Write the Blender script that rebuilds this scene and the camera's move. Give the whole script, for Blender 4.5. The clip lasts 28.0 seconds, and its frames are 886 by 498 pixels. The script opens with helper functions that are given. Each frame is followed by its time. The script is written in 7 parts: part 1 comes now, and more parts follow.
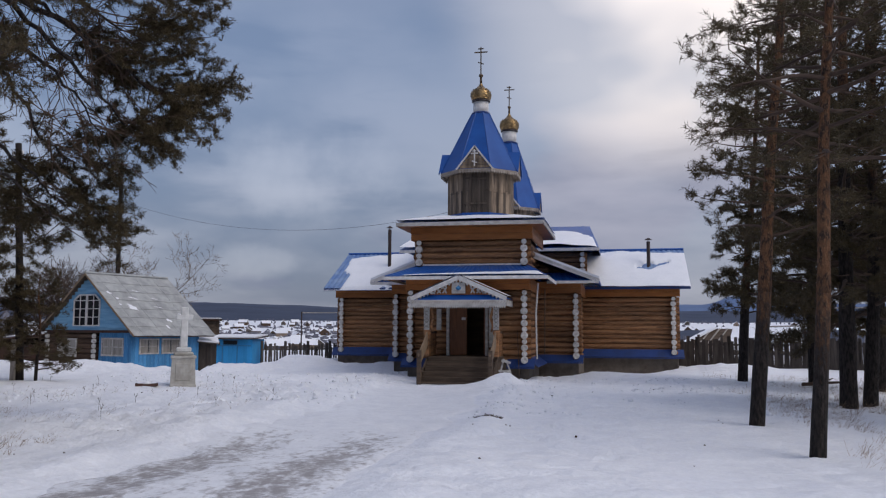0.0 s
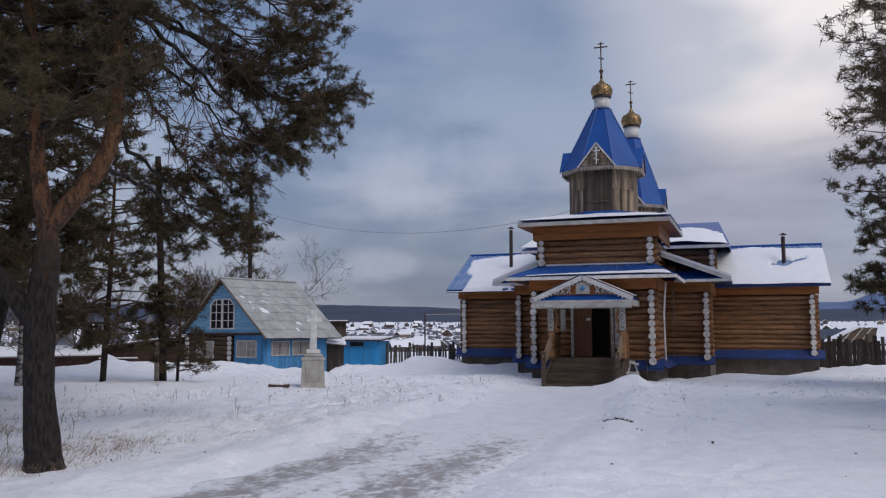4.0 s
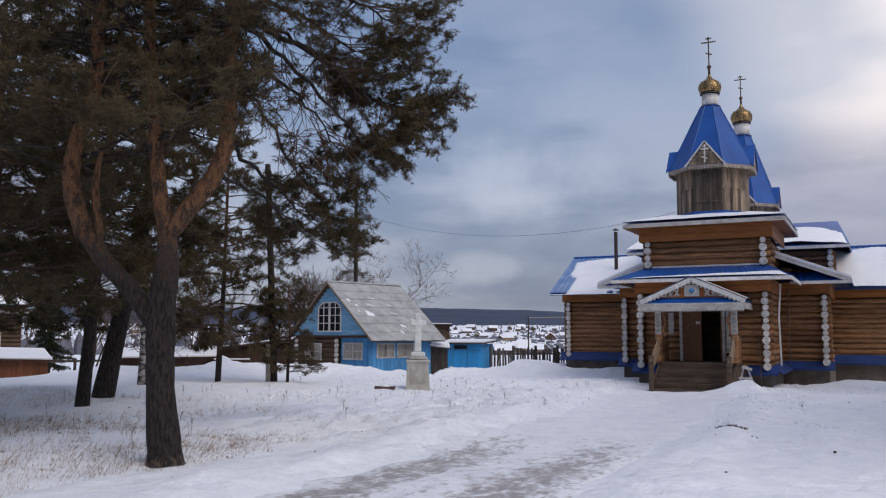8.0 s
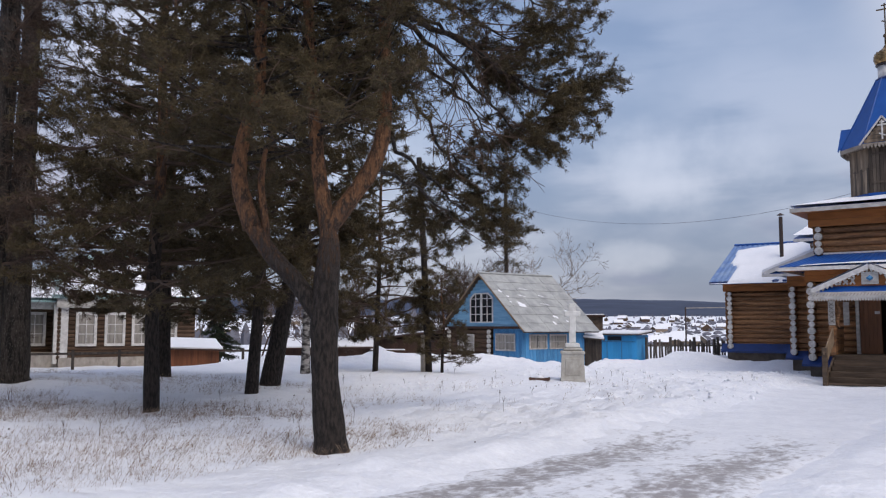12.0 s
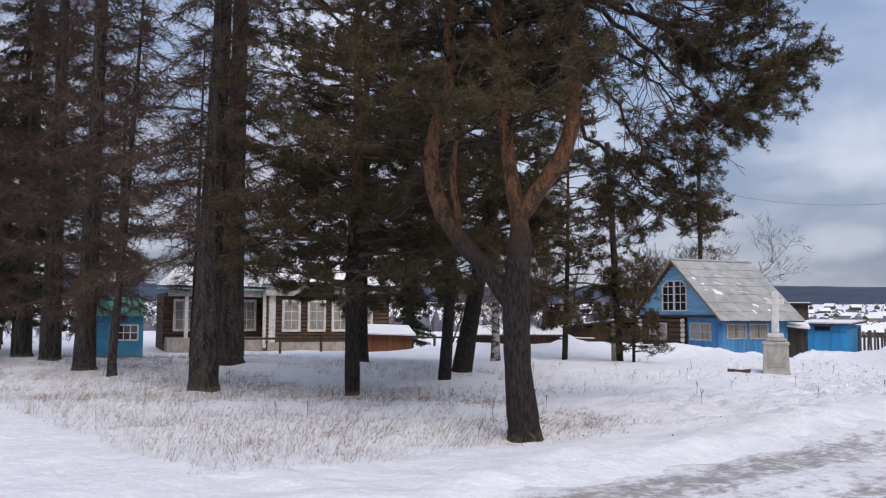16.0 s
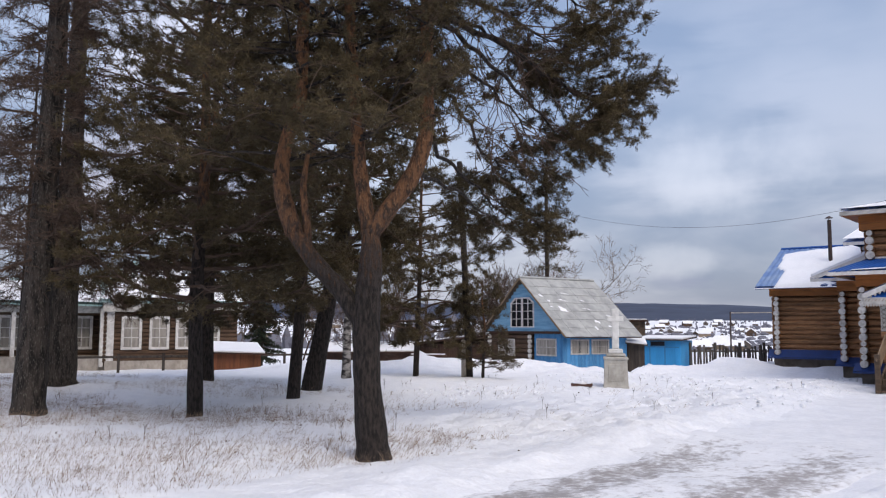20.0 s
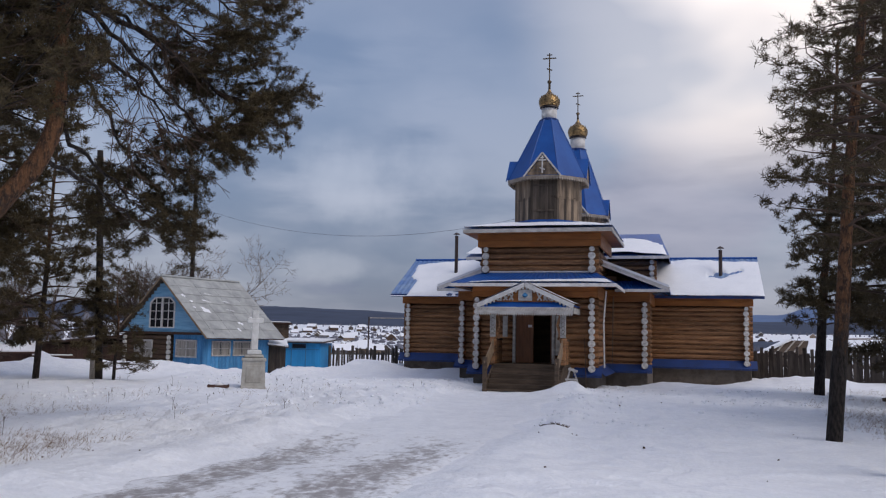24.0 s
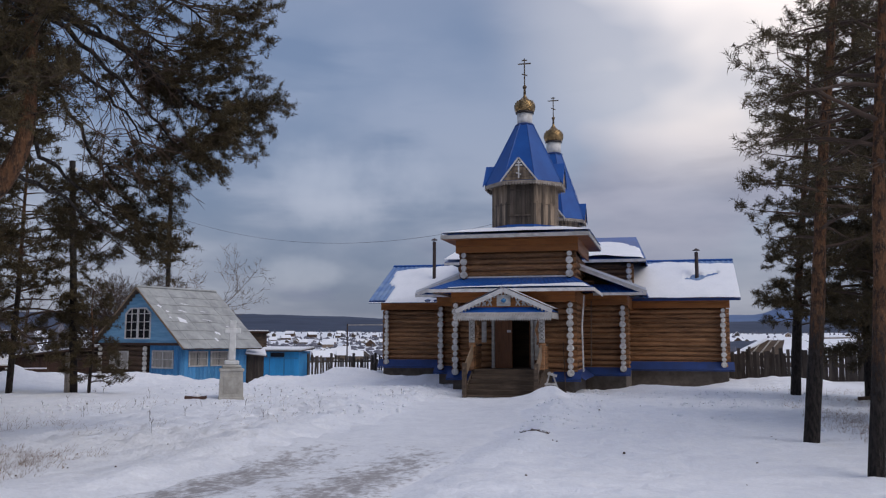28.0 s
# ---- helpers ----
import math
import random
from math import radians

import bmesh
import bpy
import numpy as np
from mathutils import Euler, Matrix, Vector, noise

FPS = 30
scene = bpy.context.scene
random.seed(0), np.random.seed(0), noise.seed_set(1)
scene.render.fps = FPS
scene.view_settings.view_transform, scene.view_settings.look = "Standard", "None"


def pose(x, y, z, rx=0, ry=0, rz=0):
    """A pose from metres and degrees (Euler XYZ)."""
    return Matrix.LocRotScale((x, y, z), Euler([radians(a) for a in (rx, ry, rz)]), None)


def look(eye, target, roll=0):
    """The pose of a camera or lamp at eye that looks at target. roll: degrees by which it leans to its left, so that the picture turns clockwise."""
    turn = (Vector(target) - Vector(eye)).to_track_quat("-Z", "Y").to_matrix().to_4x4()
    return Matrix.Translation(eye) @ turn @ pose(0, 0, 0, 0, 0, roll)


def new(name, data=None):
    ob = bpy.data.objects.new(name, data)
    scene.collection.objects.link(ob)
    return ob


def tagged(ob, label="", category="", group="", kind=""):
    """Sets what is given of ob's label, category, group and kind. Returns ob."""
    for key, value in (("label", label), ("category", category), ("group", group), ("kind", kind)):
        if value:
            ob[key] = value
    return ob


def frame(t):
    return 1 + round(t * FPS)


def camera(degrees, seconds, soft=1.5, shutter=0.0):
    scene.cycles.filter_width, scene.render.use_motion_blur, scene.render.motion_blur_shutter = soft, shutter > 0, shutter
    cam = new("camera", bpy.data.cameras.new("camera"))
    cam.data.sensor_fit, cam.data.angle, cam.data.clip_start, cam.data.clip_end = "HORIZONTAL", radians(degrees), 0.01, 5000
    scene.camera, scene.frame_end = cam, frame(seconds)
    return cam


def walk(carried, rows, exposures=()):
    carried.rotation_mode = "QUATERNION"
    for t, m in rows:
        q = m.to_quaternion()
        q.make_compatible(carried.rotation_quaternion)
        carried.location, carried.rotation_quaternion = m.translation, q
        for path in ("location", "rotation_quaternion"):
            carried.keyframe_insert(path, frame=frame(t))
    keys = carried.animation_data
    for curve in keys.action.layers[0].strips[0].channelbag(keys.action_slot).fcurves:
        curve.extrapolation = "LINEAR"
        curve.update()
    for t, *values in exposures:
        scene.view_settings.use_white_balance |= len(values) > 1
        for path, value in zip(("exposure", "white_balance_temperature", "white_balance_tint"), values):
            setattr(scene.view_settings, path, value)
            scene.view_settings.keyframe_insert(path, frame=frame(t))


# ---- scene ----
cam = camera(55.28, 28.0, soft=1.2)
# seconds, eye, yaw to the left, pitch up, roll (degrees)
PATH = [
    (0, (-0.020, 0.003, 1.577), 11.76, 5.54, 0.25),
    (0.5, (-0.018, 0.022, 1.581), 12.47, 5.40, 0.25),
    (1, (-0.031, 0.037, 1.586), 13.36, 5.28, 0.20),
    (1.5, (-0.061, 0.053, 1.586), 14.35, 5.22, 0.18),
    (2, (-0.075, 0.056, 1.592), 15.44, 5.20, 0.08),
    (2.5, (-0.102, 0.093, 1.589), 16.51, 5.28, 0.02),
    (3, (-0.124, 0.102, 1.590), 17.70, 5.39, -0.07),
    (3.5, (-0.117, 0.115, 1.599), 18.85, 5.48, -0.09),
    (5.5, (-0.115, 0.119, 1.587), 22.79, 5.84, 0.02),
    (6, (-0.108, 0.116, 1.590), 23.67, 5.87, 0.06),
    (6.5, (-0.118, 0.131, 1.588), 24.54, 5.87, 0.10),
    (7, (-0.122, 0.135, 1.590), 25.30, 5.90, 0.15),
    (7.5, (-0.117, 0.125, 1.593), 26.10, 5.86, 0.12),
    (8, (-0.152, 0.128, 1.589), 26.87, 5.79, 0.14),
    (8.5, (-0.193, 0.141, 1.593), 27.68, 5.71, 0.12),
    (9, (-0.265, 0.178, 1.584), 28.55, 5.66, 0.11),
    (9.5, (-0.299, 0.176, 1.580), 29.58, 5.59, 0.06),
    (10, (-0.324, 0.186, 1.579), 30.75, 5.51, 0.10),
    (10.5, (-0.321, 0.196, 1.579), 32.01, 5.42, 0.07),
    (11, (-0.345, 0.211, 1.585), 33.38, 5.34, 0.15),
    (11.5, (-0.349, 0.205, 1.579), 35.00, 5.25, 0.15),
    (12, (-0.360, 0.224, 1.577), 36.91, 5.18, 0.13),
    (12.5, (-0.343, 0.201, 1.587), 38.64, 5.11, 0.19),
    (14.5, (-0.375, 0.206, 1.603), 45.30, 4.57, 0.31),
    (15, (-0.414, 0.187, 1.609), 46.67, 4.47, 0.34),
    (15.5, (-0.419, 0.192, 1.601), 48.09, 4.32, 0.32),
    (16, (-0.423, 0.189, 1.598), 49.49, 4.28, 0.37),
    (16.5, (-0.460, 0.178, 1.622), 50.68, 4.13, 0.34),
    (17, (-0.464, 0.145, 1.616), 51.74, 4.17, 0.37),
    (17.5, (-0.467, 0.136, 1.615), 52.96, 3.96, 0.44),
    (18, (-0.487, 0.101, 1.622), 53.54, 4.05, 0.38),
    (18.5, (-0.531, 0.114, 1.610), 52.11, 4.25, 0.25),
    (19, (-0.594, 0.235, 1.619), 47.13, 4.69, 0.19),
    (19.5, (-0.515, 0.270, 1.624), 42.69, 5.08, 0.28),
    (20, (-0.478, 0.298, 1.613), 39.58, 5.43, 0.28),
    (20.5, (-0.439, 0.298, 1.624), 35.94, 5.68, 0.34),
    (21, (-0.290, 0.264, 1.638), 32.73, 5.86, 0.51),
    (21.5, (-0.167, 0.205, 1.633), 29.36, 6.13, 0.78),
    (22, (-0.111, 0.175, 1.617), 25.92, 6.25, 1.09),
    (22.5, (-0.096, 0.184, 1.595), 22.88, 6.36, 1.38),
    (24.5, (-0.002, -0.040, 1.574), 14.85, 5.75, 0.83),
    (25, (0.002, 0.000, 1.601), 13.79, 5.61, 0.43),
    (25.5, (-0.006, 0.011, 1.606), 13.38, 5.57, 0.23),
    (26, (-0.016, 0.030, 1.616), 13.62, 5.58, 0.12),
    (26.5, (-0.006, 0.025, 1.603), 13.94, 5.69, 0.14),
    (27, (-0.020, 0.026, 1.614), 14.08, 5.78, 0.06),
    (27.5, (-0.033, 0.034, 1.630), 14.37, 6.04, 0.10),
    (28, (-0.025, 0.029, 1.634), 14.80, 6.27, 0.19),
]


def aimed(eye, yaw, pitch, roll):
    a, b = radians(yaw), radians(pitch)
    way = Vector((-math.sin(a) * math.cos(b), math.cos(a) * math.cos(b), math.sin(b)))
    return look(eye, Vector(eye) + way, roll)


walk(cam, [(t, aimed(eye, yaw, pitch, roll)) for t, eye, yaw, pitch, roll in PATH],
     exposures=[(0, 0.01, 6600, 10.5), (3, 0.01, 6600, 10.5), (6, 0.01, 6630, 10.5), (8, 0.2, 6700, 10.5), (12, 0.48, 6800, 10.5), (17, 0.58, 6900, 10.5), (20, 0.68, 6950, 10.5), (22, 0.40, 6800, 10.5), (25, 0.0, 6590, 10.5), (28, -0.02, 6570, 10.5)])

# ---- sky and sun: broken winter overcast, a veiled sun high to the right ----
SUN_TURN, SUN_HIGH = 112.0, 48.0  # degrees to the right of +y, degrees up


def sky_world():
    world = bpy.data.worlds.new("winter_sky")
    scene.world = world
    world.use_nodes = True
    nt = world.node_tree
    nt.nodes.clear()
    N, L = nt.nodes.new, nt.links.new
    out, mix = N("ShaderNodeOutputWorld"), N("ShaderNodeMixShader")
    clear, cloud = N("ShaderNodeBackground"), N("ShaderNodeBackground")
    sky = N("ShaderNodeTexSky")
    sky.sky_type, sky.sun_disc = "NISHITA", False
    sky.sun_elevation, sky.sun_rotation = radians(SUN_HIGH), radians(SUN_TURN)
    sky.air_density, sky.dust_density, sky.ozone_density = 1.0, 1.2, 2.0
    L(sky.outputs[0], clear.inputs[0])
    clear.inputs[1].default_value = 0.11
    co, sep = N("ShaderNodeTexCoord"), N("ShaderNodeSeparateXYZ")
    L(co.outputs["Generated"], sep.inputs[0])
    up = N("ShaderNodeMath"); up.operation = "MAXIMUM"; up.inputs[1].default_value = 0.0
    L(sep.outputs[2], up.inputs[0])
    add = N("ShaderNodeMath"); add.inputs[1].default_value = 0.30
    L(up.outputs[0], add.inputs[0])
    flat = N("ShaderNodeCombineXYZ")
    for k in (0, 1):
        div = N("ShaderNodeMath"); div.operation = "DIVIDE"
        L(sep.outputs[k], div.inputs[0]); L(add.outputs[0], div.inputs[1]); L(div.outputs[0], flat.inputs[k])

    def clouds(scale, detail, rough, distort, low, high, shift):
        m = N("ShaderNodeMapping")
        m.inputs["Location"].default_value = shift
        L(flat.outputs[0], m.inputs[0])
        n = N("ShaderNodeTexNoise")
        n.inputs["Scale"].default_value, n.inputs["Detail"].default_value = scale, detail
        n.inputs["Roughness"].default_value, n.inputs["Distortion"].default_value = rough, distort
        L(m.outputs[0], n.inputs["Vector"])
        r = N("ShaderNodeMapRange")
        r.interpolation_type = "SMOOTHSTEP"
        r.inputs[1].default_value, r.inputs[2].default_value = low, high
        L(n.outputs[0], r.inputs[0])
        return r

    cover = clouds(1.1, 4, 0.45, 0.1, 0.36, 0.66, (3.1, 1.7, 0.0))
    shade = clouds(1.25, 5, 0.5, 0.1, 0.36, 0.64, (7.3, 4.2, 2.0))
    tone = N("ShaderNodeMix"); tone.data_type = "RGBA"
    tone.inputs[6].default_value, tone.inputs[7].default_value = (0.150, 0.184, 0.288, 1), (0.345, 0.364, 0.462, 1)
    L(shade.outputs[0], tone.inputs[0])
    # a thinner, brighter patch of cloud to the right of the church
    dot = N("ShaderNodeVectorMath"); dot.operation = "DOT_PRODUCT"
    a, b = radians(4), radians(25)
    dot.inputs[1].default_value = (math.sin(a) * math.cos(b), math.cos(a) * math.cos(b), math.sin(b))
    L(co.outputs["Generated"], dot.inputs[0])
    near = N("ShaderNodeMapRange"); near.interpolation_type = "SMOOTHERSTEP"
    near.inputs[1].default_value, near.inputs[2].default_value, near.inputs[4].default_value = 0.955, 0.996, 0.78
    L(dot.outputs["Value"], near.inputs[0])
    glow = N("ShaderNodeMix"); glow.data_type = "RGBA"
    glow.inputs[7].default_value = (0.98, 0.90, 0.86, 1)
    # flat-based heaps and dark bars lying low over the valley, drawn out along the horizon
    def banks(scale, stretch, detail, low_, high_, shift):
        m, n, r = N("ShaderNodeMapping"), N("ShaderNodeTexNoise"), N("ShaderNodeMapRange")
        m.inputs["Location"].default_value, m.inputs["Scale"].default_value = shift, (1, 1, stretch)
        n.inputs["Scale"].default_value, n.inputs["Detail"].default_value, n.inputs["Roughness"].default_value, n.inputs["Distortion"].default_value = scale, detail, 0.5, 0.25
        r.interpolation_type = "SMOOTHSTEP"
        r.inputs[1].default_value, r.inputs[2].default_value = low_, high_
        L(co.outputs["Generated"], m.inputs[0]); L(m.outputs[0], n.inputs["Vector"]); L(n.outputs[0], r.inputs[0])
        return r.outputs[0]

    def blend(amount, share, a, b):
        k, n = N("ShaderNodeMath"), N("ShaderNodeMix")
        k.operation, k.inputs[1].default_value, n.data_type = "MULTIPLY", share, "RGBA"
        L(amount, k.inputs[0]); L(k.outputs[0], n.inputs[0]); L(a, n.inputs[6])
        n.inputs[7].default_value = b
        return n.outputs[2]

    lumps = blend(banks(2.6, 3.6, 6, 0.50, 0.68, (2.3, 5.1, 0.4)), 0.75, tone.outputs[2], (0.42, 0.43, 0.53, 1))
    lumps = blend(banks(3.2, 5.0, 5, 0.50, 0.70, (8.7, 1.9, 3.0)), 0.8, lumps, (0.145, 0.175, 0.275, 1))

    # single heaps with lit tops: bearing to the left of +y, height, half width, half height (degrees)
    wob = N("ShaderNodeTexNoise")
    wob.inputs["Scale"].default_value, wob.inputs["Detail"].default_value = 9.0, 5
    L(co.outputs["Generated"], wob.inputs["Vector"])
    for bearing, rise, wide, tall, share in ((22.0, 10.6, 6.0, 3.0, 0.75), (25.0, 4.4, 3.4, 1.2, 0.5), (44.0, 11.5, 7.0, 2.6, 0.6), (58.0, 17.0, 9.0, 4.0, 0.6)):
        q = radians(bearing)
        side = N("ShaderNodeVectorMath"); side.operation = "DOT_PRODUCT"
        side.inputs[1].default_value = (-math.cos(q) / radians(wide), -math.sin(q) / radians(wide), 0)
        face = N("ShaderNodeVectorMath"); face.operation = "DOT_PRODUCT"
        face.inputs[1].default_value = (-math.sin(q), math.cos(q), 0)
        for n in (side, face):
            L(co.outputs["Generated"], n.inputs[0])

        def step(op, u, v):
            n = N("ShaderNodeMath"); n.operation = op
            for k, w in enumerate((u, v)):
                if isinstance(w, float):
                    n.inputs[k].default_value = w
                else:
                    L(w, n.inputs[k])
            return n.outputs[0]

        up_ = step("DIVIDE", step("SUBTRACT", sep.outputs[2], math.sin(radians(rise))), radians(tall))
        far_ = step("ADD", step("POWER", step("ABSOLUTE", side.outputs["Value"], 0.0), 2.0), step("POWER", step("ABSOLUTE", up_, 0.0), 2.0))
        far_ = step("ADD", step("MULTIPLY", step("SUBTRACT", wob.outputs[0], 0.5), 4.2), far_)
        far_ = step("ADD", far_, step("MULTIPLY", step("LESS_THAN", face.outputs["Value"], 0.2), 9.0))
        r = N("ShaderNodeMapRange"); r.interpolation_type = "SMOOTHSTEP"
        r.inputs[1].default_value, r.inputs[2].default_value, r.inputs[3].default_value, r.inputs[4].default_value = 1.3, -0.3, 0.0, 1.0
        L(far_, r.inputs[0])
        lumps = blend(r.outputs[0], share, lumps, (0.465, 0.485, 0.585, 1))
    L(near.outputs[0], glow.inputs[0]); L(lumps, glow.inputs[6]); L(glow.outputs[2], cloud.inputs[0])
    # an overcast sky grows brighter towards the zenith
    zen = N("ShaderNodeMapRange"); zen.interpolation_type = "SMOOTHSTEP"
    zen.inputs[1].default_value, zen.inputs[2].default_value, zen.inputs[3].default_value, zen.inputs[4].default_value = 0.02, 0.95, 1.0, 2.1
    L(sep.outputs[2], zen.inputs[0]); L(zen.outputs[0], cloud.inputs[1])
    low = N("ShaderNodeMapRange"); low.interpolation_type = "SMOOTHSTEP"
    low.inputs[1].default_value, low.inputs[2].default_value, low.inputs[3].default_value, low.inputs[4].default_value = 0.05, 0.42, 0.85, 0.3
    L(sep.outputs[2], low.inputs[0])
    both = N("ShaderNodeMath"); both.operation = "MAXIMUM"
    L(cover.outputs[0], both.inputs[0]); L(low.outputs[0], both.inputs[1])
    L(both.outputs[0], mix.inputs[0]); L(clear.outputs[0], mix.inputs[1]); L(cloud.outputs[0], mix.inputs[2])
    L(mix.outputs[0], out.inputs[0])


sky_world()
sun_data = bpy.data.lights.new("sun", "SUN")
sun_data.energy, sun_data.angle, sun_data.color = 1.15, radians(40), (1.0, 0.92, 0.82)
sun = new("sun", sun_data)
a, b = radians(SUN_TURN), radians(SUN_HIGH)
sun.matrix_world = look((20, 60, 40), (20 - math.sin(a) * math.cos(b), 60 - math.cos(a) * math.cos(b), 40 - math.sin(b)))

# ---- materials ----
def material(name, base, second=None, rough=0.8, scale=(6, 6, 6), bump=0.2, fine=(60, 60, 60), metal=0.0, vary=0.0, low=0.35, high=0.65, spec=0.3, fine_bump=0.15, third=None, deep=0.05):
    """Two-scale procedural surface in world metres: broad patches between two colours, fine grain, relief and a tone of its own for each object."""
    m = bpy.data.materials.new(name)
    m.use_nodes = True
    nt = m.node_tree
    N, L = nt.nodes.new, nt.links.new
    p = nt.nodes["Principled BSDF"]
    p.inputs["Roughness"].default_value, p.inputs["Metallic"].default_value = rough, metal
    p.inputs["Specular IOR Level"].default_value = spec
    geo = N("ShaderNodeNewGeometry")

    def noise_at(sc, detail):
        mp = N("ShaderNodeMapping")
        mp.inputs["Scale"].default_value = sc
        L(geo.outputs["Position"], mp.inputs[0])
        n = N("ShaderNodeTexNoise")
        n.inputs["Scale"].default_value, n.inputs["Detail"].default_value = 1.0, detail
        n.inputs["Roughness"].default_value = 0.6
        L(mp.outputs[0], n.inputs["Vector"])
        return n

    broad, grain = noise_at(scale, 5), noise_at(fine, 3)
    ramp = N("ShaderNodeMapRange")
    ramp.inputs[1].default_value, ramp.inputs[2].default_value = low, high
    L(broad.outputs[0], ramp.inputs[0])
    mix = N("ShaderNodeMix"); mix.data_type = "RGBA"
    mix.inputs[6].default_value = (*base, 1)
    mix.inputs[7].default_value = (*(second or tuple(c * 0.7 for c in base)), 1)
    L(ramp.outputs[0], mix.inputs[0])
    last = mix.outputs[2]
    if third:
        r3 = N("ShaderNodeMapRange")
        r3.inputs[1].default_value, r3.inputs[2].default_value = 0.55, 0.7
        L(grain.outputs[0], r3.inputs[0])
        m3 = N("ShaderNodeMix"); m3.data_type = "RGBA"
        L(r3.outputs[0], m3.inputs[0]); L(last, m3.inputs[6])
        m3.inputs[7].default_value = (*third, 1)
        last = m3.outputs[2]
    hsv = N("ShaderNodeHueSaturation")
    span = N("ShaderNodeMapRange")
    span.inputs[3].default_value, span.inputs[4].default_value = 0.88, 1.12
    L(grain.outputs[0], span.inputs[0])
    value = span.outputs[0]
    if vary:
        info, own, mul = N("ShaderNodeObjectInfo"), N("ShaderNodeMapRange"), N("ShaderNodeMath")
        own.inputs[3].default_value, own.inputs[4].default_value = 1 - vary, 1 + vary
        mul.operation = "MULTIPLY"
        L(info.outputs["Random"], own.inputs[0]); L(own.outputs[0], mul.inputs[0]); L(value, mul.inputs[1])
        value = mul.outputs[0]
    L(value, hsv.inputs["Value"]); L(last, hsv.inputs["Color"]); L(hsv.outputs[0], p.inputs["Base Color"])
    if bump:
        b1 = N("ShaderNodeBump"); b1.inputs["Strength"].default_value, b1.inputs["Distance"].default_value = bump, deep
        b2 = N("ShaderNodeBump"); b2.inputs["Strength"].default_value, b2.inputs["Distance"].default_value = fine_bump, 0.01
        L(broad.outputs[0], b1.inputs["Height"]); L(grain.outputs[0], b2.inputs["Height"])
        L(b1.outputs[0], b2.inputs["Normal"]); L(b2.outputs[0], p.inputs["Normal"])
    return m


LOG = material("peeled_log", (0.320, 0.158, 0.072), (0.105, 0.050, 0.025), 0.7, (1.0, 1.0, 16), 0.3, (5, 5, 70), vary=0.26, low=0.40, high=0.66, third=(0.42, 0.235, 0.120))
PLANK = material("orange_plank", (0.36, 0.135, 0.035), (0.24, 0.085, 0.022), 0.55, (1.5, 1.5, 9), 0.15, (5, 5, 80), vary=0.12)
CHINK = material("dark_chink", (0.05, 0.028, 0.014), None, 0.9)
WHITE = material("white_paint", (0.72, 0.70, 0.68), (0.52, 0.50, 0.48), 0.6, (5, 5, 5), 0.15, (70, 70, 30), vary=0.08)
END_PAINT = material("worn_end_grain_paint", (0.66, 0.64, 0.61), (0.36, 0.335, 0.31), 0.7, (11, 11, 11), 0.25, (70, 70, 70), vary=0.14, low=0.42, high=0.70)
OLD_WHITE = material("worn_white_paint", (0.55, 0.53, 0.50), (0.33, 0.31, 0.29), 0.7, (4, 4, 9), 0.2, (60, 60, 60), vary=0.1)
BLUE = material("blue_metal_sheet", (0.012, 0.088, 0.34), (0.009, 0.066, 0.27), 0.38, (1.2, 1.2, 1.2), 0.05, (30, 30, 30), spec=0.25)
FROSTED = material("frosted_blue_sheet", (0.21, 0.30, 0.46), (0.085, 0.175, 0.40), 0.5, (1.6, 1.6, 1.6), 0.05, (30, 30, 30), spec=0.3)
BLUE_FLASHING = material("blue_flashing", (0.010, 0.045, 0.20), (0.007, 0.030, 0.13), 0.5, (2, 2, 2), 0.1, (40, 40, 40), spec=0.5)
CONCRETE = material("plinth_concrete", (0.155, 0.130, 0.108), (0.085, 0.068, 0.056), 0.9, (3, 3, 3), 0.3, (40, 40, 40))
TOWER = material("weathered_board", (0.36, 0.27, 0.19), (0.105, 0.080, 0.062), 0.85, (7, 7, 0.8), 0.3, (60, 60, 5), vary=0.3)
LACE_GREY = material("weathered_carved_board", (0.40, 0.35, 0.30), (0.24, 0.20, 0.17), 0.8, (5, 5, 9), 0.2, (60, 60, 60), vary=0.1)
TOWER_DARK = material("weathered_dark_board", (0.12, 0.095, 0.075), (0.055, 0.043, 0.035), 0.85, (7, 7, 0.8), 0.3, (60, 60, 5), vary=0.25)
GOLD = material("gilded_metal", (0.38, 0.255, 0.12), (0.20, 0.13, 0.065), 0.36, (7, 7, 7), 0.04, (30, 30, 30), metal=1.0)
BRONZE = material("dull_bronze", (0.16, 0.11, 0.065), (0.09, 0.065, 0.045), 0.5, (9, 9, 9), 0.1, metal=0.7)
DARK_METAL = material("dark_metal", (0.06, 0.05, 0.05), None, 0.5, metal=0.6)
PIPE = material("black_pipe", (0.035, 0.028, 0.028), (0.06, 0.035, 0.028), 0.6, spec=0.4)
STEP = material("worn_step_wood", (0.12, 0.085, 0.06), (0.06, 0.042, 0.03), 0.8, (2, 5, 12), 0.2, (10, 60, 60), vary=0.15)
TRAY = material("reddish_tray_wood", (0.11, 0.060, 0.048), (0.07, 0.04, 0.032), 0.8, (4, 4, 4), 0.2)
DOOR = material("door_wood", (0.21, 0.088, 0.04), (0.13, 0.055, 0.026), 0.5, (9, 9, 1.2), 0.1, (60, 60, 6))
SNOW = material("snow", (0.83, 0.845, 0.88), (0.76, 0.78, 0.83), 0.6, (2.4, 2.4, 2.4), 0.8, (16, 16, 16), spec=0.4, fine_bump=0.6, deep=0.12)
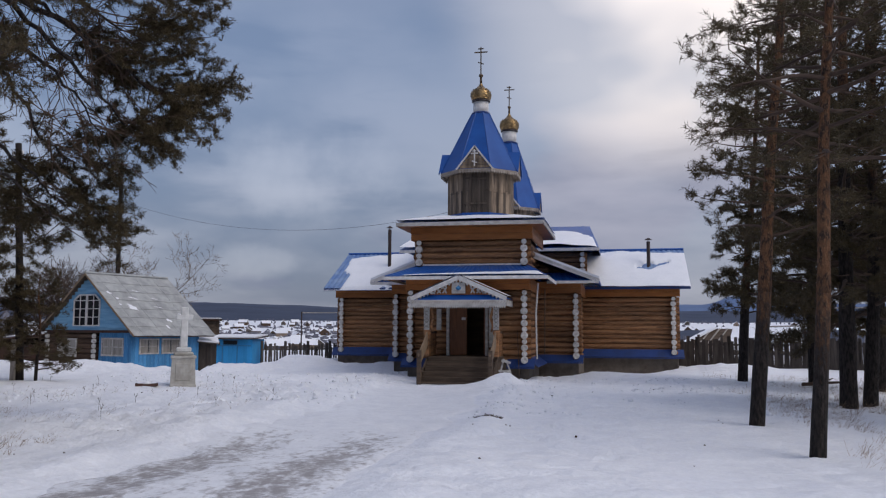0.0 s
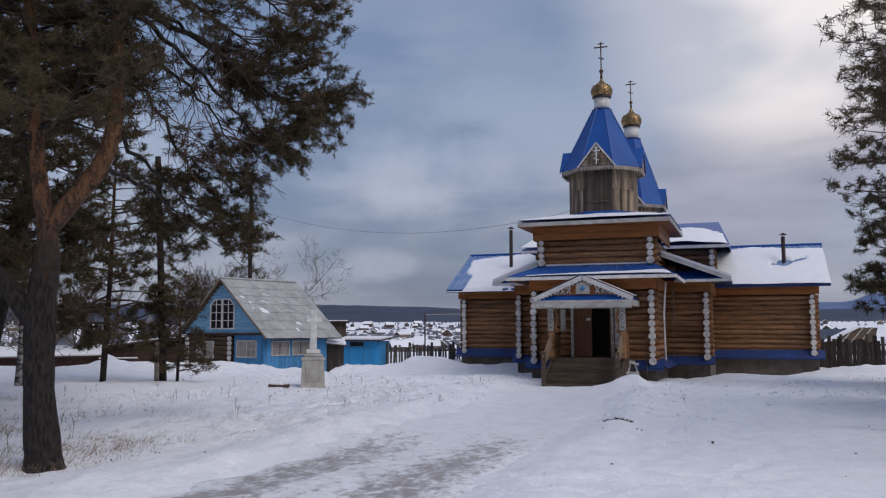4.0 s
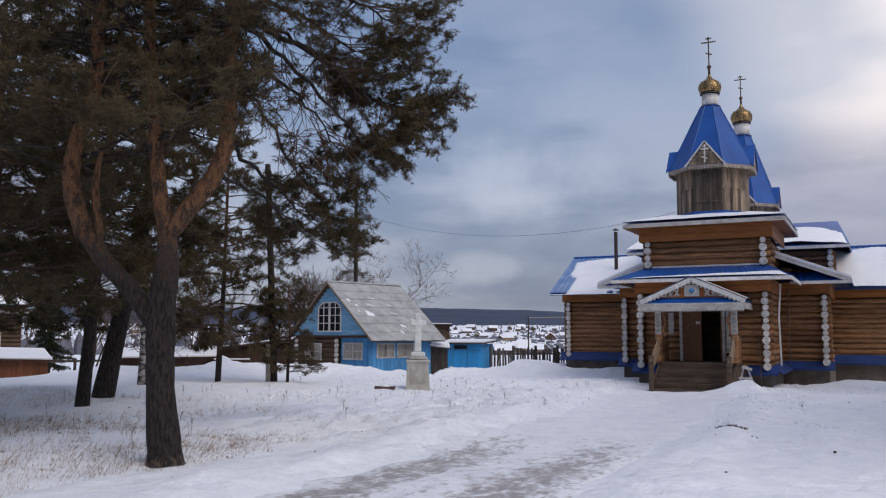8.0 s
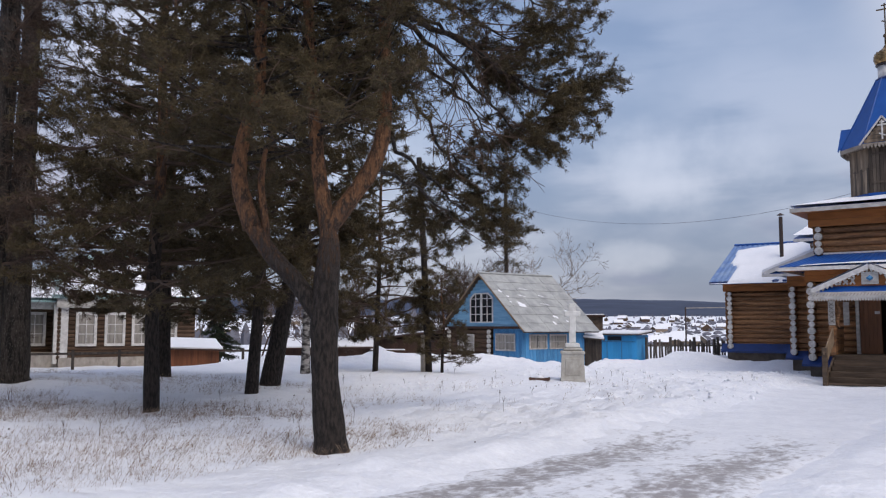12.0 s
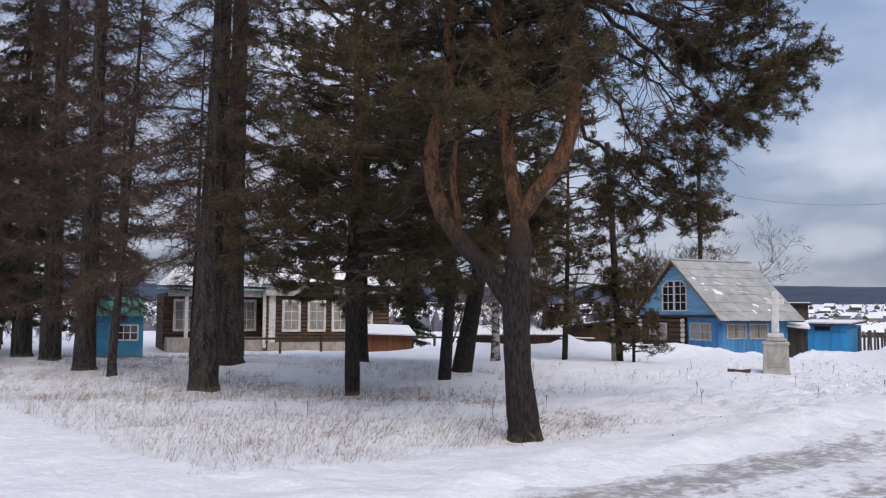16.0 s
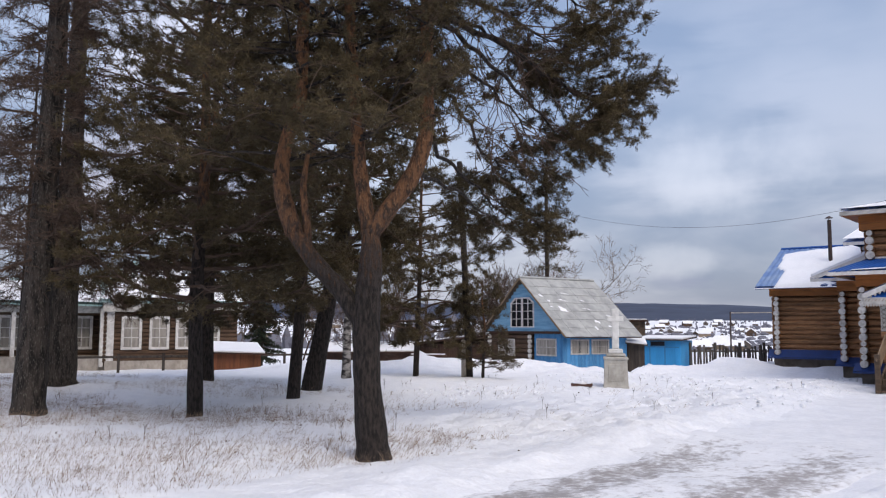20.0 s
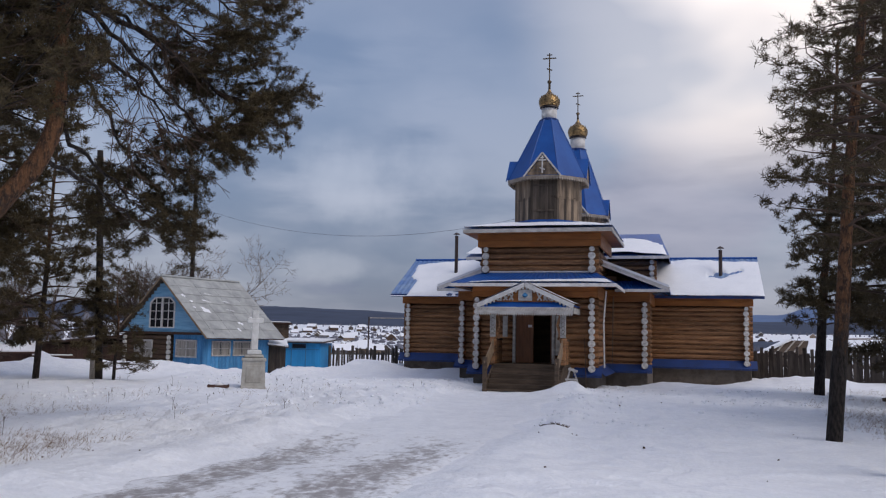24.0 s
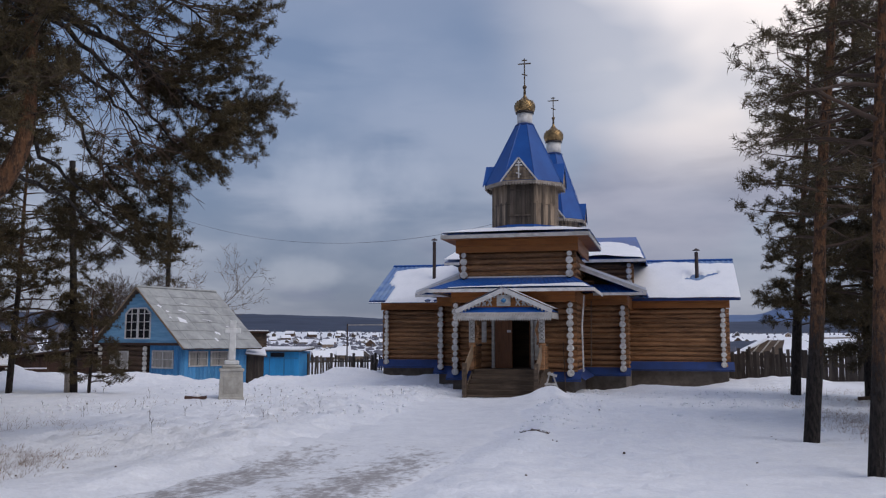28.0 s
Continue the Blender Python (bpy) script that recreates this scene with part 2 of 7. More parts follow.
ROOF_SNOW = material("roof_snow", (0.85, 0.86, 0.89), (0.80, 0.815, 0.85), 0.6, (1.5, 1.5, 1.5), 0.2, (16, 16, 16), spec=0.35)
def track_material():
    """Packed snow with two ruts worn down to dark ice, in streaks along the way."""
    m = material("packed_snow_track", (0.82, 0.832, 0.862), (0.72, 0.735, 0.775), 0.55, (2.4, 1.6, 2.4), 0.6, (11, 9, 11), low=0.38, high=0.72, spec=0.4, fine_bump=0.5)
    nt = m.node_tree
    N, L = nt.nodes.new, nt.links.new
    p = nt.nodes["Principled BSDF"]
    snow = p.inputs["Base Color"].links[0].from_socket
    geo, sep = N("ShaderNodeNewGeometry"), N("ShaderNodeSeparateXYZ")
    L(geo.outputs["Position"], sep.inputs[0])

    def calc(op, a, b, c=None):
        n = N("ShaderNodeMath"); n.operation = op
        for k, v in enumerate((a, b, c)):
            if v is None:
                continue
            if isinstance(v, float):
                n.inputs[k].default_value = v
            else:
                L(v, n.inputs[k])
        return n.outputs[0]

    def ramp(v, a, b, lo=0.0, hi=1.0):
        n = N("ShaderNodeMapRange"); n.interpolation_type = "SMOOTHSTEP"
        for k, q in enumerate((a, b, lo, hi)):
            n.inputs[k + 1].default_value = q
        L(v, n.inputs[0])
        return n.outputs[0]

    def streaks(sx, sy, detail):
        mp, n = N("ShaderNodeMapping"), N("ShaderNodeTexNoise")
        mp.inputs["Scale"].default_value = (sx, sy, 1)
        n.inputs["Scale"].default_value, n.inputs["Detail"].default_value, n.inputs["Roughness"].default_value = 1.0, detail, 0.62
        L(geo.outputs["Position"], mp.inputs[0]); L(mp.outputs[0], n.inputs["Vector"])
        return n.outputs[0]

    off = calc("ABSOLUTE", calc("ADD", sep.outputs[0], 4.70), None)
    rut = ramp(calc("ABSOLUTE", calc("SUBTRACT", off, 0.86), None), 0.12, 0.66, 1.0, 0.0)
    worn = ramp(sep.outputs[1], 10.5, 16.5, 1.0, 0.0)
    lift = calc("SUBTRACT", calc("MULTIPLY", calc("MULTIPLY", rut, worn), 0.135), calc("SUBTRACT", 0.16, calc("MULTIPLY", worn, 0.135)))
    dark = calc("ADD", calc("ADD", calc("MULTIPLY", streaks(4.6, 3.0, 6), 0.55), calc("MULTIPLY", streaks(12.0, 8.0, 4), 0.45)), lift)
    mix = N("ShaderNodeMix"); mix.data_type = "RGBA"
    mix.inputs[7].default_value = (0.19, 0.160, 0.148, 1)
    L(ramp(dark, 0.44, 0.68, 0.0, 0.80), mix.inputs[0]); L(snow, mix.inputs[6]); L(mix.outputs[2], p.inputs["Base Color"])
    return m


ICE = track_material()
SKYBLUE = material("light_blue_boards", (0.065, 0.255, 0.50), (0.045, 0.18, 0.38), 0.7, (9, 9, 0.7), 0.2, (50, 50, 5), vary=0.14, third=(0.16, 0.34, 0.52))
GABLEBLUE = material("faded_blue_boards", (0.22, 0.43, 0.60), (0.13, 0.31, 0.49), 0.75, (1.2, 1.2, 12), 0.25, (8, 8, 60), vary=0.12)
SHEDBLUE = material("bright_blue_paint", (0.045, 0.36, 0.74), (0.04, 0.30, 0.64), 0.6, (2, 2, 0.8), 0.1, (40, 40, 4), vary=0.06)
TEAL = material("teal_blue_paint", (0.07, 0.31, 0.47), (0.05, 0.23, 0.37), 0.65, (2, 2, 2), 0.15, (40, 40, 6))
GREENROOF = material("green_metal_roof", (0.10, 0.33, 0.27), (0.16, 0.42, 0.37), 0.5, (2, 2, 2), 0.1)
PALEROOF = material("pale_green_roof", (0.36, 0.50, 0.48), (0.26, 0.42, 0.41), 0.5, (2, 2, 2), 0.1)
SLATE = material("grey_slate", (0.42, 0.43, 0.425), (0.29, 0.30, 0.30), 0.85, (2.2, 2.2, 2.2), 0.25, (30, 30, 30), vary=0.06)
VERGE = material("bare_verge_board", (0.30, 0.22, 0.15), (0.19, 0.135, 0.09), 0.85, (4, 4, 4), 0.2)
OLDLOG = material("old_dark_log", (0.115, 0.07, 0.045), (0.055, 0.034, 0.023), 0.85, (1.5, 1.5, 12), 0.35, (8, 8, 80), vary=0.25)
BROWN = material("brown_boards", (0.068, 0.036, 0.025), (0.038, 0.021, 0.016), 0.8, (9, 9, 0.9), 0.25, (60, 60, 6), vary=0.2)
RUST = material("rusty_red_boards", (0.22, 0.085, 0.04), (0.13, 0.05, 0.028), 0.8, (9, 9, 0.9), 0.2, (50, 50, 5), vary=0.2)
FENCE = material("grey_fence_board", (0.075, 0.062, 0.054), (0.035, 0.029, 0.026), 0.9, (9, 9, 1.2), 0.3, (60, 60, 6), vary=0.3)
OLD_FENCE = material("weathered_picket", (0.125, 0.108, 0.095), (0.060, 0.052, 0.046), 0.9, (9, 9, 1.2), 0.3, (60, 60, 6), vary=0.3)
STONE = material("monument_stone", (0.46, 0.445, 0.41), (0.31, 0.295, 0.265), 0.9, (4, 4, 3), 0.35, (50, 50, 50))
MARBLE = material("white_stone", (0.70, 0.70, 0.69), (0.55, 0.55, 0.54), 0.7, (5, 5, 5), 0.15)
BARK = material("pine_bark", (0.046, 0.036, 0.031), (0.010, 0.008, 0.007), 0.95, (13, 13, 3.2), 1.0, (40, 40, 18), fine_bump=0.8, low=0.42, high=0.56, third=(0.075, 0.063, 0.055), deep=0.10)
LARCH_BARK = material("larch_bark", (0.052, 0.042, 0.036), (0.012, 0.010, 0.009), 0.95, (10, 10, 2.4), 1.0, (40, 40, 14), fine_bump=0.5, low=0.42, high=0.60, third=(0.11, 0.10, 0.088))
def aged_bark(z0):
    """Pine bark that turns from dark plates to flaking orange at about the height z0."""
    m = material("pine_bark_turning", (0.155, 0.074, 0.036), (0.042, 0.026, 0.018), 0.9, (16, 16, 6), 1.0, (48, 48, 24), fine_bump=0.9, low=0.44, high=0.60, third=(0.215, 0.118, 0.062), deep=0.10)
    nt = m.node_tree
    N, L = nt.nodes.new, nt.links.new
    p = nt.nodes["Principled BSDF"]
    orange = p.inputs["Base Color"].links[0].from_socket
    geo, sep, mp, n = N("ShaderNodeNewGeometry"), N("ShaderNodeSeparateXYZ"), N("ShaderNodeMapping"), N("ShaderNodeTexNoise")
    mp.inputs["Scale"].default_value = (26, 26, 8)
    n.inputs["Scale"].default_value, n.inputs["Detail"].default_value = 1.0, 5
    L(geo.outputs["Position"], sep.inputs[0]); L(geo.outputs["Position"], mp.inputs[0]); L(mp.outputs[0], n.inputs["Vector"])
    dark, ramp = N("ShaderNodeMix"), N("ShaderNodeMapRange")
    dark.data_type = "RGBA"
    dark.inputs[6].default_value, dark.inputs[7].default_value = (0.040, 0.031, 0.027, 1), (0.011, 0.009, 0.008, 1)
    ramp.inputs[1].default_value, ramp.inputs[2].default_value = 0.40, 0.62
    L(n.outputs[0], ramp.inputs[0]); L(ramp.outputs[0], dark.inputs[0])
    wob, add, turn, mix = N("ShaderNodeMath"), N("ShaderNodeMath"), N("ShaderNodeMapRange"), N("ShaderNodeMix")
    wob.operation, wob.inputs[1].default_value = "MULTIPLY", 2.4
    L(n.outputs[0], wob.inputs[0]); L(wob.outputs[0], add.inputs[0]); L(sep.outputs[2], add.inputs[1])
    turn.inputs[1].default_value, turn.inputs[2].default_value = z0 + 0.7, z0 + 1.7
    mix.data_type = "RGBA"
    L(add.outputs[0], turn.inputs[0]); L(turn.outputs[0], mix.inputs[0])
    L(dark.outputs[2], mix.inputs[6]); L(orange, mix.inputs[7]); L(mix.outputs[2], p.inputs["Base Color"])
    return m


TWIG = material("bare_twig", (0.092, 0.060, 0.044), (0.052, 0.035, 0.027), 0.9, (3, 3, 3), 0.0)
PALE_TWIG = material("pale_bare_twig", (0.23, 0.19, 0.16), (0.14, 0.11, 0.095), 0.9, (3, 3, 3), 0.0)
BIRCH = material("birch_bark", (0.34, 0.32, 0.30), (0.04, 0.035, 0.034), 0.8, (4, 4, 9), 0.2, (9, 9, 40), low=0.42, high=0.56)
NEEDLE = material("pine_needles", (0.074, 0.053, 0.022), (0.042, 0.031, 0.014), 0.65, (1.3, 1.3, 1.3), 0.0, (9, 9, 9), third=(0.110, 0.079, 0.034))
SPRUCE = material("spruce_needles", (0.028, 0.040, 0.022), (0.016, 0.025, 0.014), 0.7, (1.2, 1.2, 1.2), 0.0, (9, 9, 9))
STRAW = material("dry_grass", (0.31, 0.22, 0.155), (0.20, 0.137, 0.094), 0.85, (1.5, 1.5, 1.5), 0.0, (14, 14, 14))
# dark woods with the blue of distance haze mixed into the base colour
HILL = material("hazed_wooded_hill", (0.052, 0.068, 0.110), (0.036, 0.048, 0.082), 1.0, (0.01, 0.01, 0.02), 0.0, (0.08, 0.08, 0.1))
# paler and bluer than HILL: distance haze painted into the colour
FARHILL = material("hazed_far_hill", (0.13, 0.19, 0.32), (0.10, 0.15, 0.27), 1.0, (0.004, 0.004, 0.01), 0.0, (0.05, 0.05, 0.1))
CONC_POST = material("pale_concrete_post", (0.42, 0.38, 0.34), (0.28, 0.25, 0.22), 0.9, (5, 5, 3), 0.3)
POLE = material("tarred_pole", (0.018, 0.015, 0.014), (0.030, 0.025, 0.022), 0.9, (8, 8, 1), 0.3, (50, 50, 8))
# tree colour lightened and blued to carry distance haze
FARTREE = material("hazed_bare_trees", (0.17, 0.17, 0.20), (0.12, 0.12, 0.145), 1.0, (0.05, 0.05, 0.05), 0.0)
CURTAIN = material("pale_curtain", (0.36, 0.335, 0.30), (0.22, 0.20, 0.18), 0.9, (8, 8, 1), 0.1)


def glass_material():
    m = bpy.data.materials.new("window_glass")
    m.use_nodes = True
    p = m.node_tree.nodes["Principled BSDF"]
    p.inputs["Base Color"].default_value = (0.03, 0.035, 0.045, 1)
    p.inputs["Roughness"].default_value, p.inputs["Specular IOR Level"].default_value = 0.06, 0.7
    return m


GLASS = glass_material()
DARK_GLASS = material("unlit_window_glass", (0.010, 0.010, 0.013), (0.016, 0.017, 0.020), 0.12, (2, 2, 2), 0.0, spec=0.12)


# ---- geometry helpers ----
class Geo:
    """Vertices and faces gathered by simple strokes."""

    def __init__(self):
        self.v, self.f = [], []

    def box(self, x0, x1, y0, y1, z0, z1, bevel=0.0):
        n, b = len(self.v), bevel
        if not b:
            self.v += [(x, y, z) for z in (z0, z1) for y in (y0, y1) for x in (x0, x1)]
            self.f += [tuple(n + k for k in q) for q in ((0, 2, 3, 1), (4, 5, 7, 6), (0, 1, 5, 4), (2, 6, 7, 3), (0, 4, 6, 2), (1, 3, 7, 5))]
            return self
        ring = lambda i, z: [(x0 + i, y0, z), (x1 - i, y0, z), (x1, y0 + i, z), (x1, y1 - i, z), (x1 - i, y1, z), (x0 + i, y1, z), (x0, y1 - i, z), (x0, y0 + i, z)]
        small = [(min(max(x, x0 + b), x1 - b), min(max(y, y0 + b), y1 - b), 0) for x, y, _ in ring(b, 0)]
        self.v += [(x, y, z0) for x, y, _ in small] + ring(b, z0 + b) + ring(b, z1 - b) + [(x, y, z1) for x, y, _ in small]
        for r in range(3):
            for k in range(8):
                j = (k + 1) % 8
                self.f.append((n + 8 * r + k, n + 8 * r + j, n + 8 * r + 8 + j, n + 8 * r + 8 + k))
        self.f += [tuple(n + k for k in range(7, -1, -1)), tuple(n + 24 + k for k in range(8))]
        return self

    def tube(self, path, radii, sides=8, cap=True):
        n, path = len(self.v), [Vector(p) for p in path]
        for i, p in enumerate(path):
            d = (path[min(i + 1, len(path) - 1)] - path[max(i - 1, 0)]).normalized()
            a = d.orthogonal().normalized() if i == 0 else (a - d * a.dot(d)).normalized()
            c = d.cross(a)
            r = radii[i] if hasattr(radii, "__len__") else radii
            self.v += [tuple(p + (a * math.cos(t) + c * math.sin(t)) * r) for t in (2 * math.pi * k / sides for k in range(sides))]
        for i in range(len(path) - 1):
            for k in range(sides):
                j = (k + 1) % sides
                self.f.append((n + i * sides + k, n + i * sides + j, n + (i + 1) * sides + j, n + (i + 1) * sides + k))
        if cap:
            self.f += [tuple(n + k for k in range(sides - 1, -1, -1)), tuple(n + (len(path) - 1) * sides + k for k in range(sides))]
        return self

    def lathe(self, x, y, profile, sides=16, turn=0.0, faces=None):
        """profile: (radius, z) from the bottom up."""
        n = len(self.v)
        for r, z in profile:
            self.v += [(x + r * math.cos(t), y + r * math.sin(t), z) for t in (turn + 2 * math.pi * k / sides for k in range(sides))]
        for i in range(len(profile) - 1):
            for k in range(sides):
                j = (k + 1) % sides
                self.f.append((n + i * sides + k, n + i * sides + j, n + (i + 1) * sides + j, n + (i + 1) * sides + k))
        self.f += [tuple(n + k for k in range(sides - 1, -1, -1)), tuple(n + (len(profile) - 1) * sides + k for k in range(sides))]
        return self

    def slab(self, corners, thick):
        """A plate over a polygon, its top on the corners, its thickness downwards along the normal."""
        c = [Vector(p) for p in corners]
        nrm = (c[1] - c[0]).cross(c[2] - c[0]).normalized()
        n, k = len(self.v), len(c)
        self.v += [tuple(p) for p in c] + [tuple(p - nrm * thick) for p in c]
        self.f += [tuple(n + i for i in range(k)), tuple(n + k + i for i in range(k - 1, -1, -1))]
        self.f += [(n + (i + 1) % k, n + i, n + k + i, n + k + (i + 1) % k) for i in range(k)]
        return self

    def bar(self, p, q, width, thick, up=(0, 0, 1)):
        """A straight board from p to q: width along up, thick across."""
        p, q, u = Vector(p), Vector(q), Vector(up)
        d = (q - p).normalized()
        u = (u - d * u.dot(d)).normalized() * width / 2
        s = d.cross(u).normalized() * thick / 2
        n = len(self.v)
        self.v += [tuple(e + a * u + b * s) for e in (p, q) for a, b in ((-1, -1), (1, -1), (1, 1), (-1, 1))]
        self.f += [tuple(n + k for k in w) for w in ((3, 2, 1, 0), (4, 5, 6, 7), (0, 1, 5, 4), (1, 2, 6, 5), (2, 3, 7, 6), (3, 0, 4, 7))]
        return self

    def grid(self, rows):
        n, w = len(self.v), len(rows[0])
        for r in rows:
            self.v += [tuple(p) for p in r]
        for i in range(len(rows) - 1):
            self.f += [(n + i * w + k, n + i * w + k + 1, n + (i + 1) * w + k + 1, n + (i + 1) * w + k) for k in range(w - 1)]
        return self

    def mesh(self, name, mat, smooth=False):
        me = bpy.data.meshes.new(name)
        me.from_pydata(self.v, [], self.f)
        me.materials.append(mat)
        if smooth:
            me.shade_smooth()
        me.update()
        return me


def thing(name, label, category, at=(0, 0, 0), turn=0.0, group="", kind=""):
    ob = new(name)
    ob.matrix_basis = pose(*at, 0, 0, turn)
    return tagged(ob, label, category, group, kind)


def part(name, geo, mat, parent, label="", smooth=False, m=None):
    me = geo.mesh(name, mat, smooth) if isinstance(geo, Geo) else geo
    ob = new(name, me)
    ob.parent = parent
    if m is not None:
        ob.matrix_basis = m
    return tagged(ob, label)


def solid(name, geo, mat, label, category, group="", kind="", smooth=False):
    return tagged(new(name, geo.mesh(name, mat, smooth)), label, category, group, kind)


def place(x, y, z, sx=1, sy=1, sz=1, rz=0.0):
    return Matrix.LocRotScale((x, y, z), Euler((0, 0, radians(rz))), (sx, sy, sz))


def wave(x, y, s, seed=0.0):
    return noise.noise((x * s + seed * 7.1, y * s - seed * 3.3, seed))


def smooth_step(a, b, t):
    t = min(max((t - a) / (b - a), 0), 1)
    return t * t * (3 - 2 * t)

# ---- ground: one snow sheet from the churchyard over the valley to the horizon ----
RIDGE = [(-28.5, 25), (-26, 26), (-22, 28.6), (-17, 31.2), (-14.6, 34), (-14.2, 40)]
LUMPS = [(-3.75, 26.3, 0.34, 0.75), (-2.9, 27.6, 0.16, 0.9), (-1.0, 38.9, -0.22, 2.2), (-2.6, 34.2, -0.16, 1.6), (-8.2, 29.3, 0.12, 1.3), (0.2, 37.6, 0.20, 0.8), (1.9, 37.6, 0.14, 0.9), (0.3, 38.8, -0.18, 3.0), (-1.0, 33.3, 0.14, 1.0), (3.6, 38.6, 0.32, 1.6), (5.2, 37.4, 0.28, 1.5),
         (-10.5, 37.6, 0.22, 1.8), (-13.5, 36.4, 0.30, 1.5), (-25.0, 28.6, 0.62, 0.9), (-23.2, 28.9, 0.25, 0.8), (-20.2, 29.8, 0.2, 0.7), (-16.0, 27.5, 0.18, 2.2), (-11.5, 26.5, 0.16, 2.0), (-2.2, 21.5, 0.12, 2.0), (-7.6, 17.5, 0.12, 1.6), (-7.9, 21.5, 0.15, 1.8), (-7.2, 13.5, 0.10, 1.4)]


PRINTS = {}
steps = random.Random(17)


def trail(x, y, turn, n):
    for k in range(n):
        turn += steps.uniform(-0.22, 0.22)
        x, y = x + 0.62 * math.cos(turn), y + 0.62 * math.sin(turn)
        s = 0.13 if k % 2 else -0.13
        px, py = x - s * math.sin(turn), y + s * math.cos(turn)
        PRINTS.setdefault((int(px // 1), int(py // 1)), []).append((px, py, math.cos(turn), math.sin(turn), steps.uniform(0.05, 0.12)))


for _ in range(26):
    trail(steps.uniform(-14, 4), steps.uniform(7, 26), steps.uniform(0.8, 2.6), 14)
trail(-1.4, 8.4, 2.2, 22)
trail(-13.5, 15.5, 1.2, 20)
trail(-9.0, 12.0, 1.3, 22)


def prints_z(x, y):
    z, cx, cy = 0.0, int(x // 1), int(y // 1)
    for i in (-1, 0, 1):
        for j in (-1, 0, 1):
            for px, py, c, s, h in PRINTS.get((cx + i, cy + j), ()):
                a, b = (x - px) * c + (y - py) * s, (y - py) * c - (x - px) * s
                q = (a / 0.19) ** 2 + (b / 0.12) ** 2
                if q < 5:
                    z += h * (0.5 * math.exp(-((q - 2.2) ** 2)) - math.exp(-q))
    return z


def off_line(x, y, line):
    best = 1e9
    for (ax, ay), (bx, by) in zip(line, line[1:]):
        t = max(0, min(1, ((x - ax) * (bx - ax) + (y - ay) * (by - ay)) / ((bx - ax) ** 2 + (by - ay) ** 2)))
        best = min(best, math.hypot(x - ax - t * (bx - ax), y - ay - t * (by - ay)))
    return best


def road_x(y):
    return -4.66 - 0.10 * smooth_step(7, 16, y) - 0.09 * max(0, y - 19)


def ground_z(x, y):
    r = math.hypot(x, y)
    z = -0.1 - 10.5 * smooth_step(60, 350, r) + 30 * smooth_step(450, 1700, r) + 26 * smooth_step(1700, 2600, r)
    if r > 70:
        return z + 3.0 * wave(x, y, 0.006) * smooth_step(70, 400, r)
    near = 1 - smooth_step(45, 70, r)
    z += near * (0.10 * wave(x, y, 0.16) + 0.07 * wave(x, y, 0.5, 1) + 0.035 * wave(x, y, 1.5, 2))
    if r < 46:
        rough = 0.034 * wave(x, y, 3.2, 3) + 0.03 * max(0, wave(x, y, 0.4, 15) + 0.25) * wave(x, y, 4.4, 14)
        a = abs(x - road_x(y))
        on = (1 - smooth_step(1.3, 2.1, a)) * (1 - smooth_step(27.0, 28.5, y))
        bank = math.exp(-((a - 2.3) / 0.5) ** 2) * (1 - smooth_step(25, 28, y)) * (0.05 + 0.18 * max(0, wave(x, y, 0.8, 5)))
        lumpy = max(0, wave(x, y, 0.27, 31) + 0.15)
        rough += 0.07 * lumpy * (wave(x, y, 2.3, 32) + 0.7 * wave(x, y, 6.5, 33))
        broken = math.exp(-((x - road_x(y) + 3.9) / 2.0) ** 2) * smooth_step(10, 13, y) * (1 - smooth_step(24, 27, y))
        rough += 0.16 * broken * (wave(x, y, 4.1, 34) + 0.8 * wave(x, y, 7.5, 35))
        z += (rough + bank + prints_z(x, y)) * (1 - on) - 0.07 * on
        d = off_line(x, y, RIDGE)
        z += (0.34 + 0.16 * wave(x, y, 0.5, 6) + 0.16 * wave(x, y, 1.3, 7) + 0.08 * wave(x, y, 3.0, 17)) * math.exp(-(d / 1.15) ** 2)
        for lx, ly, h, w in LUMPS:
            q = ((x - lx) ** 2 + (y - ly) ** 2) / w**2
            if q < 6:
                z += h * math.exp(-q) * (1 + 0.5 * wave(x, y, 2.2, 8))
    if x < -28 and r < 70:
        z -= 0.38 * smooth_step(30, 36, -x) * smooth_step(8, 14, y)
    if x < -16 and y > 29 and r < 70:
        z -= 0.3 * smooth_step(0, 3, y - 29)
    return z


def spread(lo, hi, step, far, grow=1.22):
    mid = list(np.arange(lo, hi + 1e-6, step))
    up, s = [hi], step
    while up[-1] < far:
        s *= grow
        up.append(up[-1] + s)
    down, s = [lo], step
    while down[-1] > -far:
        s *= grow
        down.append(down[-1] - s)
    return down[:0:-1] + mid + up[1:]


XS, YS = spread(-22, 6, 0.14, 3200), spread(5.0, 33, 0.135, 3200)
ground = solid("ground", Geo().grid([[(x, y, ground_z(x, y)) for x in XS] for y in YS]), SNOW, "trampled white snow with low banks and a worn track", "snow ground", kind="structure", smooth=True)

rows = []
for i in range(150):
    y = -6 + 34.2 * i / 149
    w = 1.85 + 0.2 * wave(0, y, 0.6, 9)
    line = []
    for k in range(25):
        u = -1 + 2 * k / 24
        x = road_x(y) + u * (w + 0.32 * wave(u * 0.3, y, 1.3, 11))
        rut = 0.03 * math.exp(-((abs(u) - 0.47) / 0.14) ** 2)
        edge = smooth_step(0.72, 1.0, abs(u) + 0.18 * wave(x, y, 1.1, 12))
        line.append((x, y, ground_z(x, y) + 0.034 - rut * 0.3 + 0.014 * wave(x, y, 3.0, 13) - 0.11 * edge))
    rows.append(line)
solid("road", Geo().grid(rows), ICE, "packed icy snow track with two dark worn ruts", "track", kind="structure", smooth=True)

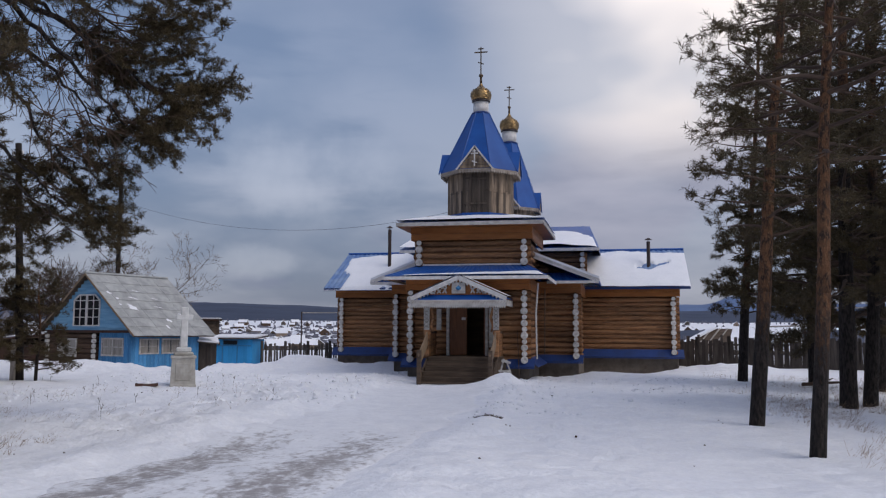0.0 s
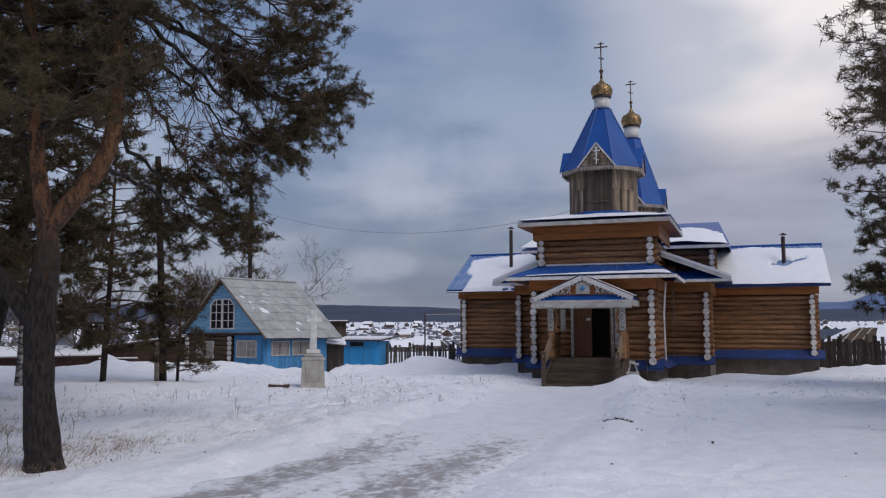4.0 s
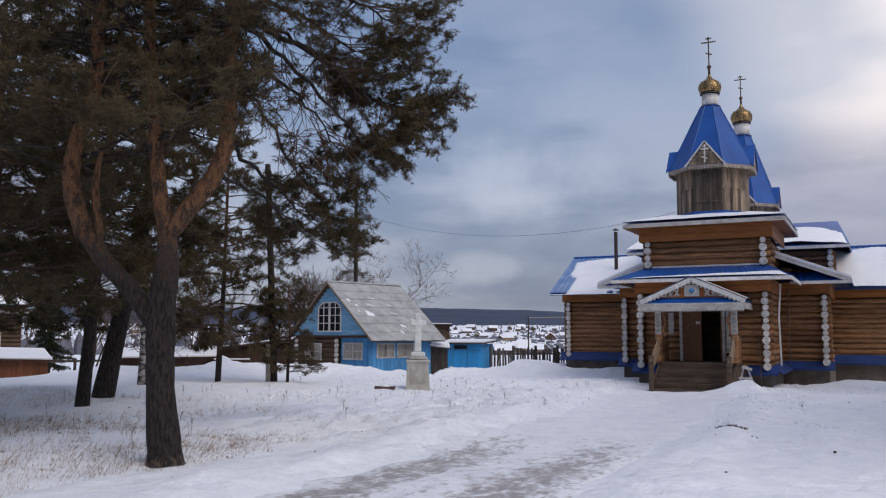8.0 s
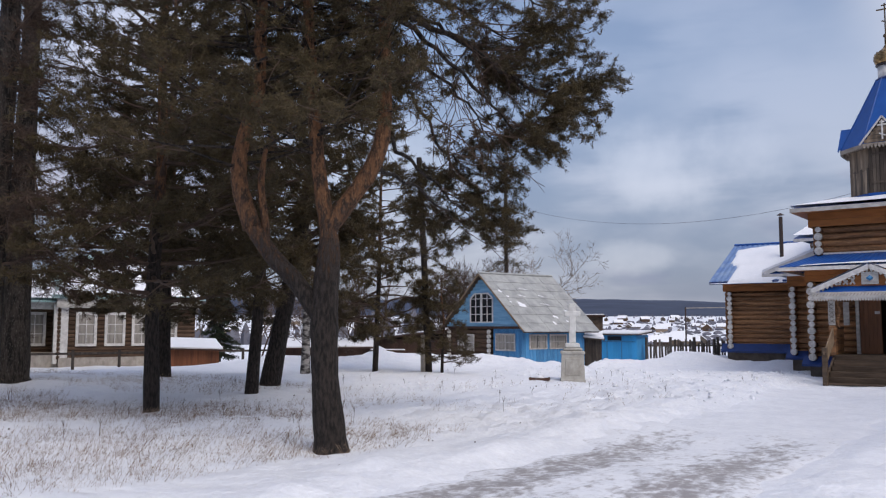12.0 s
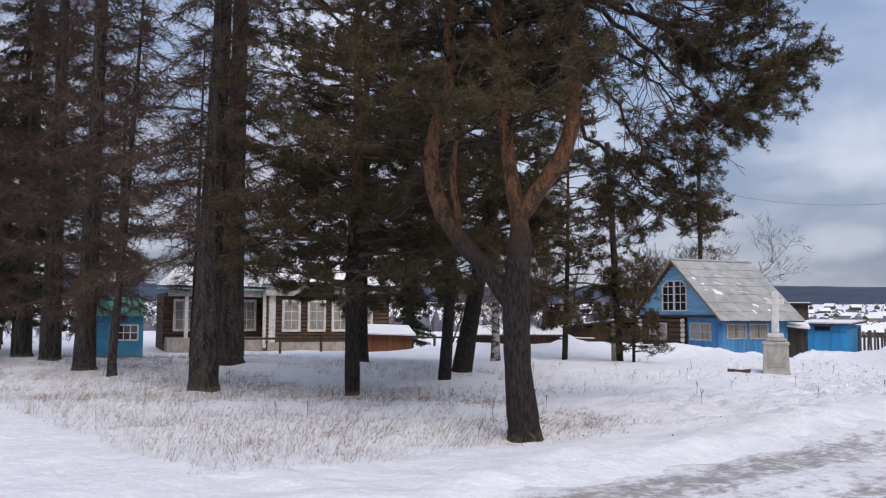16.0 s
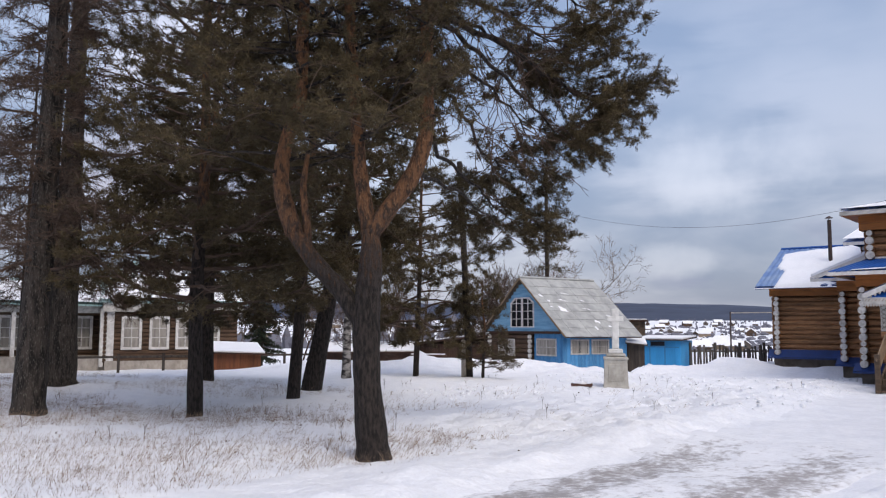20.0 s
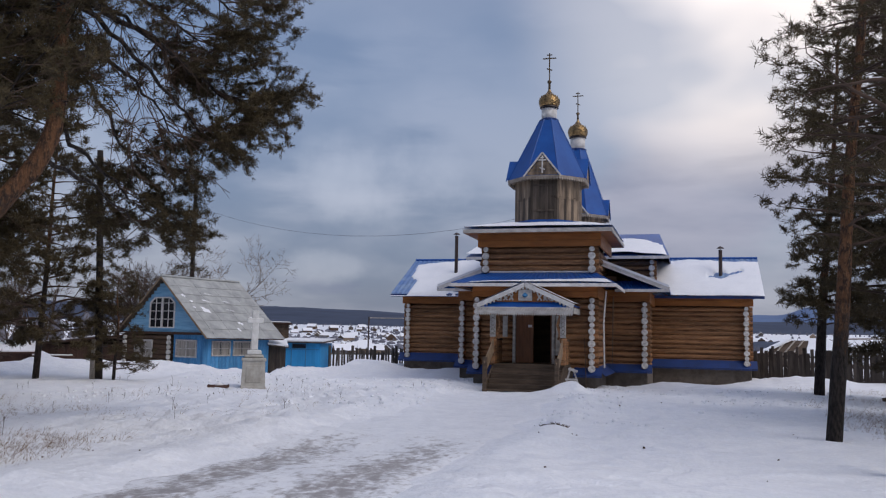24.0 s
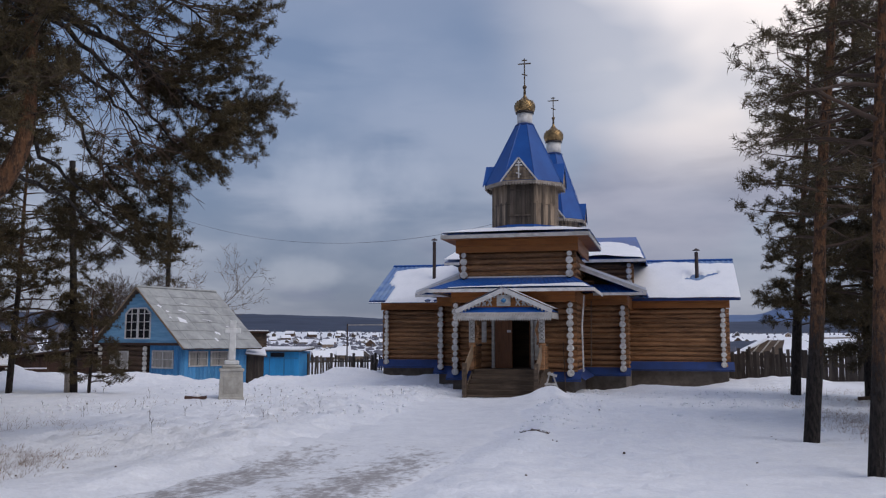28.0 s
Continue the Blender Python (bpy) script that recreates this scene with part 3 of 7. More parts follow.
# wooded hills beyond the valley, the air's blue haze held in their colour
def hill(name, r0, r1, a0, a1, top, mat, label, seed, peak=None, fall=0.0):
    g, rr = Geo(), []
    for j in range(9):
        r, line = r0 + (r1 - r0) * j / 8, []
        for k in range(161):
            a = radians(a0 + (a1 - a0) * k / 160)
            rise = math.sin(math.pi / 2 * j / 8)
            crest = top * (0.92 + 0.10 * noise.noise((a * 5, seed, 0)) + 0.02 * noise.noise((a * 60, seed, 1)))
            crest -= fall * smooth_step(26, 9, math.degrees(a))
            if peak:
                crest += peak[1] * math.exp(-((math.degrees(a) - peak[0]) / peak[2]) ** 2)
            x, y = -math.sin(a) * r, math.cos(a) * r
            line.append((x, y, ground_z(x, y) - 2 + crest * rise + (1.5 * noise.noise((a * 200, r, 2)) if j else 0)))
        rr.append(line)
    solid(name, g.grid(rr), mat, label, "hill", kind="structure", smooth=True)


hill("backdrop_hill", 1750, 2600, -40, 100, 38, HILL, "dark wooded hills across the valley, blue haze painted in", 1.0, fall=17.0)
hill("backdrop_rise", 125, 720, -40, -3.3, 14, HILL, "dark wooded rise beyond the fence, blue haze painted in", 7.0)
hill("backdrop_mountain", 2900, 3150, -40, 12, 60, FARHILL, "far mountain ridge with blue haze painted into its colour", 4.0, peak=(-7.2, 30, 1.0))

# the town on the far slope
def town():
    rnd = random.Random(4)
    kinds = []
    for k in range(4):
        w, d, h = 5 + k, 7 + 1.5 * k, 2.6 + 0.3 * k
        wall = Geo().box(-w / 2, w / 2, -d / 2, d / 2, -4, h)
        wall.v += [(-w / 2, -d / 2, h), (w / 2, -d / 2, h), (0, -d / 2, h + w * 0.4), (-w / 2, d / 2, h), (w / 2, d / 2, h), (0, d / 2, h + w * 0.4)]
        n = len(wall.v) - 6
        wall.f += [(n, n + 1, n + 2), (n + 4, n + 3, n + 5)]
        roof = Geo()
        for s in (-1, 1):
            c = [(s * (w / 2 + 0.5), -d / 2 - 0.5, h - 0.3), (s * (w / 2 + 0.5), d / 2 + 0.5, h - 0.3), (0, d / 2 + 0.5, h + w * 0.43), (0, -d / 2 - 0.5, h + w * 0.43)]
            roof.slab(c if s > 0 else c[::-1], 0.3)
        window = Geo()
        window.box(-0.6, 0.6, -d / 2 - 0.05, -d / 2 + 0.02, 0.9, 2.1)
        kinds.append((wall.mesh("wall", (STEP, CONCRETE, TOWER, OLDLOG)[k]), roof.mesh("roof", ROOF_SNOW), window.mesh("window", GLASS)))
    count = 0
    for _ in range(700):
        az, r = rnd.choice((rnd.uniform(-16, 82), rnd.uniform(5, 40))), rnd.uniform(430, 1250)
        x, y = -math.sin(radians(az)) * r, math.cos(radians(az)) * r
        if count > 300 or noise.noise((az * 0.25, r * 0.006, 3)) < -0.12:
            continue
        wall, roof, window = kinds[rnd.randrange(4)]
        ob = thing("village_house", "small far wooden house with a snow-covered roof", "house", (x, y, ground_z(x, y)), az + rnd.choice((0, 90)) + rnd.uniform(-20, 20), "houses of the far village")
        part("wall", wall, None, ob); part("roof", roof, None, ob); part("window", window, None, ob)
        count += 1
    g = Geo()
    for _ in range(2200):
        az, r = rnd.uniform(-20, 85), rnd.uniform(380, 1700)
        x, y = -math.sin(radians(az)) * r, math.cos(radians(az)) * r
        h, w, z = rnd.uniform(1.2, 5), rnd.uniform(0.7, 2.4), ground_z(x, y)
        g.lathe(x, y, [(w * 0.5, z - 1), (w * rnd.uniform(0.8, 1), z + h * 0.3), (w * 0.7, z + h * 0.65), (w * 0.15, z + h)], 4, rnd.uniform(0, 6))
    # hedges and garden trees among the houses beyond the picket fence
    for _ in range(1300):
        az, r = rnd.uniform(6, 34), rnd.uniform(330, 1150)
        x, y = -math.sin(radians(az)) * r, math.cos(radians(az)) * r
        h, w, z = rnd.uniform(0.5, 2.4) * (0.6 + r / 1400), rnd.uniform(1.0, 5.5), ground_z(x, y)
        g.lathe(x, y, [(w * 0.5, z - 1), (w * rnd.uniform(0.8, 1), z + h * 0.3), (w * 0.7, z + h * 0.65), (w * 0.15, z + h)], 4, rnd.uniform(0, 6))
    # thickets on the near slope, behind the grove
    for _ in range(520):
        az, r = rnd.uniform(34, 74), rnd.uniform(95, 420)
        x, y = -math.sin(radians(az)) * r, math.cos(radians(az)) * r
        h, w, z = rnd.uniform(1.2, 4.2), rnd.uniform(0.5, 1.6), ground_z(x, y)
        g.lathe(x, y, [(w * 0.4, z - 1), (w * rnd.uniform(0.8, 1), z + h * 0.35), (w * 0.6, z + h * 0.7), (w * 0.12, z + h)], 4, rnd.uniform(0, 6))
    for _ in range(650):
        az, r = rnd.uniform(-26, -1), rnd.uniform(90, 300)
        x, y = -math.sin(radians(az)) * r, math.cos(radians(az)) * r
        if 3 < x < 15 and 64 < y < 78:
            continue
        h, w, z = rnd.uniform(0.8, 2.0) + 0.010 * r, rnd.uniform(0.10, 0.34), ground_z(x, y)
        g.lathe(x, y, [(w * 0.4, z - 1), (w * rnd.uniform(0.8, 1), z + h * 0.35), (w * 0.6, z + h * 0.7), (w * 0.12, z + h)], 4, rnd.uniform(0, 6))
    solid("far_trees", g, FARTREE, "bare and dark trees scattered through the far village, haze lightening their colour", "trees", kind="stuff")


town()

# ---- church ----
XC = -5.40
church = thing("church", "log church with blue metal roofs, gilded domes and white-painted log ends", "church")
_log, _n = Geo(), 10
for i in range(7):
    x = i / 6
    _log.v += [(x, (1 + 0.05 * noise.noise((x * 9, k * 1.3, 5))) * math.cos(2 * math.pi * k / _n), (1 + 0.05 * noise.noise((x * 9, k * 1.3, 9))) * math.sin(2 * math.pi * k / _n)) for k in range(_n)]
for i in range(6):
    _log.f += [(i * _n + k, (i + 1) * _n + k, (i + 1) * _n + (k + 1) % _n, i * _n + (k + 1) % _n) for k in range(_n)]
_log.f += [tuple(range(_n)), tuple(6 * _n + k for k in range(_n - 1, -1, -1))]
LOG_MESH = _log.mesh("log", LOG, True)
OLD_LOG_MESH = _log.mesh("old_log", OLDLOG, True)
_end = Geo()
_end.tube([(0, -0.05, 0), (0, -0.03, 0), (0, 0.06, 0)], [0.93, 1.0, 1.0], 14)
END_MESH = _end.mesh("log_end", END_PAINT)
PITCH = 0.212


def log_run(parent, axis, a, b, fixed, z0, z1, mesh=LOG_MESH, pitch=PITCH, half=False):
    """Round logs laid one on another along x or y."""
    n = max(1, round((z1 - z0) / pitch))
    for i in range(n):
        z = z0 + (i + (1.0 if half else 0.5)) * (z1 - z0) / n
        if z > z1:
            continue
        r = pitch * 0.508 * (1 + 0.05 * math.sin(i * 2.7 + fixed))
        if axis == "x":
            part("log", mesh, None, parent, m=place(a, fixed, z, b - a, r, r))
        else:
            part("log", mesh, None, parent, m=place(fixed, a, z, b - a, r, r, 90))


def end_column(parent, x, y, z0, z1, pitch=PITCH, side=0):
    """The painted ends of crossing logs, stacked at a corner."""
    n = round((z1 - z0) / pitch)
    for i in range(n):
        r = pitch * (0.60, 0.46, 0.57, 0.42)[i % 4]
        z = z0 + (i + 0.5) * (z1 - z0) / n
        part("log_end", END_MESH, None, parent, m=place(x + 0.022 * math.sin(i * 3.1), y, z, r, 1, r) if not side else place(x, y, z, r, 1, r, 90 * side))


def wall_core(name, x0, x1, y0, y1, z0, z1, label=""):
    return part(name, Geo().box(x0, x1, y0, y1, z0, z1), CHINK, church, label)


def frieze(name, p, q, z0, z1, out, n=2):
    """Planed orange planks under an eave."""
    first = None
    for i in range(n):
        a, b = z0 + (z1 - z0) * i / n, z0 + (z1 - z0) * (i + 1) / n - 0.006
        (x0, y0), (x1, y1) = p, q
        if abs(x1 - x0) > abs(y1 - y0):
            g = Geo().box(x0, x1, y0 - out - 0.012 * i, y0 + 0.05, a, b, 0.004)
        else:
            g = Geo().box(min(x0, x0 + out), max(x0, x0 + out) , y0, y1, a, b, 0.004)
        part(name, g, PLANK, church)


def corrugated(name, p0, p1, q1, q0, waves, parent, mat=BLUE, depth=0.022):
    """Ribbed sheet: p0-p1 the lower edge, q0-q1 the upper edge."""
    p0, p1, q0, q1 = Vector(p0), Vector(p1), Vector(q0), Vector(q1)
    nrm = (p1 - p0).cross(q0 - p0).normalized()
    g, cols = Geo(), waves * 4
    top = [[], []]
    for k in range(cols + 1):
        u, h = k / cols, depth * (1 if (k % 4) in (0, 1) else 0)
        top[0].append(p0.lerp(p1, u) + nrm * h)
        top[1].append(q0.lerp(q1, u) + nrm * h)
    g.grid(top)
    n = len(g.v)
    g.grid([[v - nrm * 0.012 for v in top[1]], [v - nrm * 0.012 for v in top[0]]])
    return part(name, g, mat, parent)


def snow_on(name, p0, p1, q1, q0, keep, parent, thick=0.12, nx=40, ny=16):
    """Snow lying on a slope: thickness where keep(u, v) > 0, tucked under the sheet elsewhere."""
    p0, p1, q0, q1 = Vector(p0), Vector(p1), Vector(q0), Vector(q1)
    nrm, rows = (p1 - p0).cross(q0 - p0).normalized(), []
    for j in range(ny + 1):
        v, line = j / ny, []
        for i in range(nx + 1):
            u = i / nx
            pt = p0.lerp(p1, u).lerp(q0.lerp(q1, u), v)
            k = keep(u, v)
            h = -0.05 if k <= 0 else 0.025 + thick * min(1, k * 6) ** 0.5 * (0.85 + 0.3 * noise.noise((pt.x * 0.9, pt.y * 0.9, 3)))
            line.append(pt + nrm * h)
        rows.append(line)
    return part(name, Geo().grid(rows), ROOF_SNOW, parent, "uneven lying snow", True)


def lace(parent, p, q, drop, teeth, mat=OLD_WHITE, band=0.35, name="lace_trim"):
    """A carved valance: a band with pointed, pierced teeth under it."""
    p, q = Vector(p), Vector(q)
    d, down = (q - p) / teeth, Vector((0, 0, -drop))
    out = Vector((d.y, -d.x, 0)).normalized() * 0.02
    g = Geo()
    g.bar(p + down * band / 2, q + down * band / 2, drop * band, 0.03)
    for i in range(teeth):
        a = p + d * i
        n = len(g.v)
        prof = [(0.08, band), (0.92, band), (0.86, 0.66), (0.62, 0.8), (0.5, 1.0), (0.38, 0.8), (0.14, 0.66)]
        for o in (out * 0.6, out * -0.6):
            g.v += [tuple(a + d * u + down * v + o) for u, v in prof]
        g.f += [tuple(n + k for k in range(7)), tuple(n + 7 + k for k in range(6, -1, -1))] + [(n + k, n + 7 + k, n + 7 + (k + 1) % 7, n + (k + 1) % 7) for k in range(7)]
    return part(name, g, mat, parent, "white-painted carved valance")


def skirt(name, x0, x1, y, z0=0.47, z1=0.80, out=0.30):
    part(name, Geo().slab([(x0, y - out, z0), (x1, y - out, z0), (x1, y, z1), (x0, y, z1)], 0.02), BLUE_FLASHING, church, "sloping blue metal flashing")
    part(name + "_edge", Geo().box(x0, x1, y - out - 0.012, y - out + 0.012, z0 - 0.07, z0 - 0.021), BLUE_FLASHING, church)


def transept():
    x0, x1, y0, y1 = XC - 7.92, XC + 7.92, 39.28, 45.5
    part("plinth", Geo().box(x0 - 0.02, x1 + 0.02, y0 - 0.10, y1 + 0.1, -0.7, 0.47, 0.02), CONCRETE, church, "rendered grey-brown concrete plinth")
    core = wall_core("transept_wall", x0 + 0.12, x1 - 0.12, y0 + 0.12, y1 - 0.1, 0.45, 3.65)
    log_run(core, "x", x0 - 0.1, XC - 3.6, y0 + 0.10, 0.62, 3.14)
    log_run(core, "x", XC + 3.6, x1 + 0.1, y0 + 0.10, 0.62, 3.14)
    for s, x in ((-1, x0 + 0.12), (1, x1 - 0.12)):
        log_run(core, "y", y0 - 0.22, y1, x, 0.55, 3.2)
        end_column(core, x + (0.06 if s < 0 else -0.06), y0 - 0.24, 0.58, 3.16)
    for a, b in ((x0, XC - 3.7), (XC + 3.7, x1)):
        frieze("frieze_plank", (a - 0.12, y0 - 0.12), (b + 0.12, y0 - 0.12), 3.16, 3.66, 0.10)
        skirt("flashing", a - 0.25, b + 0.25, y0 - 0.02)
    for x, s in ((x0, -1), (x1, 1)):
        g = Geo()
        g.v += [(x, y0 - 0.1, 3.2), (x, y1 + 0.1, 3.2), (x, 42.4, 5.4), (x - s * 0.1, y0 - 0.1, 3.2), (x - s * 0.1, y1 + 0.1, 3.2), (x - s * 0.1, 42.4, 5.4)]
        g.f += [(0, 1, 2), (5, 4, 3), (0, 3, 4, 1), (1, 4, 5, 2), (2, 5, 3, 0)]
        part("gable_boarding", g, PLANK, church)
    rx0, rx1, ey, ez, ry, rz = x0 - 0.58, x1 + 0.55, 38.62, 3.60, 42.4, 5.55
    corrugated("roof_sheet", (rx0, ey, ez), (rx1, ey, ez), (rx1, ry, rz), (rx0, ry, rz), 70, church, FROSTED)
    corrugated("roof_sheet", (rx1, 46.2, ez), (rx0, 46.2, ez), (rx0, ry, rz), (rx1, ry, rz), 70, church)
    part("eave_board", Geo().box(rx0, rx1, ey - 0.02, ey + 0.03, ez - 0.13, ez - 0.012), BLUE_FLASHING, church)
    part("ridge_cap", Geo().tube([(rx0, ry, rz + 0.02), (rx1, ry, rz + 0.02)], 0.07, 6), BLUE, church)

    def keep(u, v):
        x = rx0 + (rx1 - rx0) * u
        n = noise.noise((x * 0.7, v * 2.5, 1)) * 0.14 + noise.noise((x * 2.5, v * 6, 2)) * 0.05
        if x < XC:
            left = 0.024 + 0.028 * (1 - smooth_step(0.36, 0.52, v)) + n * 0.06
            return min(u - left, 0.86 + 0.8 * u + n * 0.4 - v, v - 0.02 + 0.2 * n)
        # two thin streaks and an oval at the pipe are left without snow
        snow_gap = 1.0
        for a, b, v0, v1 in ((0.8, 1.4, 0.50, 0.49), (1.3, 2.3, 0.50, 0.64)):
            if a < x < b:
                snow_gap = min(snow_gap, abs(v - v0 - (v1 - v0) * (x - a) / (b - a)) - 0.02 - 0.06 * abs(n))
        snow_gap = min(snow_gap, math.hypot((x - 1.36) / 0.3, (v - 0.53) / 0.1) - 1)
        return min(1.004 - u, 0.94 + n * 0.6 - v, v + 0.03 + 0.25 * n, snow_gap)

    snow_on("roof_snow", (rx0, ey - 0.10, ez - 0.06), (rx1, ey - 0.10, ez - 0.06), (rx1, ry, rz), (rx0, ry, rz), keep, church, 0.15, 190, 34)
    for x, z0, z1 in ((-11.19, 4.6, 6.62), (1.36, 4.3, 5.80)):
        pipe = part("chimney_pipe", Geo().tube([(x, 40.6, z0), (x, 40.6, z1)], 0.085, 12), PIPE, church, "black sheet-metal stove pipe")
        part("rain_cap", Geo().lathe(x, 40.6, [(0.16, z1 + 0.07), (0.17, z1 + 0.085), (0.03, z1 + 0.17)], 12), PIPE, pipe)
        part("cap_strut", Geo().tube([(x, 40.52, z1 - 0.1), (x, 40.52, z1 + 0.09)], 0.012, 5), PIPE, pipe)


def middle_block():
    x0, x1, y0, y1 = XC - 3.77, XC + 3.77, 34.25, 39.3
    part("plinth", Geo().box(x0 - 0.02, x1 + 0.02, y0 - 0.1, y1 - 0.2, -0.6, 0.42, 0.02), CONCRETE, church)
    core = wall_core("middle_wall", x0 + 0.12, x1 - 0.12, y0 + 0.12, y1, 0.4, 3.6)
    log_run(core, "x", x0 - 0.12, XC - 2.0, y0 + 0.10, 0.50, 3.1)
    log_run(core, "x", XC + 2.0, x1 + 0.12, y0 + 0.10, 0.50, 3.1)
    for s, x in ((-1, x0 + 0.10), (1, x1 - 0.10)):
        log_run(core, "y", y0 - 0.22, y1, x, 0.44, 3.14)
        end_column(core, x + 0.02 * s, y0 - 0.25, 0.52, 3.10, 0.216)
    for a, b in ((x0, XC - 2.2), (XC + 2.2, x1)):
        frieze("frieze_plank", (a - 0.1, y0 - 0.12), (b + 0.1, y0 - 0.12), 3.10, 3.56, 0.10)
        skirt("flashing", a - 0.22, b + 0.2, y0 - 0.02, 0.40, 0.66)
    frieze("frieze_plank", (x1 + 0.02, y0), (x1 + 0.02, y1), 3.10, 3.56, 0.1)
    frieze("frieze_plank", (x0 - 0.02, y0), (x0 - 0.02, y1), 3.10, 3.56, -0.1)
    # front gable: dark logs behind the porch tier, long blue slopes with white verges
    hw, ez, top, yv = 4.62, 3.64, 5.45, 33.55
    g = Geo()
    g.v += [(x0, y0 + 0.1, 3.5), (x1, y0 + 0.1, 3.5), (XC, y0 + 0.1, 5.2), (x0, y0 + 0.3, 3.5), (x1, y0 + 0.3, 3.5), (XC, y0 + 0.3, 5.2)]
    g.f += [(0, 1, 2), (5, 4, 3), (0, 3, 4, 1), (1, 4, 5, 2), (2, 5, 3, 0)]
    part("gable_core", g, OLDLOG, church)
    for i in range(6):
        z = 3.62 + 0.21 * i
        half = 3.7 * (5.3 - z) / 1.8
        part("log", LOG_MESH, None, core, m=place(XC - half, y0 + 0.05, z, 2 * half, 0.11, 0.11))
    for s in (-1, 1):
        c = [(XC + s * hw, yv, ez), (XC + s * hw, 39.4, ez), (XC, 39.4, top), (XC, yv, top)]
        part("roof_slope", Geo().slab(c if s > 0 else c[::-1], 0.06), BLUE, church)
        part("verge_board", Geo().bar((XC + s * (hw + 0.02), yv - 0.02, ez - 0.08), (XC, yv - 0.02, top - 0.08), 0.16, 0.04), WHITE, church, "white-painted verge board")
        part("verge_snow", Geo().bar((XC + s * hw, yv + 0.12, ez + 0.05), (XC, yv + 0.12, top + 0.05), 0.09, 0.36), ROOF_SNOW, church, "strip of snow")
        p = (XC + s * 2.2, 33.5, 3.56), (XC + s * hw, 33.5, 3.56), (XC + s * (hw - 0.5), 34.2, 3.92), (XC + s * 2.2, 34.2, 3.92)
        if s < 0:
            p = p[1], p[0], p[3], p[2]
        corrugated("pent_sheet", p[0], p[1], p[2], p[3], 18, church)
        xs = sorted((XC + s * 2.6, XC + s * (hw + 0.02)))
        part("pent_fascia", Geo().box(xs[0], xs[1], 33.46, 33.50, 3.46, 3.57), WHITE, church)


def front_block():
    x0, x1, y0, y1 = XC - 2.16, XC + 2.16, 30.3, 34.3
    part("plinth", Geo().box(x0 - 0.05, x1 + 0.05, y0 - 0.1, y1, -0.6, 0.42, 0.02), CONCRETE, church)
    core = part("front_wall", Geo().box(x0 + 0.12, XC - 0.70, y0 + 0.12, y1, 0.4, 3.5).box(XC + 0.70, x1 - 0.12, y0 + 0.12, y1, 0.4, 3.5).box(XC - 0.7, XC + 0.7, y0 + 0.12, y1, 2.75, 3.5).box(XC - 0.7, XC + 0.7, y0 + 1.9, y1, 0.4, 2.75), CHINK, church)
    log_run(core, "x", x0 - 0.12, XC - 0.72, y0 + 0.10, 0.50, 3.06)
    log_run(core, "x", XC + 0.72, x1 + 0.12, y0 + 0.10, 0.50, 3.06)
    for s, x in ((-1, x0 + 0.10), (1, x1 - 0.10)):
        log_run(core, "y", y0 - 0.24, y1, x, 0.45, 3.1)
        end_column(core, x + 0.02 * s, y0 - 0.27, 0.46, 3.06, 0.214)
    frieze("frieze_plank", (x0 - 0.1, y0 - 0.12), (x1 + 0.1, y0 - 0.12), 3.06, 3.50, 0.1)
    frieze("frieze_plank", (x1 + 0.02, y0), (x1 + 0.02, y1), 3.06, 3.50, 0.1)
    frieze("frieze_plank", (x0 - 0.02, y0), (x0 - 0.02, y1), 3.06, 3.50, -0.1)
    for a, b in ((x0 - 0.25, XC - 1.25), (XC + 1.45, x1 + 0.28)):
        skirt("flashing", a, b, y0 - 0.02, 0.34, 0.60, 0.34)
    part("side_flashing", Geo().slab([(x1 + 0.42, y0 - 0.36, 0.34), (x1 + 0.42, y1, 0.34), (x1 + 0.02, y1, 0.62), (x1 + 0.02, y0, 0.62)], 0.02), BLUE_FLASHING, church)
    part("drain_pipe", Geo().tube([(x1 + 0.38, y0 + 0.15, 3.3), (x1 + 0.30, y0 + 0.1, 2.2), (x1 + 0.33, y0 + 0.1, 0.6)], 0.03, 6), WHITE, church, "thin white down pipe")
    part("drain_pipe", Geo().tube([(x1 + 0.45, y0 + 2.2, 3.2), (x1 + 0.42, y0 + 2.2, 0.7)], 0.022, 6), STEP, church)
    # pent roof round the lower tier
    hw, ye, ez, zt, yt = 2.95, 29.5, 3.53, 4.02, 31.15
    corrugated("pent_sheet", (XC - hw, ye, ez), (XC + hw, ye, ez), (XC + 2.1, yt, zt), (XC - 2.1, yt, zt), 30, church)
    part("pent_slope", Geo().slab([(XC + hw, ye, ez), (XC + hw, 34.0, ez), (XC + 2.1, 34.0, zt), (XC + 2.1, yt, zt)], 0.03), BLUE, church)
    part("pent_slope", Geo().slab([(XC - hw, 34.0, ez), (XC - hw, ye, ez), (XC - 2.1, yt, zt), (XC - 2.1, 34.0, zt)], 0.03), BLUE, church)
    part("pent_fascia", Geo().box(XC - hw, XC + hw, ye - 0.03, ye + 0.01, ez - 0.12, ez - 0.002), WHITE, church, "white-painted fascia")
    for s in (-1, 1):
        xs = sorted((XC + s * hw, XC + s * (hw + 0.03)))
        part("pent_fascia", Geo().box(xs[0], xs[1], ye - 0.03, 33.5, ez - 0.12, ez - 0.002), WHITE, church)
    part("soffit", Geo().box(XC - hw + 0.03, XC + hw - 0.03, ye + 0.03, 30.2, ez - 0.10, ez - 0.07), PLANK, church)
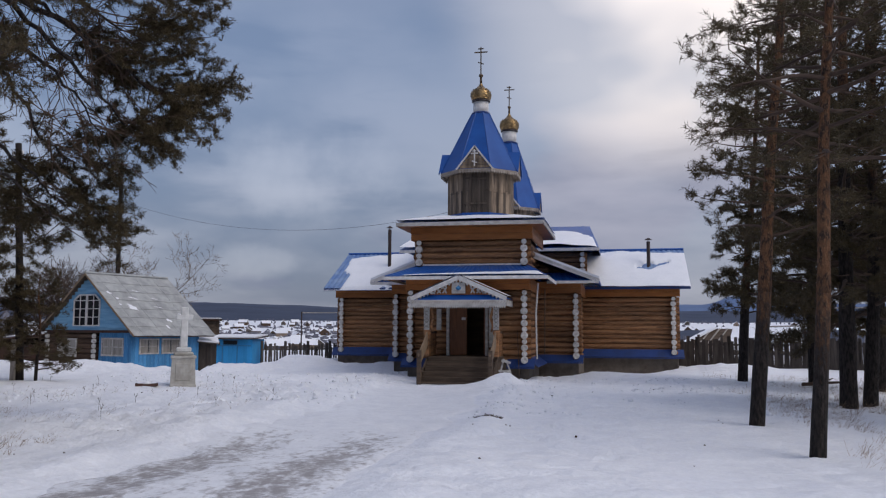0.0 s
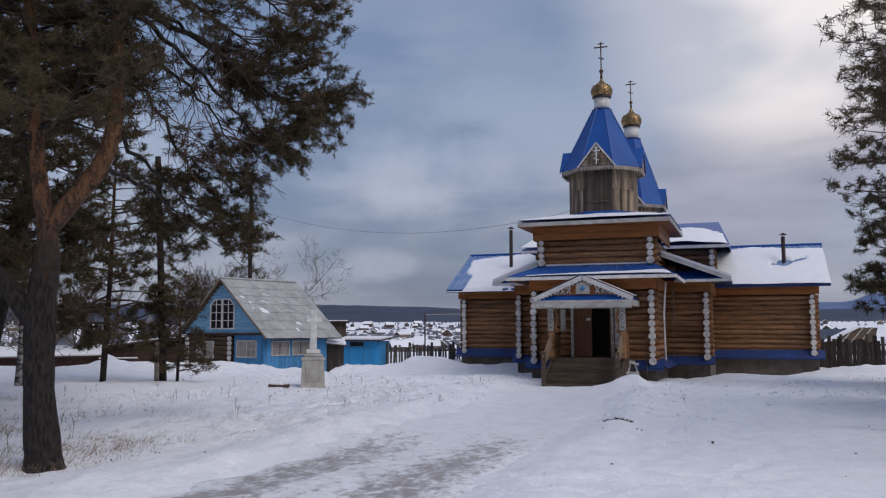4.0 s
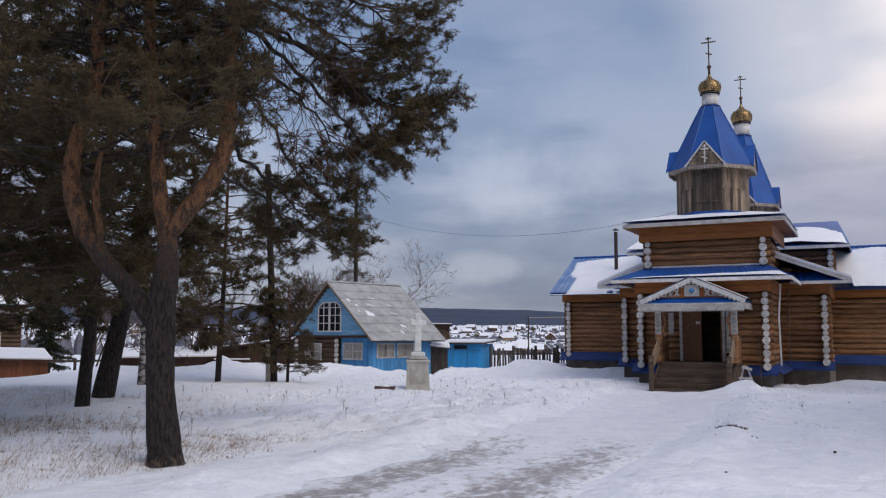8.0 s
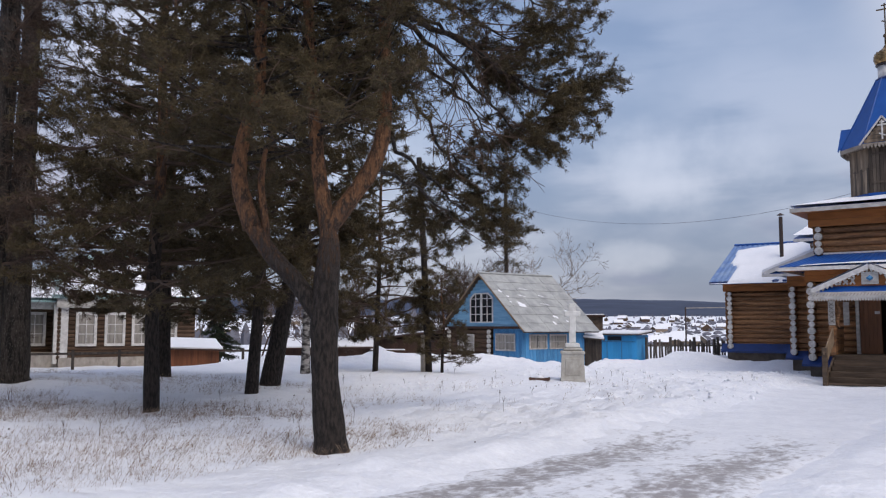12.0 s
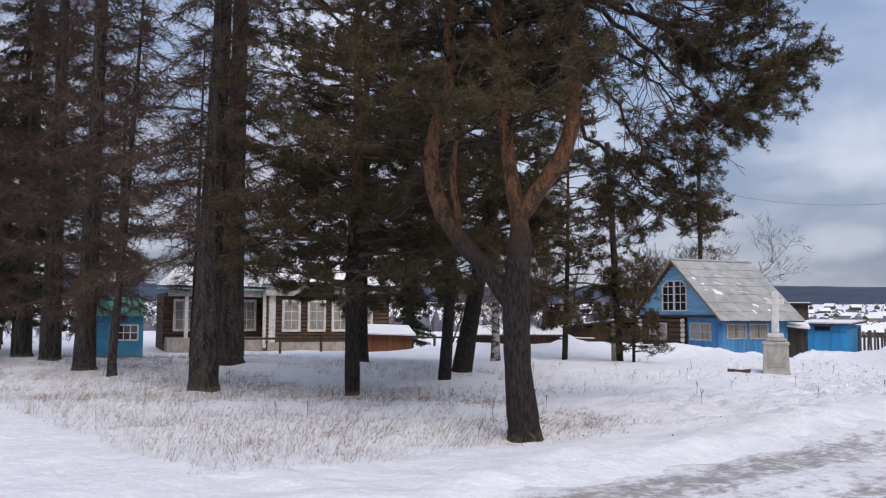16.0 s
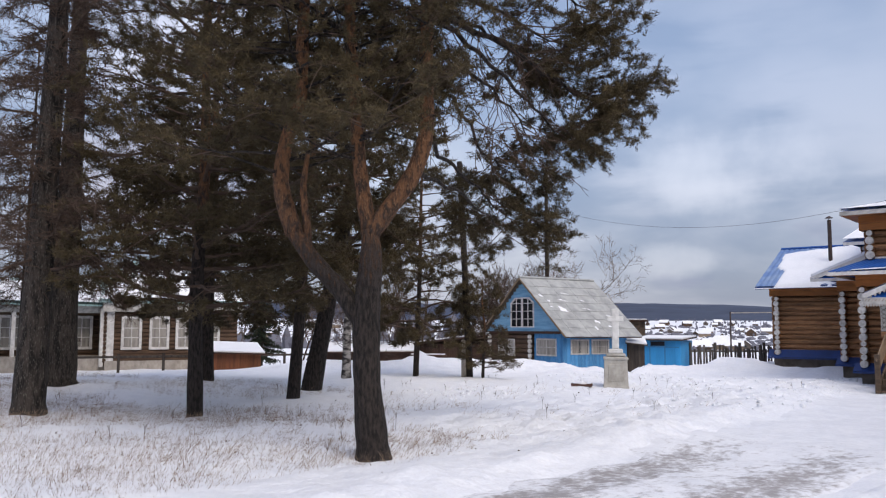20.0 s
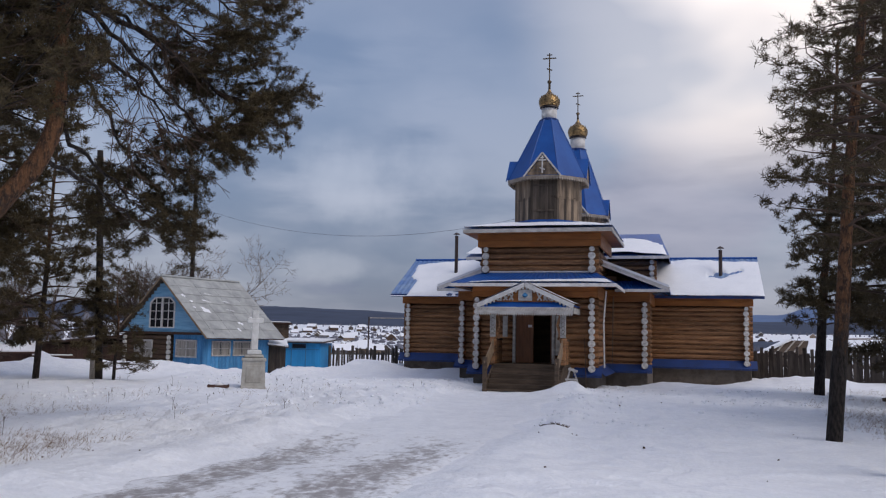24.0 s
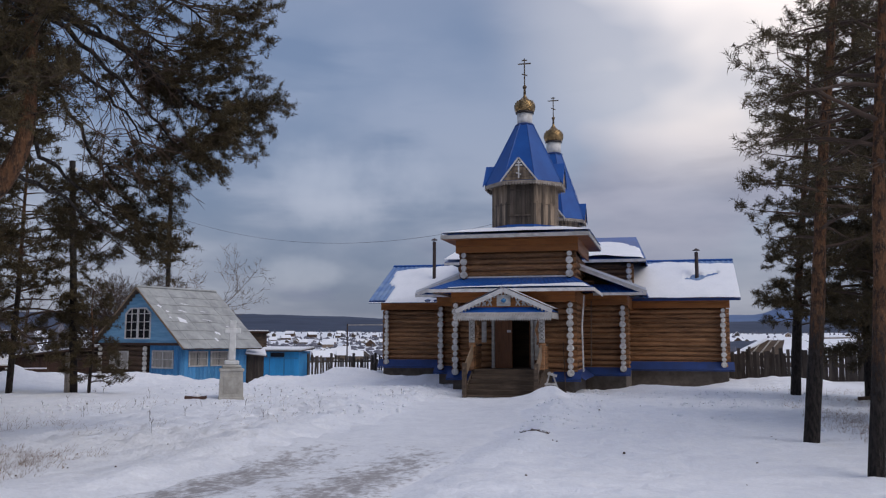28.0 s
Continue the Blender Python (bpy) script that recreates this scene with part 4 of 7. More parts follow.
    snow_on("roof_snow", (XC - hw, ye, ez), (XC + hw, ye, ez), (XC + 2.1, yt, zt), (XC - 2.1, yt, zt), lambda u, v: min(0.985 - u, u - 0.10, 0.10 + 0.30 * u + 0.05 * noise.noise((u * 9, v, 1)) - v), church, 0.05, 60, 14)


def upper_block():
    x0, x1, y0, y1 = XC - 2.08, XC + 2.08, 31.17, 35.4
    core = wall_core("upper_wall", x0 + 0.1, x1 - 0.1, y0 + 0.1, y1, 3.5, 5.5)
    log_run(core, "x", x0 - 0.12, x1 + 0.12, y0 + 0.09, 4.06, 5.0, pitch=0.235)
    for s, x in ((-1, x0 + 0.10), (1, x1 - 0.10)):
        log_run(core, "y", y0 - 0.22, y1, x, 3.95, 5.0, pitch=0.235)
        end_column(core, x, y0 - 0.25, 4.02, 5.0, 0.235)
        log_run(core, "y", y0 - 0.05, y1, x + s * 0.04, 3.95, 5.0, pitch=0.235)
    part("sill_board", Geo().box(x0, x1, y0 - 0.06, y0 - 0.02, 4.03, 4.09), WHITE, church)
    frieze("frieze_plank", (x0 - 0.22, y0 - 0.14), (x1 + 0.22, y0 - 0.14), 4.98, 5.46, 0.08)
    frieze("frieze_plank", (x1 + 0.14, y0 - 0.1), (x1 + 0.14, y1), 4.98, 5.46, 0.08)
    frieze("frieze_plank", (x0 - 0.14, y0 - 0.1), (x0 - 0.14, y1), 4.98, 5.46, -0.08)
    e = 2.74
    ya, yb, ym = 30.42, 36.1, 33.3
    part("soffit", Geo().box(XC - e + 0.03, XC + e - 0.03, ya + 0.03, yb - 0.03, 5.452, 5.48), PLANK, church)
    for a, b, c0, d in ((XC - e, XC + e, ya - 0.02, ya + 0.02), (XC - e, XC + e, yb - 0.02, yb + 0.02), (XC - e - 0.02, XC - e + 0.02, ya + 0.02, yb - 0.02), (XC + e - 0.02, XC + e + 0.02, ya + 0.02, yb - 0.02)):
        part("eave_board", Geo().box(a, b, c0, d, 5.46, 5.60), OLD_WHITE, church, "white-painted eave board")
    c = [(XC - e, ya, 5.60), (XC + e, ya, 5.60), (XC + e, yb, 5.60), (XC - e, yb, 5.60)]
    q = [(XC - 1.2, ym - 1.2, 6.0), (XC + 1.2, ym - 1.2, 6.0), (XC + 1.2, ym + 1.2, 6.0), (XC - 1.2, ym + 1.2, 6.0)]
    for k in range(4):
        j = (k + 1) % 4
        part("hip_slope", Geo().slab([c[k], c[j], q[j], q[k]], 0.04), BLUE, church)
        snow_on("roof_snow", c[k], c[j], q[j], q[k], lambda u, v: min(0.93 + 0.1 * noise.noise((u * 5, v, k)) - v, 0.5), church, 0.09, 30, 10)


def octagon(r, z, cx, cy):
    return [(cx + r * math.cos(radians(22.5 + 45 * k)), cy + r * math.sin(radians(22.5 + 45 * k)), z) for k in range(8)]


def tower(cy, z0, z1, ap, eave_ap, tent_top, top_ap, drum_r, drum_top, dome_r, dome_top, cross_top, boards=True):
    R = 1 / math.cos(radians(22.5))
    base, top = octagon(ap * R, z0, XC, cy), octagon(ap * R, z1, XC, cy)
    low, high = octagon((ap + 0.07) * R, z0 - 0.1, XC, cy), octagon((ap + 0.035) * R, z0 + 0.17, XC, cy)
    part("tower_flashing", Geo().grid([low + low[:1], high + high[:1]]), BLUE, church, "blue metal flashing round the tower foot")
    if boards:
        core = part("tower_wall", Geo().lathe(XC, cy, [(ap * R - 0.05, z0 - 0.2), (ap * R - 0.05, z1)], 8, radians(22.5)), TOWER_DARK, church, "weathered grey-brown boarded octagon")
        for k in range(8):
            j = (k + 1) % 8
            a, b = Vector(base[k]), Vector(base[j])
            front = (a + b).y / 2 < cy - ap * 0.9
            n = 9
            for i in range(n):
                p, q = a.lerp(b, (i + 0.04) / n), a.lerp(b, (i + 0.96) / n)
                mid, cut = (p + q) / 2, 0.58 + 0.03 * math.sin(i * 2.1 + k)
                w = (q - p).length
                lo, hi = z0, z0 + (z1 - z0) * cut
                dark = front
                pieces = [(z0, z1)] if dark and 1 < i < n - 2 else [(lo, hi - 0.01), (hi + 0.01, z1)]
                for s0, s1 in pieces:
                    part("board", Geo().bar((mid.x, mid.y, s0), (mid.x, mid.y, s1), w, 0.035 if not dark else 0.05, up=b - a), TOWER_DARK if dark or (s0 == z0 and (i + k) % 3 == 0) else TOWER, core)
        # shuttered opening on the front
        for zf in (z0 + 0.50, z1 - 0.25):
            part("shutter_rail", Geo().box(XC - 0.42, XC + 0.42, cy - ap - 0.07, cy - ap - 0.03, zf, zf + 0.06), TOWER_DARK, core)
        part("base_flashing", Geo().lathe(XC, cy, [(ap * R + 0.14, z0 - 0.14), (ap * R + 0.02, z0 + 0.06)], 8, radians(22.5)), BLUE_FLASHING, church)
    # tent roof: eight sheets with standing seams
    e, t = octagon(eave_ap * R, z1 + 0.12, XC, cy), octagon(top_ap * R, tent_top, XC, cy)
    for k in range(8):
        j = (k + 1) % 8
        part("tent_sheet", Geo().slab([e[k], e[j], t[j], t[k]], 0.03), BLUE, church)
        part("tent_seam", Geo().tube([e[k], t[k]], 0.022, 5), BLUE, church)
        lace(church, (*e[k][:2], z1 + 0.11), (*e[j][:2], z1 + 0.11), 0.19, 11, LACE_GREY, 0.26)
    part("tent_soffit", Geo().lathe(XC, cy, [(eave_ap * R - 0.05, z1 + 0.055), (eave_ap * R - 0.05, z1 + 0.075)], 8, radians(22.5)), TOWER, church)
    # four small gables
    for k in range(4):
        d = Vector((math.cos(radians(90 * k)), math.sin(radians(90 * k)), 0))
        s = Vector((-d.y, d.x, 0))
        c = Vector((XC, cy, 0))
        half, zb, za = eave_ap * 0.415, z1 + 0.13, z1 + 0.99
        slope = (eave_ap - top_ap) / (tent_top - z1 - 0.12)
        inner = c + d * (eave_ap - slope * (za - z1 - 0.12)) * 0.97 + Vector((0, 0, za))
        outer = c + d * (eave_ap + 0.05) + Vector((0, 0, za))
        for q in (-1, 1):
            foot = c + d * (eave_ap + 0.05) + s * q * (half + 0.09) + Vector((0, 0, zb - 0.06))
            tri = [foot, outer, inner] if q > 0 else [outer, foot, inner]
            part("gable_sheet", Geo().slab(tri, 0.025), BLUE, church)
            part("gable_verge", Geo().bar(foot + d * 0.01, outer + d * 0.01, 0.06, 0.03), WHITE if k == 3 else BLUE, church)
        for i in range(6):
            h0, h1 = zb + (za - zb - 0.1) * i / 6, zb + (za - zb - 0.1) * (i + 1) / 6 - 0.01
            w = half * (1 - (i + 0.5) / 6.2)
            mid = c + d * eave_ap
            part("gable_board", Geo().bar(mid + s * -w + Vector((0, 0, (h0 + h1) / 2)), mid + s * w + Vector((0, 0, (h0 + h1) / 2)), h1 - h0, 0.04), TOWER, church)
        if k == 3:
            cr, y = Geo(), cy - eave_ap - 0.05
            cr.box(XC - 0.025, XC + 0.025, y - 0.02, y, zb + 0.06, za - 0.12)
            cr.box(XC - 0.15, XC + 0.15, y - 0.021, y - 0.001, za - 0.32, za - 0.27).box(XC - 0.08, XC + 0.08, y - 0.021, y - 0.001, za - 0.22, za - 0.18)
            cr.bar((XC - 0.1, y - 0.011, zb + 0.27), (XC + 0.1, y - 0.011, zb + 0.19), 0.04, 0.02)
            part("gable_cross", cr, WHITE, church, "small white wooden cross")
    # drum, onion dome and cross
    part("drum", Geo().lathe(XC, cy, [(drum_r, tent_top - 0.1), (drum_r, drum_top)], 24), WHITE, church, "white drum", True)
    part("drum_collar", Geo().lathe(XC, cy, [(drum_r + 0.06, tent_top - 0.05), (drum_r + 0.08, tent_top), (drum_r + 0.015, tent_top + 0.05)], 24), BLUE_FLASHING, church)
    part("dome_collar", Geo().lathe(XC, cy, [(drum_r + 0.01, drum_top - 0.03), (drum_r + 0.07, drum_top), (drum_r + 0.05, drum_top + 0.05)], 24), DARK_METAL, church)
    h = dome_top - drum_top
    shape = [(0.80, 0.0), (0.93, 0.10), (1.0, 0.24), (0.98, 0.36), (0.86, 0.48), (0.66, 0.58), (0.44, 0.67), (0.26, 0.77), (0.13, 0.88), (0.07, 1.0)]
    dome = part("onion_dome", Geo().lathe(XC, cy, [(dome_r * r, drum_top + 0.04 + h * z) for r, z in shape], 32), GOLD, church, "gilded onion dome with scale pattern", True)
    scale = Geo()
    for row in range(6):
        z = 0.08 + row * 0.085
        r = dome_r * (np.interp(z, [q[1] for q in shape], [q[0] for q in shape]) + 0.012)
        for i in range(14):
            a0 = 2 * math.pi * (i + 0.5 * (row % 2)) / 14
            zz = drum_top + 0.04 + h * z
            p = [(XC + r * math.cos(a0 + o), cy + r * math.sin(a0 + o), zz + dz * h) for o, dz in ((-0.2, 0.03), (0, -0.035), (0.2, 0.03), (0, 0.07))]
            n = len(scale.v)
            scale.v += p
            scale.f.append((n, n + 1, n + 2, n + 3))
    tagged(part("scale_cladding", scale, GOLD, dome), kind="stuff")
    part("finial", Geo().lathe(XC, cy, [(0.05, dome_top), (0.045, dome_top + 0.22), (0.085, dome_top + 0.27), (0.085, dome_top + 0.33), (0.03, dome_top + 0.38)], 12), BRONZE, church, "", True)
    H = cross_top - dome_top - 0.36
    zb, k = dome_top + 0.36, Geo()
    k.box(XC - 0.022, XC + 0.022, cy - 0.02, cy + 0.02, zb, cross_top)
    k.box(XC - 0.27, XC + 0.27, cy - 0.018, cy + 0.018, zb + H * 0.79, zb + H * 0.79 + 0.045)
    k.box(XC - 0.11, XC + 0.11, cy - 0.018, cy + 0.018, zb + H * 0.92, zb + H * 0.92 + 0.04)
    k.bar((XC - 0.11, cy, zb + H * 0.44), (XC + 0.11, cy, zb + H * 0.37), 0.04, 0.036)
    part("cross", k, BRONZE, church, "gilded three-barred cross")


def nave_tier():
    x0, x1, y0, y1 = XC - 3.9, XC + 3.9, 38.35, 46.5
    core = wall_core("nave_wall", x0 + 0.1, x1 - 0.1, y0 + 0.1, y1, 3.2, 5.35)
    for a, b in ((x0 - 0.1, XC - 1.8), (XC + 1.8, x1 + 0.1)):
        log_run(core, "x", a, b, y0 + 0.09, 3.7, 5.15, pitch=0.23)
    for s, x in ((-1, x0 + 0.1), (1, x1 - 0.1)):
        log_run(core, "y", y0 - 0.2, y1, x, 3.7, 5.15, pitch=0.23)
        end_column(core, x, y0 - 0.24, 4.15, 5.15, 0.23)
    e, ye, ez, yr, rz = 4.55, 37.85, 5.30, 42.4, 6.80
    p0, p1, q1, q0 = (XC - e, ye, ez), (XC + e, ye, ez), (XC + 4.0, yr, rz), (XC - 4.0, yr, rz)
    part("roof_slope", Geo().slab([p0, p1, q1, q0], 0.05), BLUE, church)
    part("roof_slope", Geo().slab([(XC + e, 47.0, ez), (XC - e, 47.0, ez), q0, q1], 0.05), BLUE, church)
    part("verge_flap", Geo().slab([(XC + e, ye, ez), (XC + e, 47.0, ez), (XC + 4.0, yr, rz)], 0.05), BLUE, church)
    part("verge_flap", Geo().slab([(XC - e, 47.0, ez), (XC - e, ye, ez), (XC - 4.0, yr, rz)], 0.05), BLUE, church)
    part("eave_board", Geo().box(XC - e, XC + e, ye - 0.03, ye + 0.01, ez - 0.14, ez - 0.01), WHITE, church)
    snow_on("roof_snow", p0, p1, q1, q0, lambda u, v: min(0.985 - u, 0.72 + 0.18 * noise.noise((u * 6, v, 6)) - v - 0.25 * smooth_step(0.9, 1.0, u), 0.5), church, 0.16, 60, 14)


def porch():
    # floor, steps, posts, carved gable over the door
    y0, y1, xa, xb = 28.75, 30.25, XC - 1.18, XC + 1.32
    part("porch_floor", Geo().box(xa, xb, y0, y1, 0.62, 0.70, 0.006), STEP, church)
    part("porch_base", Geo().box(xa + 0.05, xb - 0.05, y0 + 0.05, y1, -0.4, 0.615), STEP, church)
    n = 5
    for i in range(n):
        z = 0.70 - 0.16 * (i + 1)
        ya = y0 - 0.27 * (i + 1)
        part("step_tread", Geo().box(xa + 0.06, xb - 0.06, ya - 0.02, ya + 0.27, z - 0.045, z, 0.006), STEP, church, "worn wooden stair tread")
        part("step_riser", Geo().box(xa + 0.08, xb - 0.08, ya + 0.235, ya + 0.262, z + 0.001, z + 0.155), STEP, church)
    for x in (xa + 0.03, xb - 0.03):
        part("stringer", Geo().bar((x, y0 + 0.05, 0.52), (x, y0 - 0.27 * n - 0.02, -0.24), 0.30, 0.05), STEP, church)
    for x in (xa + 0.06, xb - 0.06):
        part("newel_post", Geo().box(x - 0.07, x + 0.07, y0 - 0.27 * n - 0.05, y0 - 0.27 * n + 0.09, -0.4, 0.95, 0.012), STEP, church)
        part("slanted_rail", Geo().bar((x, y0 - 0.02, 1.38), (x, y0 - 0.27 * n + 0.02, 0.62), 0.42, 0.035), VERGE, church, "worn greyish-brown board railing")
    # boarded sides of the porch between the posts and the wall
    for x in (xa + 0.04, xb - 0.04):
        side = part("porch_side", Geo().box(x - 0.03, x + 0.03, y0 + 0.04, y1 - 0.12, 1.50, 1.58, 0.006), STEP, church, "boarded porch side with a rail")
        for i in range(9):
            y = y0 + 0.05 + i * 0.148
            part("side_board", Geo().box(x - 0.012, x + 0.012, y, y + 0.14, 0.705, 1.498), LOG, side)
    zb = 2.40
    for s, x in ((-1, xa + 0.04), (1, xb - 0.04)):
        post = part("porch_post", Geo().box(x - 0.075, x + 0.075, y0 - 0.12, y0 + 0.03, 0.70, zb, 0.015), LOG, church, "turned brown wooden post")
        part("post_ring", Geo().lathe(x, y0 - 0.045, [(0.11, 1.45), (0.13, 1.5), (0.13, 1.56), (0.11, 1.61)], 12), LOG, post)
        part("carved_bracket", Geo().box(x - 0.10, x + 0.10, y0 - 0.16, y0 - 0.125, 1.62, zb - 0.02, 0.01), OLD_WHITE, post, "white carved panel on the post")
        fret = Geo()
        for i in range(6):
            z = 1.70 + i * 0.13
            fret.bar((x - 0.07, y0 - 0.166, z), (x + 0.07, y0 - 0.166, z + 0.10), 0.014, 0.012).bar((x + 0.07, y0 - 0.168, z), (x - 0.07, y0 - 0.168, z + 0.10), 0.014, 0.012)
        tagged(part("fretwork", fret, TOWER_DARK, post), kind="stuff")
    for s, x in ((-1, xa + 0.26), (1, xb - 0.24)):
        part("scroll_bracket", Geo().tube([(x + s * 0.12, y0 - 0.05, 2.40), (x, y0 - 0.05, 2.05), (x + s * 0.10, y0 - 0.05, 1.75), (x + s * 0.02, y0 - 0.05, 1.55)], [0.06, 0.05, 0.07, 0.03], 8), LOG, church)
    hw, yf, ez, az = 1.64, 28.45, 2.72, 3.45
    part("porch_beam", Geo().box(XC - 1.58, XC + 1.58, 28.60, 28.72, 2.40, 2.56), LOG, church)
    for s in (-1, 1):
        c = [(XC + s * hw, yf, ez), (XC + s * hw, 30.3, ez), (XC, 30.3, az), (XC, yf, az)]
        part("porch_roof", Geo().slab(c if s > 0 else c[::-1], 0.05), BLUE, church)
        q = [(XC - s * 0 + s * hw, yf, ez), (XC, yf, az), (XC, 30.3, az), (XC + s * hw, 30.3, ez)]
        if s > 0:
            snow_on("roof_snow", (XC + hw, yf, ez), (XC + hw, 30.3, ez), (XC, 30.3, az), (XC, yf, az), lambda u, v: min(1.0, v + 0.3), church, 0.07, 12, 20)
        else:
            snow_on("roof_snow", (XC - hw, 30.3, ez), (XC - hw, yf, ez), (XC, yf, az), (XC, 30.3, az), lambda u, v: min(1.0, v + 0.3), church, 0.07, 12, 20)
        part("verge_board", Geo().bar((XC + s * (hw + 0.02), yf - 0.03, ez - 0.04), (XC, yf - 0.03, az - 0.04), 0.15, 0.04), WHITE, church, "white verge board")
        g, k = Geo(), 13
        for i in range(k):
            u = (i + 0.5) / k
            x, z = XC + s * hw * (1 - u), ez + (az - ez) * u - 0.11
            g.lathe(x, yf - 0.03, [(0.001, z - 0.08), (0.04, z - 0.04), (0.04, z)], 6)
        tagged(part("verge_lace", g, OLD_WHITE, church), kind="stuff")
        fr = Geo()
        for i in range(5):
            x = XC + s * (0.42 + i * 0.2)
            top = az - 0.18 - (az - ez) * abs(x - XC) / hw
            if top > 2.90:
                fr.bar((x, yf + 0.06, 2.87), (x + s * 0.12, yf + 0.06, top), 0.05, 0.02).bar((x + s * 0.14, yf + 0.062, 2.87), (x, yf + 0.062, top), 0.05, 0.02)
        part("gable_fretwork", fr, OLD_WHITE, church, "pale carved fretwork")
    g = Geo()
    g.v += [(XC - 1.4, yf + 0.12, 2.82), (XC + 1.4, yf + 0.12, 2.82), (XC, yf + 0.12, 3.37), (XC - 1.4, yf + 0.16, 2.82), (XC + 1.4, yf + 0.16, 2.82), (XC, yf + 0.16, 3.37)]
    g.f += [(0, 1, 2), (5, 4, 3), (0, 3, 4, 1), (1, 4, 5, 2), (2, 5, 3, 0)]
    part("gable_boarding", g, PLANK, church)
    part("gable_panel", Geo().box(XC - 0.24, XC + 0.24, yf + 0.02, yf + 0.08, 2.86, 3.24, 0.01), OLD_WHITE, church, "pale blue-grey carved panel")
    part("panel_ornament", Geo().lathe(XC, yf + 0.015, [(0.001, 2.96), (0.09, 3.02), (0.10, 3.06), (0.001, 3.14)], 8), SKYBLUE, church)
    part("porch_band", Geo().slab([(XC - hw + 0.1, yf - 0.06, 2.64), (XC + hw - 0.1, yf - 0.06, 2.64), (XC + hw - 0.3, yf + 0.16, 2.86), (XC - hw + 0.3, yf + 0.16, 2.86)], 0.02), BLUE, church, "sloping blue metal band")
    part("band_board", Geo().box(XC - hw, XC + hw, yf - 0.08, yf - 0.04, 2.48, 2.64, 0.005), OLD_WHITE, church)
    dots = Geo()
    for i in range(34):
        x = XC - hw + 0.06 + i * (2 * hw - 0.12) / 33
        dots.bar((x - 0.03, yf - 0.086, 2.52), (x + 0.03, yf - 0.086, 2.60), 0.02, 0.01)
    tagged(part("band_carving", dots, LACE_GREY, church), kind="stuff")
    lace(church, (XC - hw, yf - 0.06, 2.49), (XC + hw, yf - 0.06, 2.49), 0.15, 42)
    for s in (-1, 1):
        part("band_return", Geo().box(XC + s * hw - 0.02, XC + s * hw + 0.02, yf - 0.04, 30.2, 2.44, 2.64), OLD_WHITE, church)
    # doorway: white frame, one brown leaf shut, the other open on the dark lobby
    f, yd = Geo(), 30.22
    f.box(XC - 0.76, XC - 0.66, yd - 0.06, yd + 0.1, 0.70, 2.75).box(XC + 0.66, XC + 0.76, yd - 0.06, yd + 0.1, 0.70, 2.75).box(XC - 0.66, XC + 0.66, yd - 0.06, yd + 0.1, 2.65, 2.75)
    part("door_frame", f, OLD_WHITE, church, "pale wooden door frame")
    leaf = part("door_leaf", Geo().box(XC - 0.655, XC - 0.02, yd + 0.02, yd + 0.07, 0.71, 2.64, 0.006), DOOR, church, "reddish-brown boarded door leaf, shut")
    for i in range(5):
        x = XC - 0.64 + i * 0.124
        part("door_board", Geo().box(x, x + 0.116, yd + 0.004, yd + 0.018, 0.73, 2.62, 0.004), DOOR, leaf)
    part("notice", Geo().box(XC - 0.21, XC - 0.06, yd - 0.006, yd + 0.002, 1.98, 2.07), WHITE, leaf, "small pale notice")
    part("open_leaf", Geo().box(XC + 0.58, XC + 0.63, yd + 0.1, yd + 0.76, 0.71, 2.64, 0.006), DOOR, church, "brown door leaf, open inwards")
    part("lobby_wall", Geo().box(XC - 0.7, XC + 0.7, yd + 1.95, yd + 1.97, 0.6, 2.8), OLDLOG, church)
    part("lobby_floor", Geo().box(XC - 0.7, XC + 0.7, yd, yd + 1.95, 0.62, 0.70), STEP, church)
    part("side_panel", Geo().box(XC + 0.80, XC + 0.98, yd - 0.10, yd - 0.06, 1.0, 2.4, 0.006), OLD_WHITE, church, "pale board beside the door")
    part("carved_plaque", Geo().box(XC - 1.12, XC - 0.94, yd - 0.10, yd - 0.06, 1.62, 2.38, 0.008), OLD_WHITE, church, "white carved plaque")


transept(); middle_block(); front_block(); upper_block(); nave_tier()
tower(33.3, 5.98, 7.72, 1.24, 1.52, 10.36, 0.34, 0.31, 10.86, 0.43, 11.66, 13.16)
tower(42.4, 6.4, 7.55, 1.24, 1.52, 11.14, 0.38, 0.37, 11.76, 0.50, 12.74, 14.16)
porch()

# ---- blue summer house with a steep slate roof ----
HOUSE_A, HOUSE_B, HOUSE_E1, HOUSE_E2 = Vector((-22.78, 32.90, 4.04)), Vector((-21.54, 37.11, 4.10)), Vector((-20.07, 31.81, 1.48)), Vector((-18.93, 35.82, 1.48))


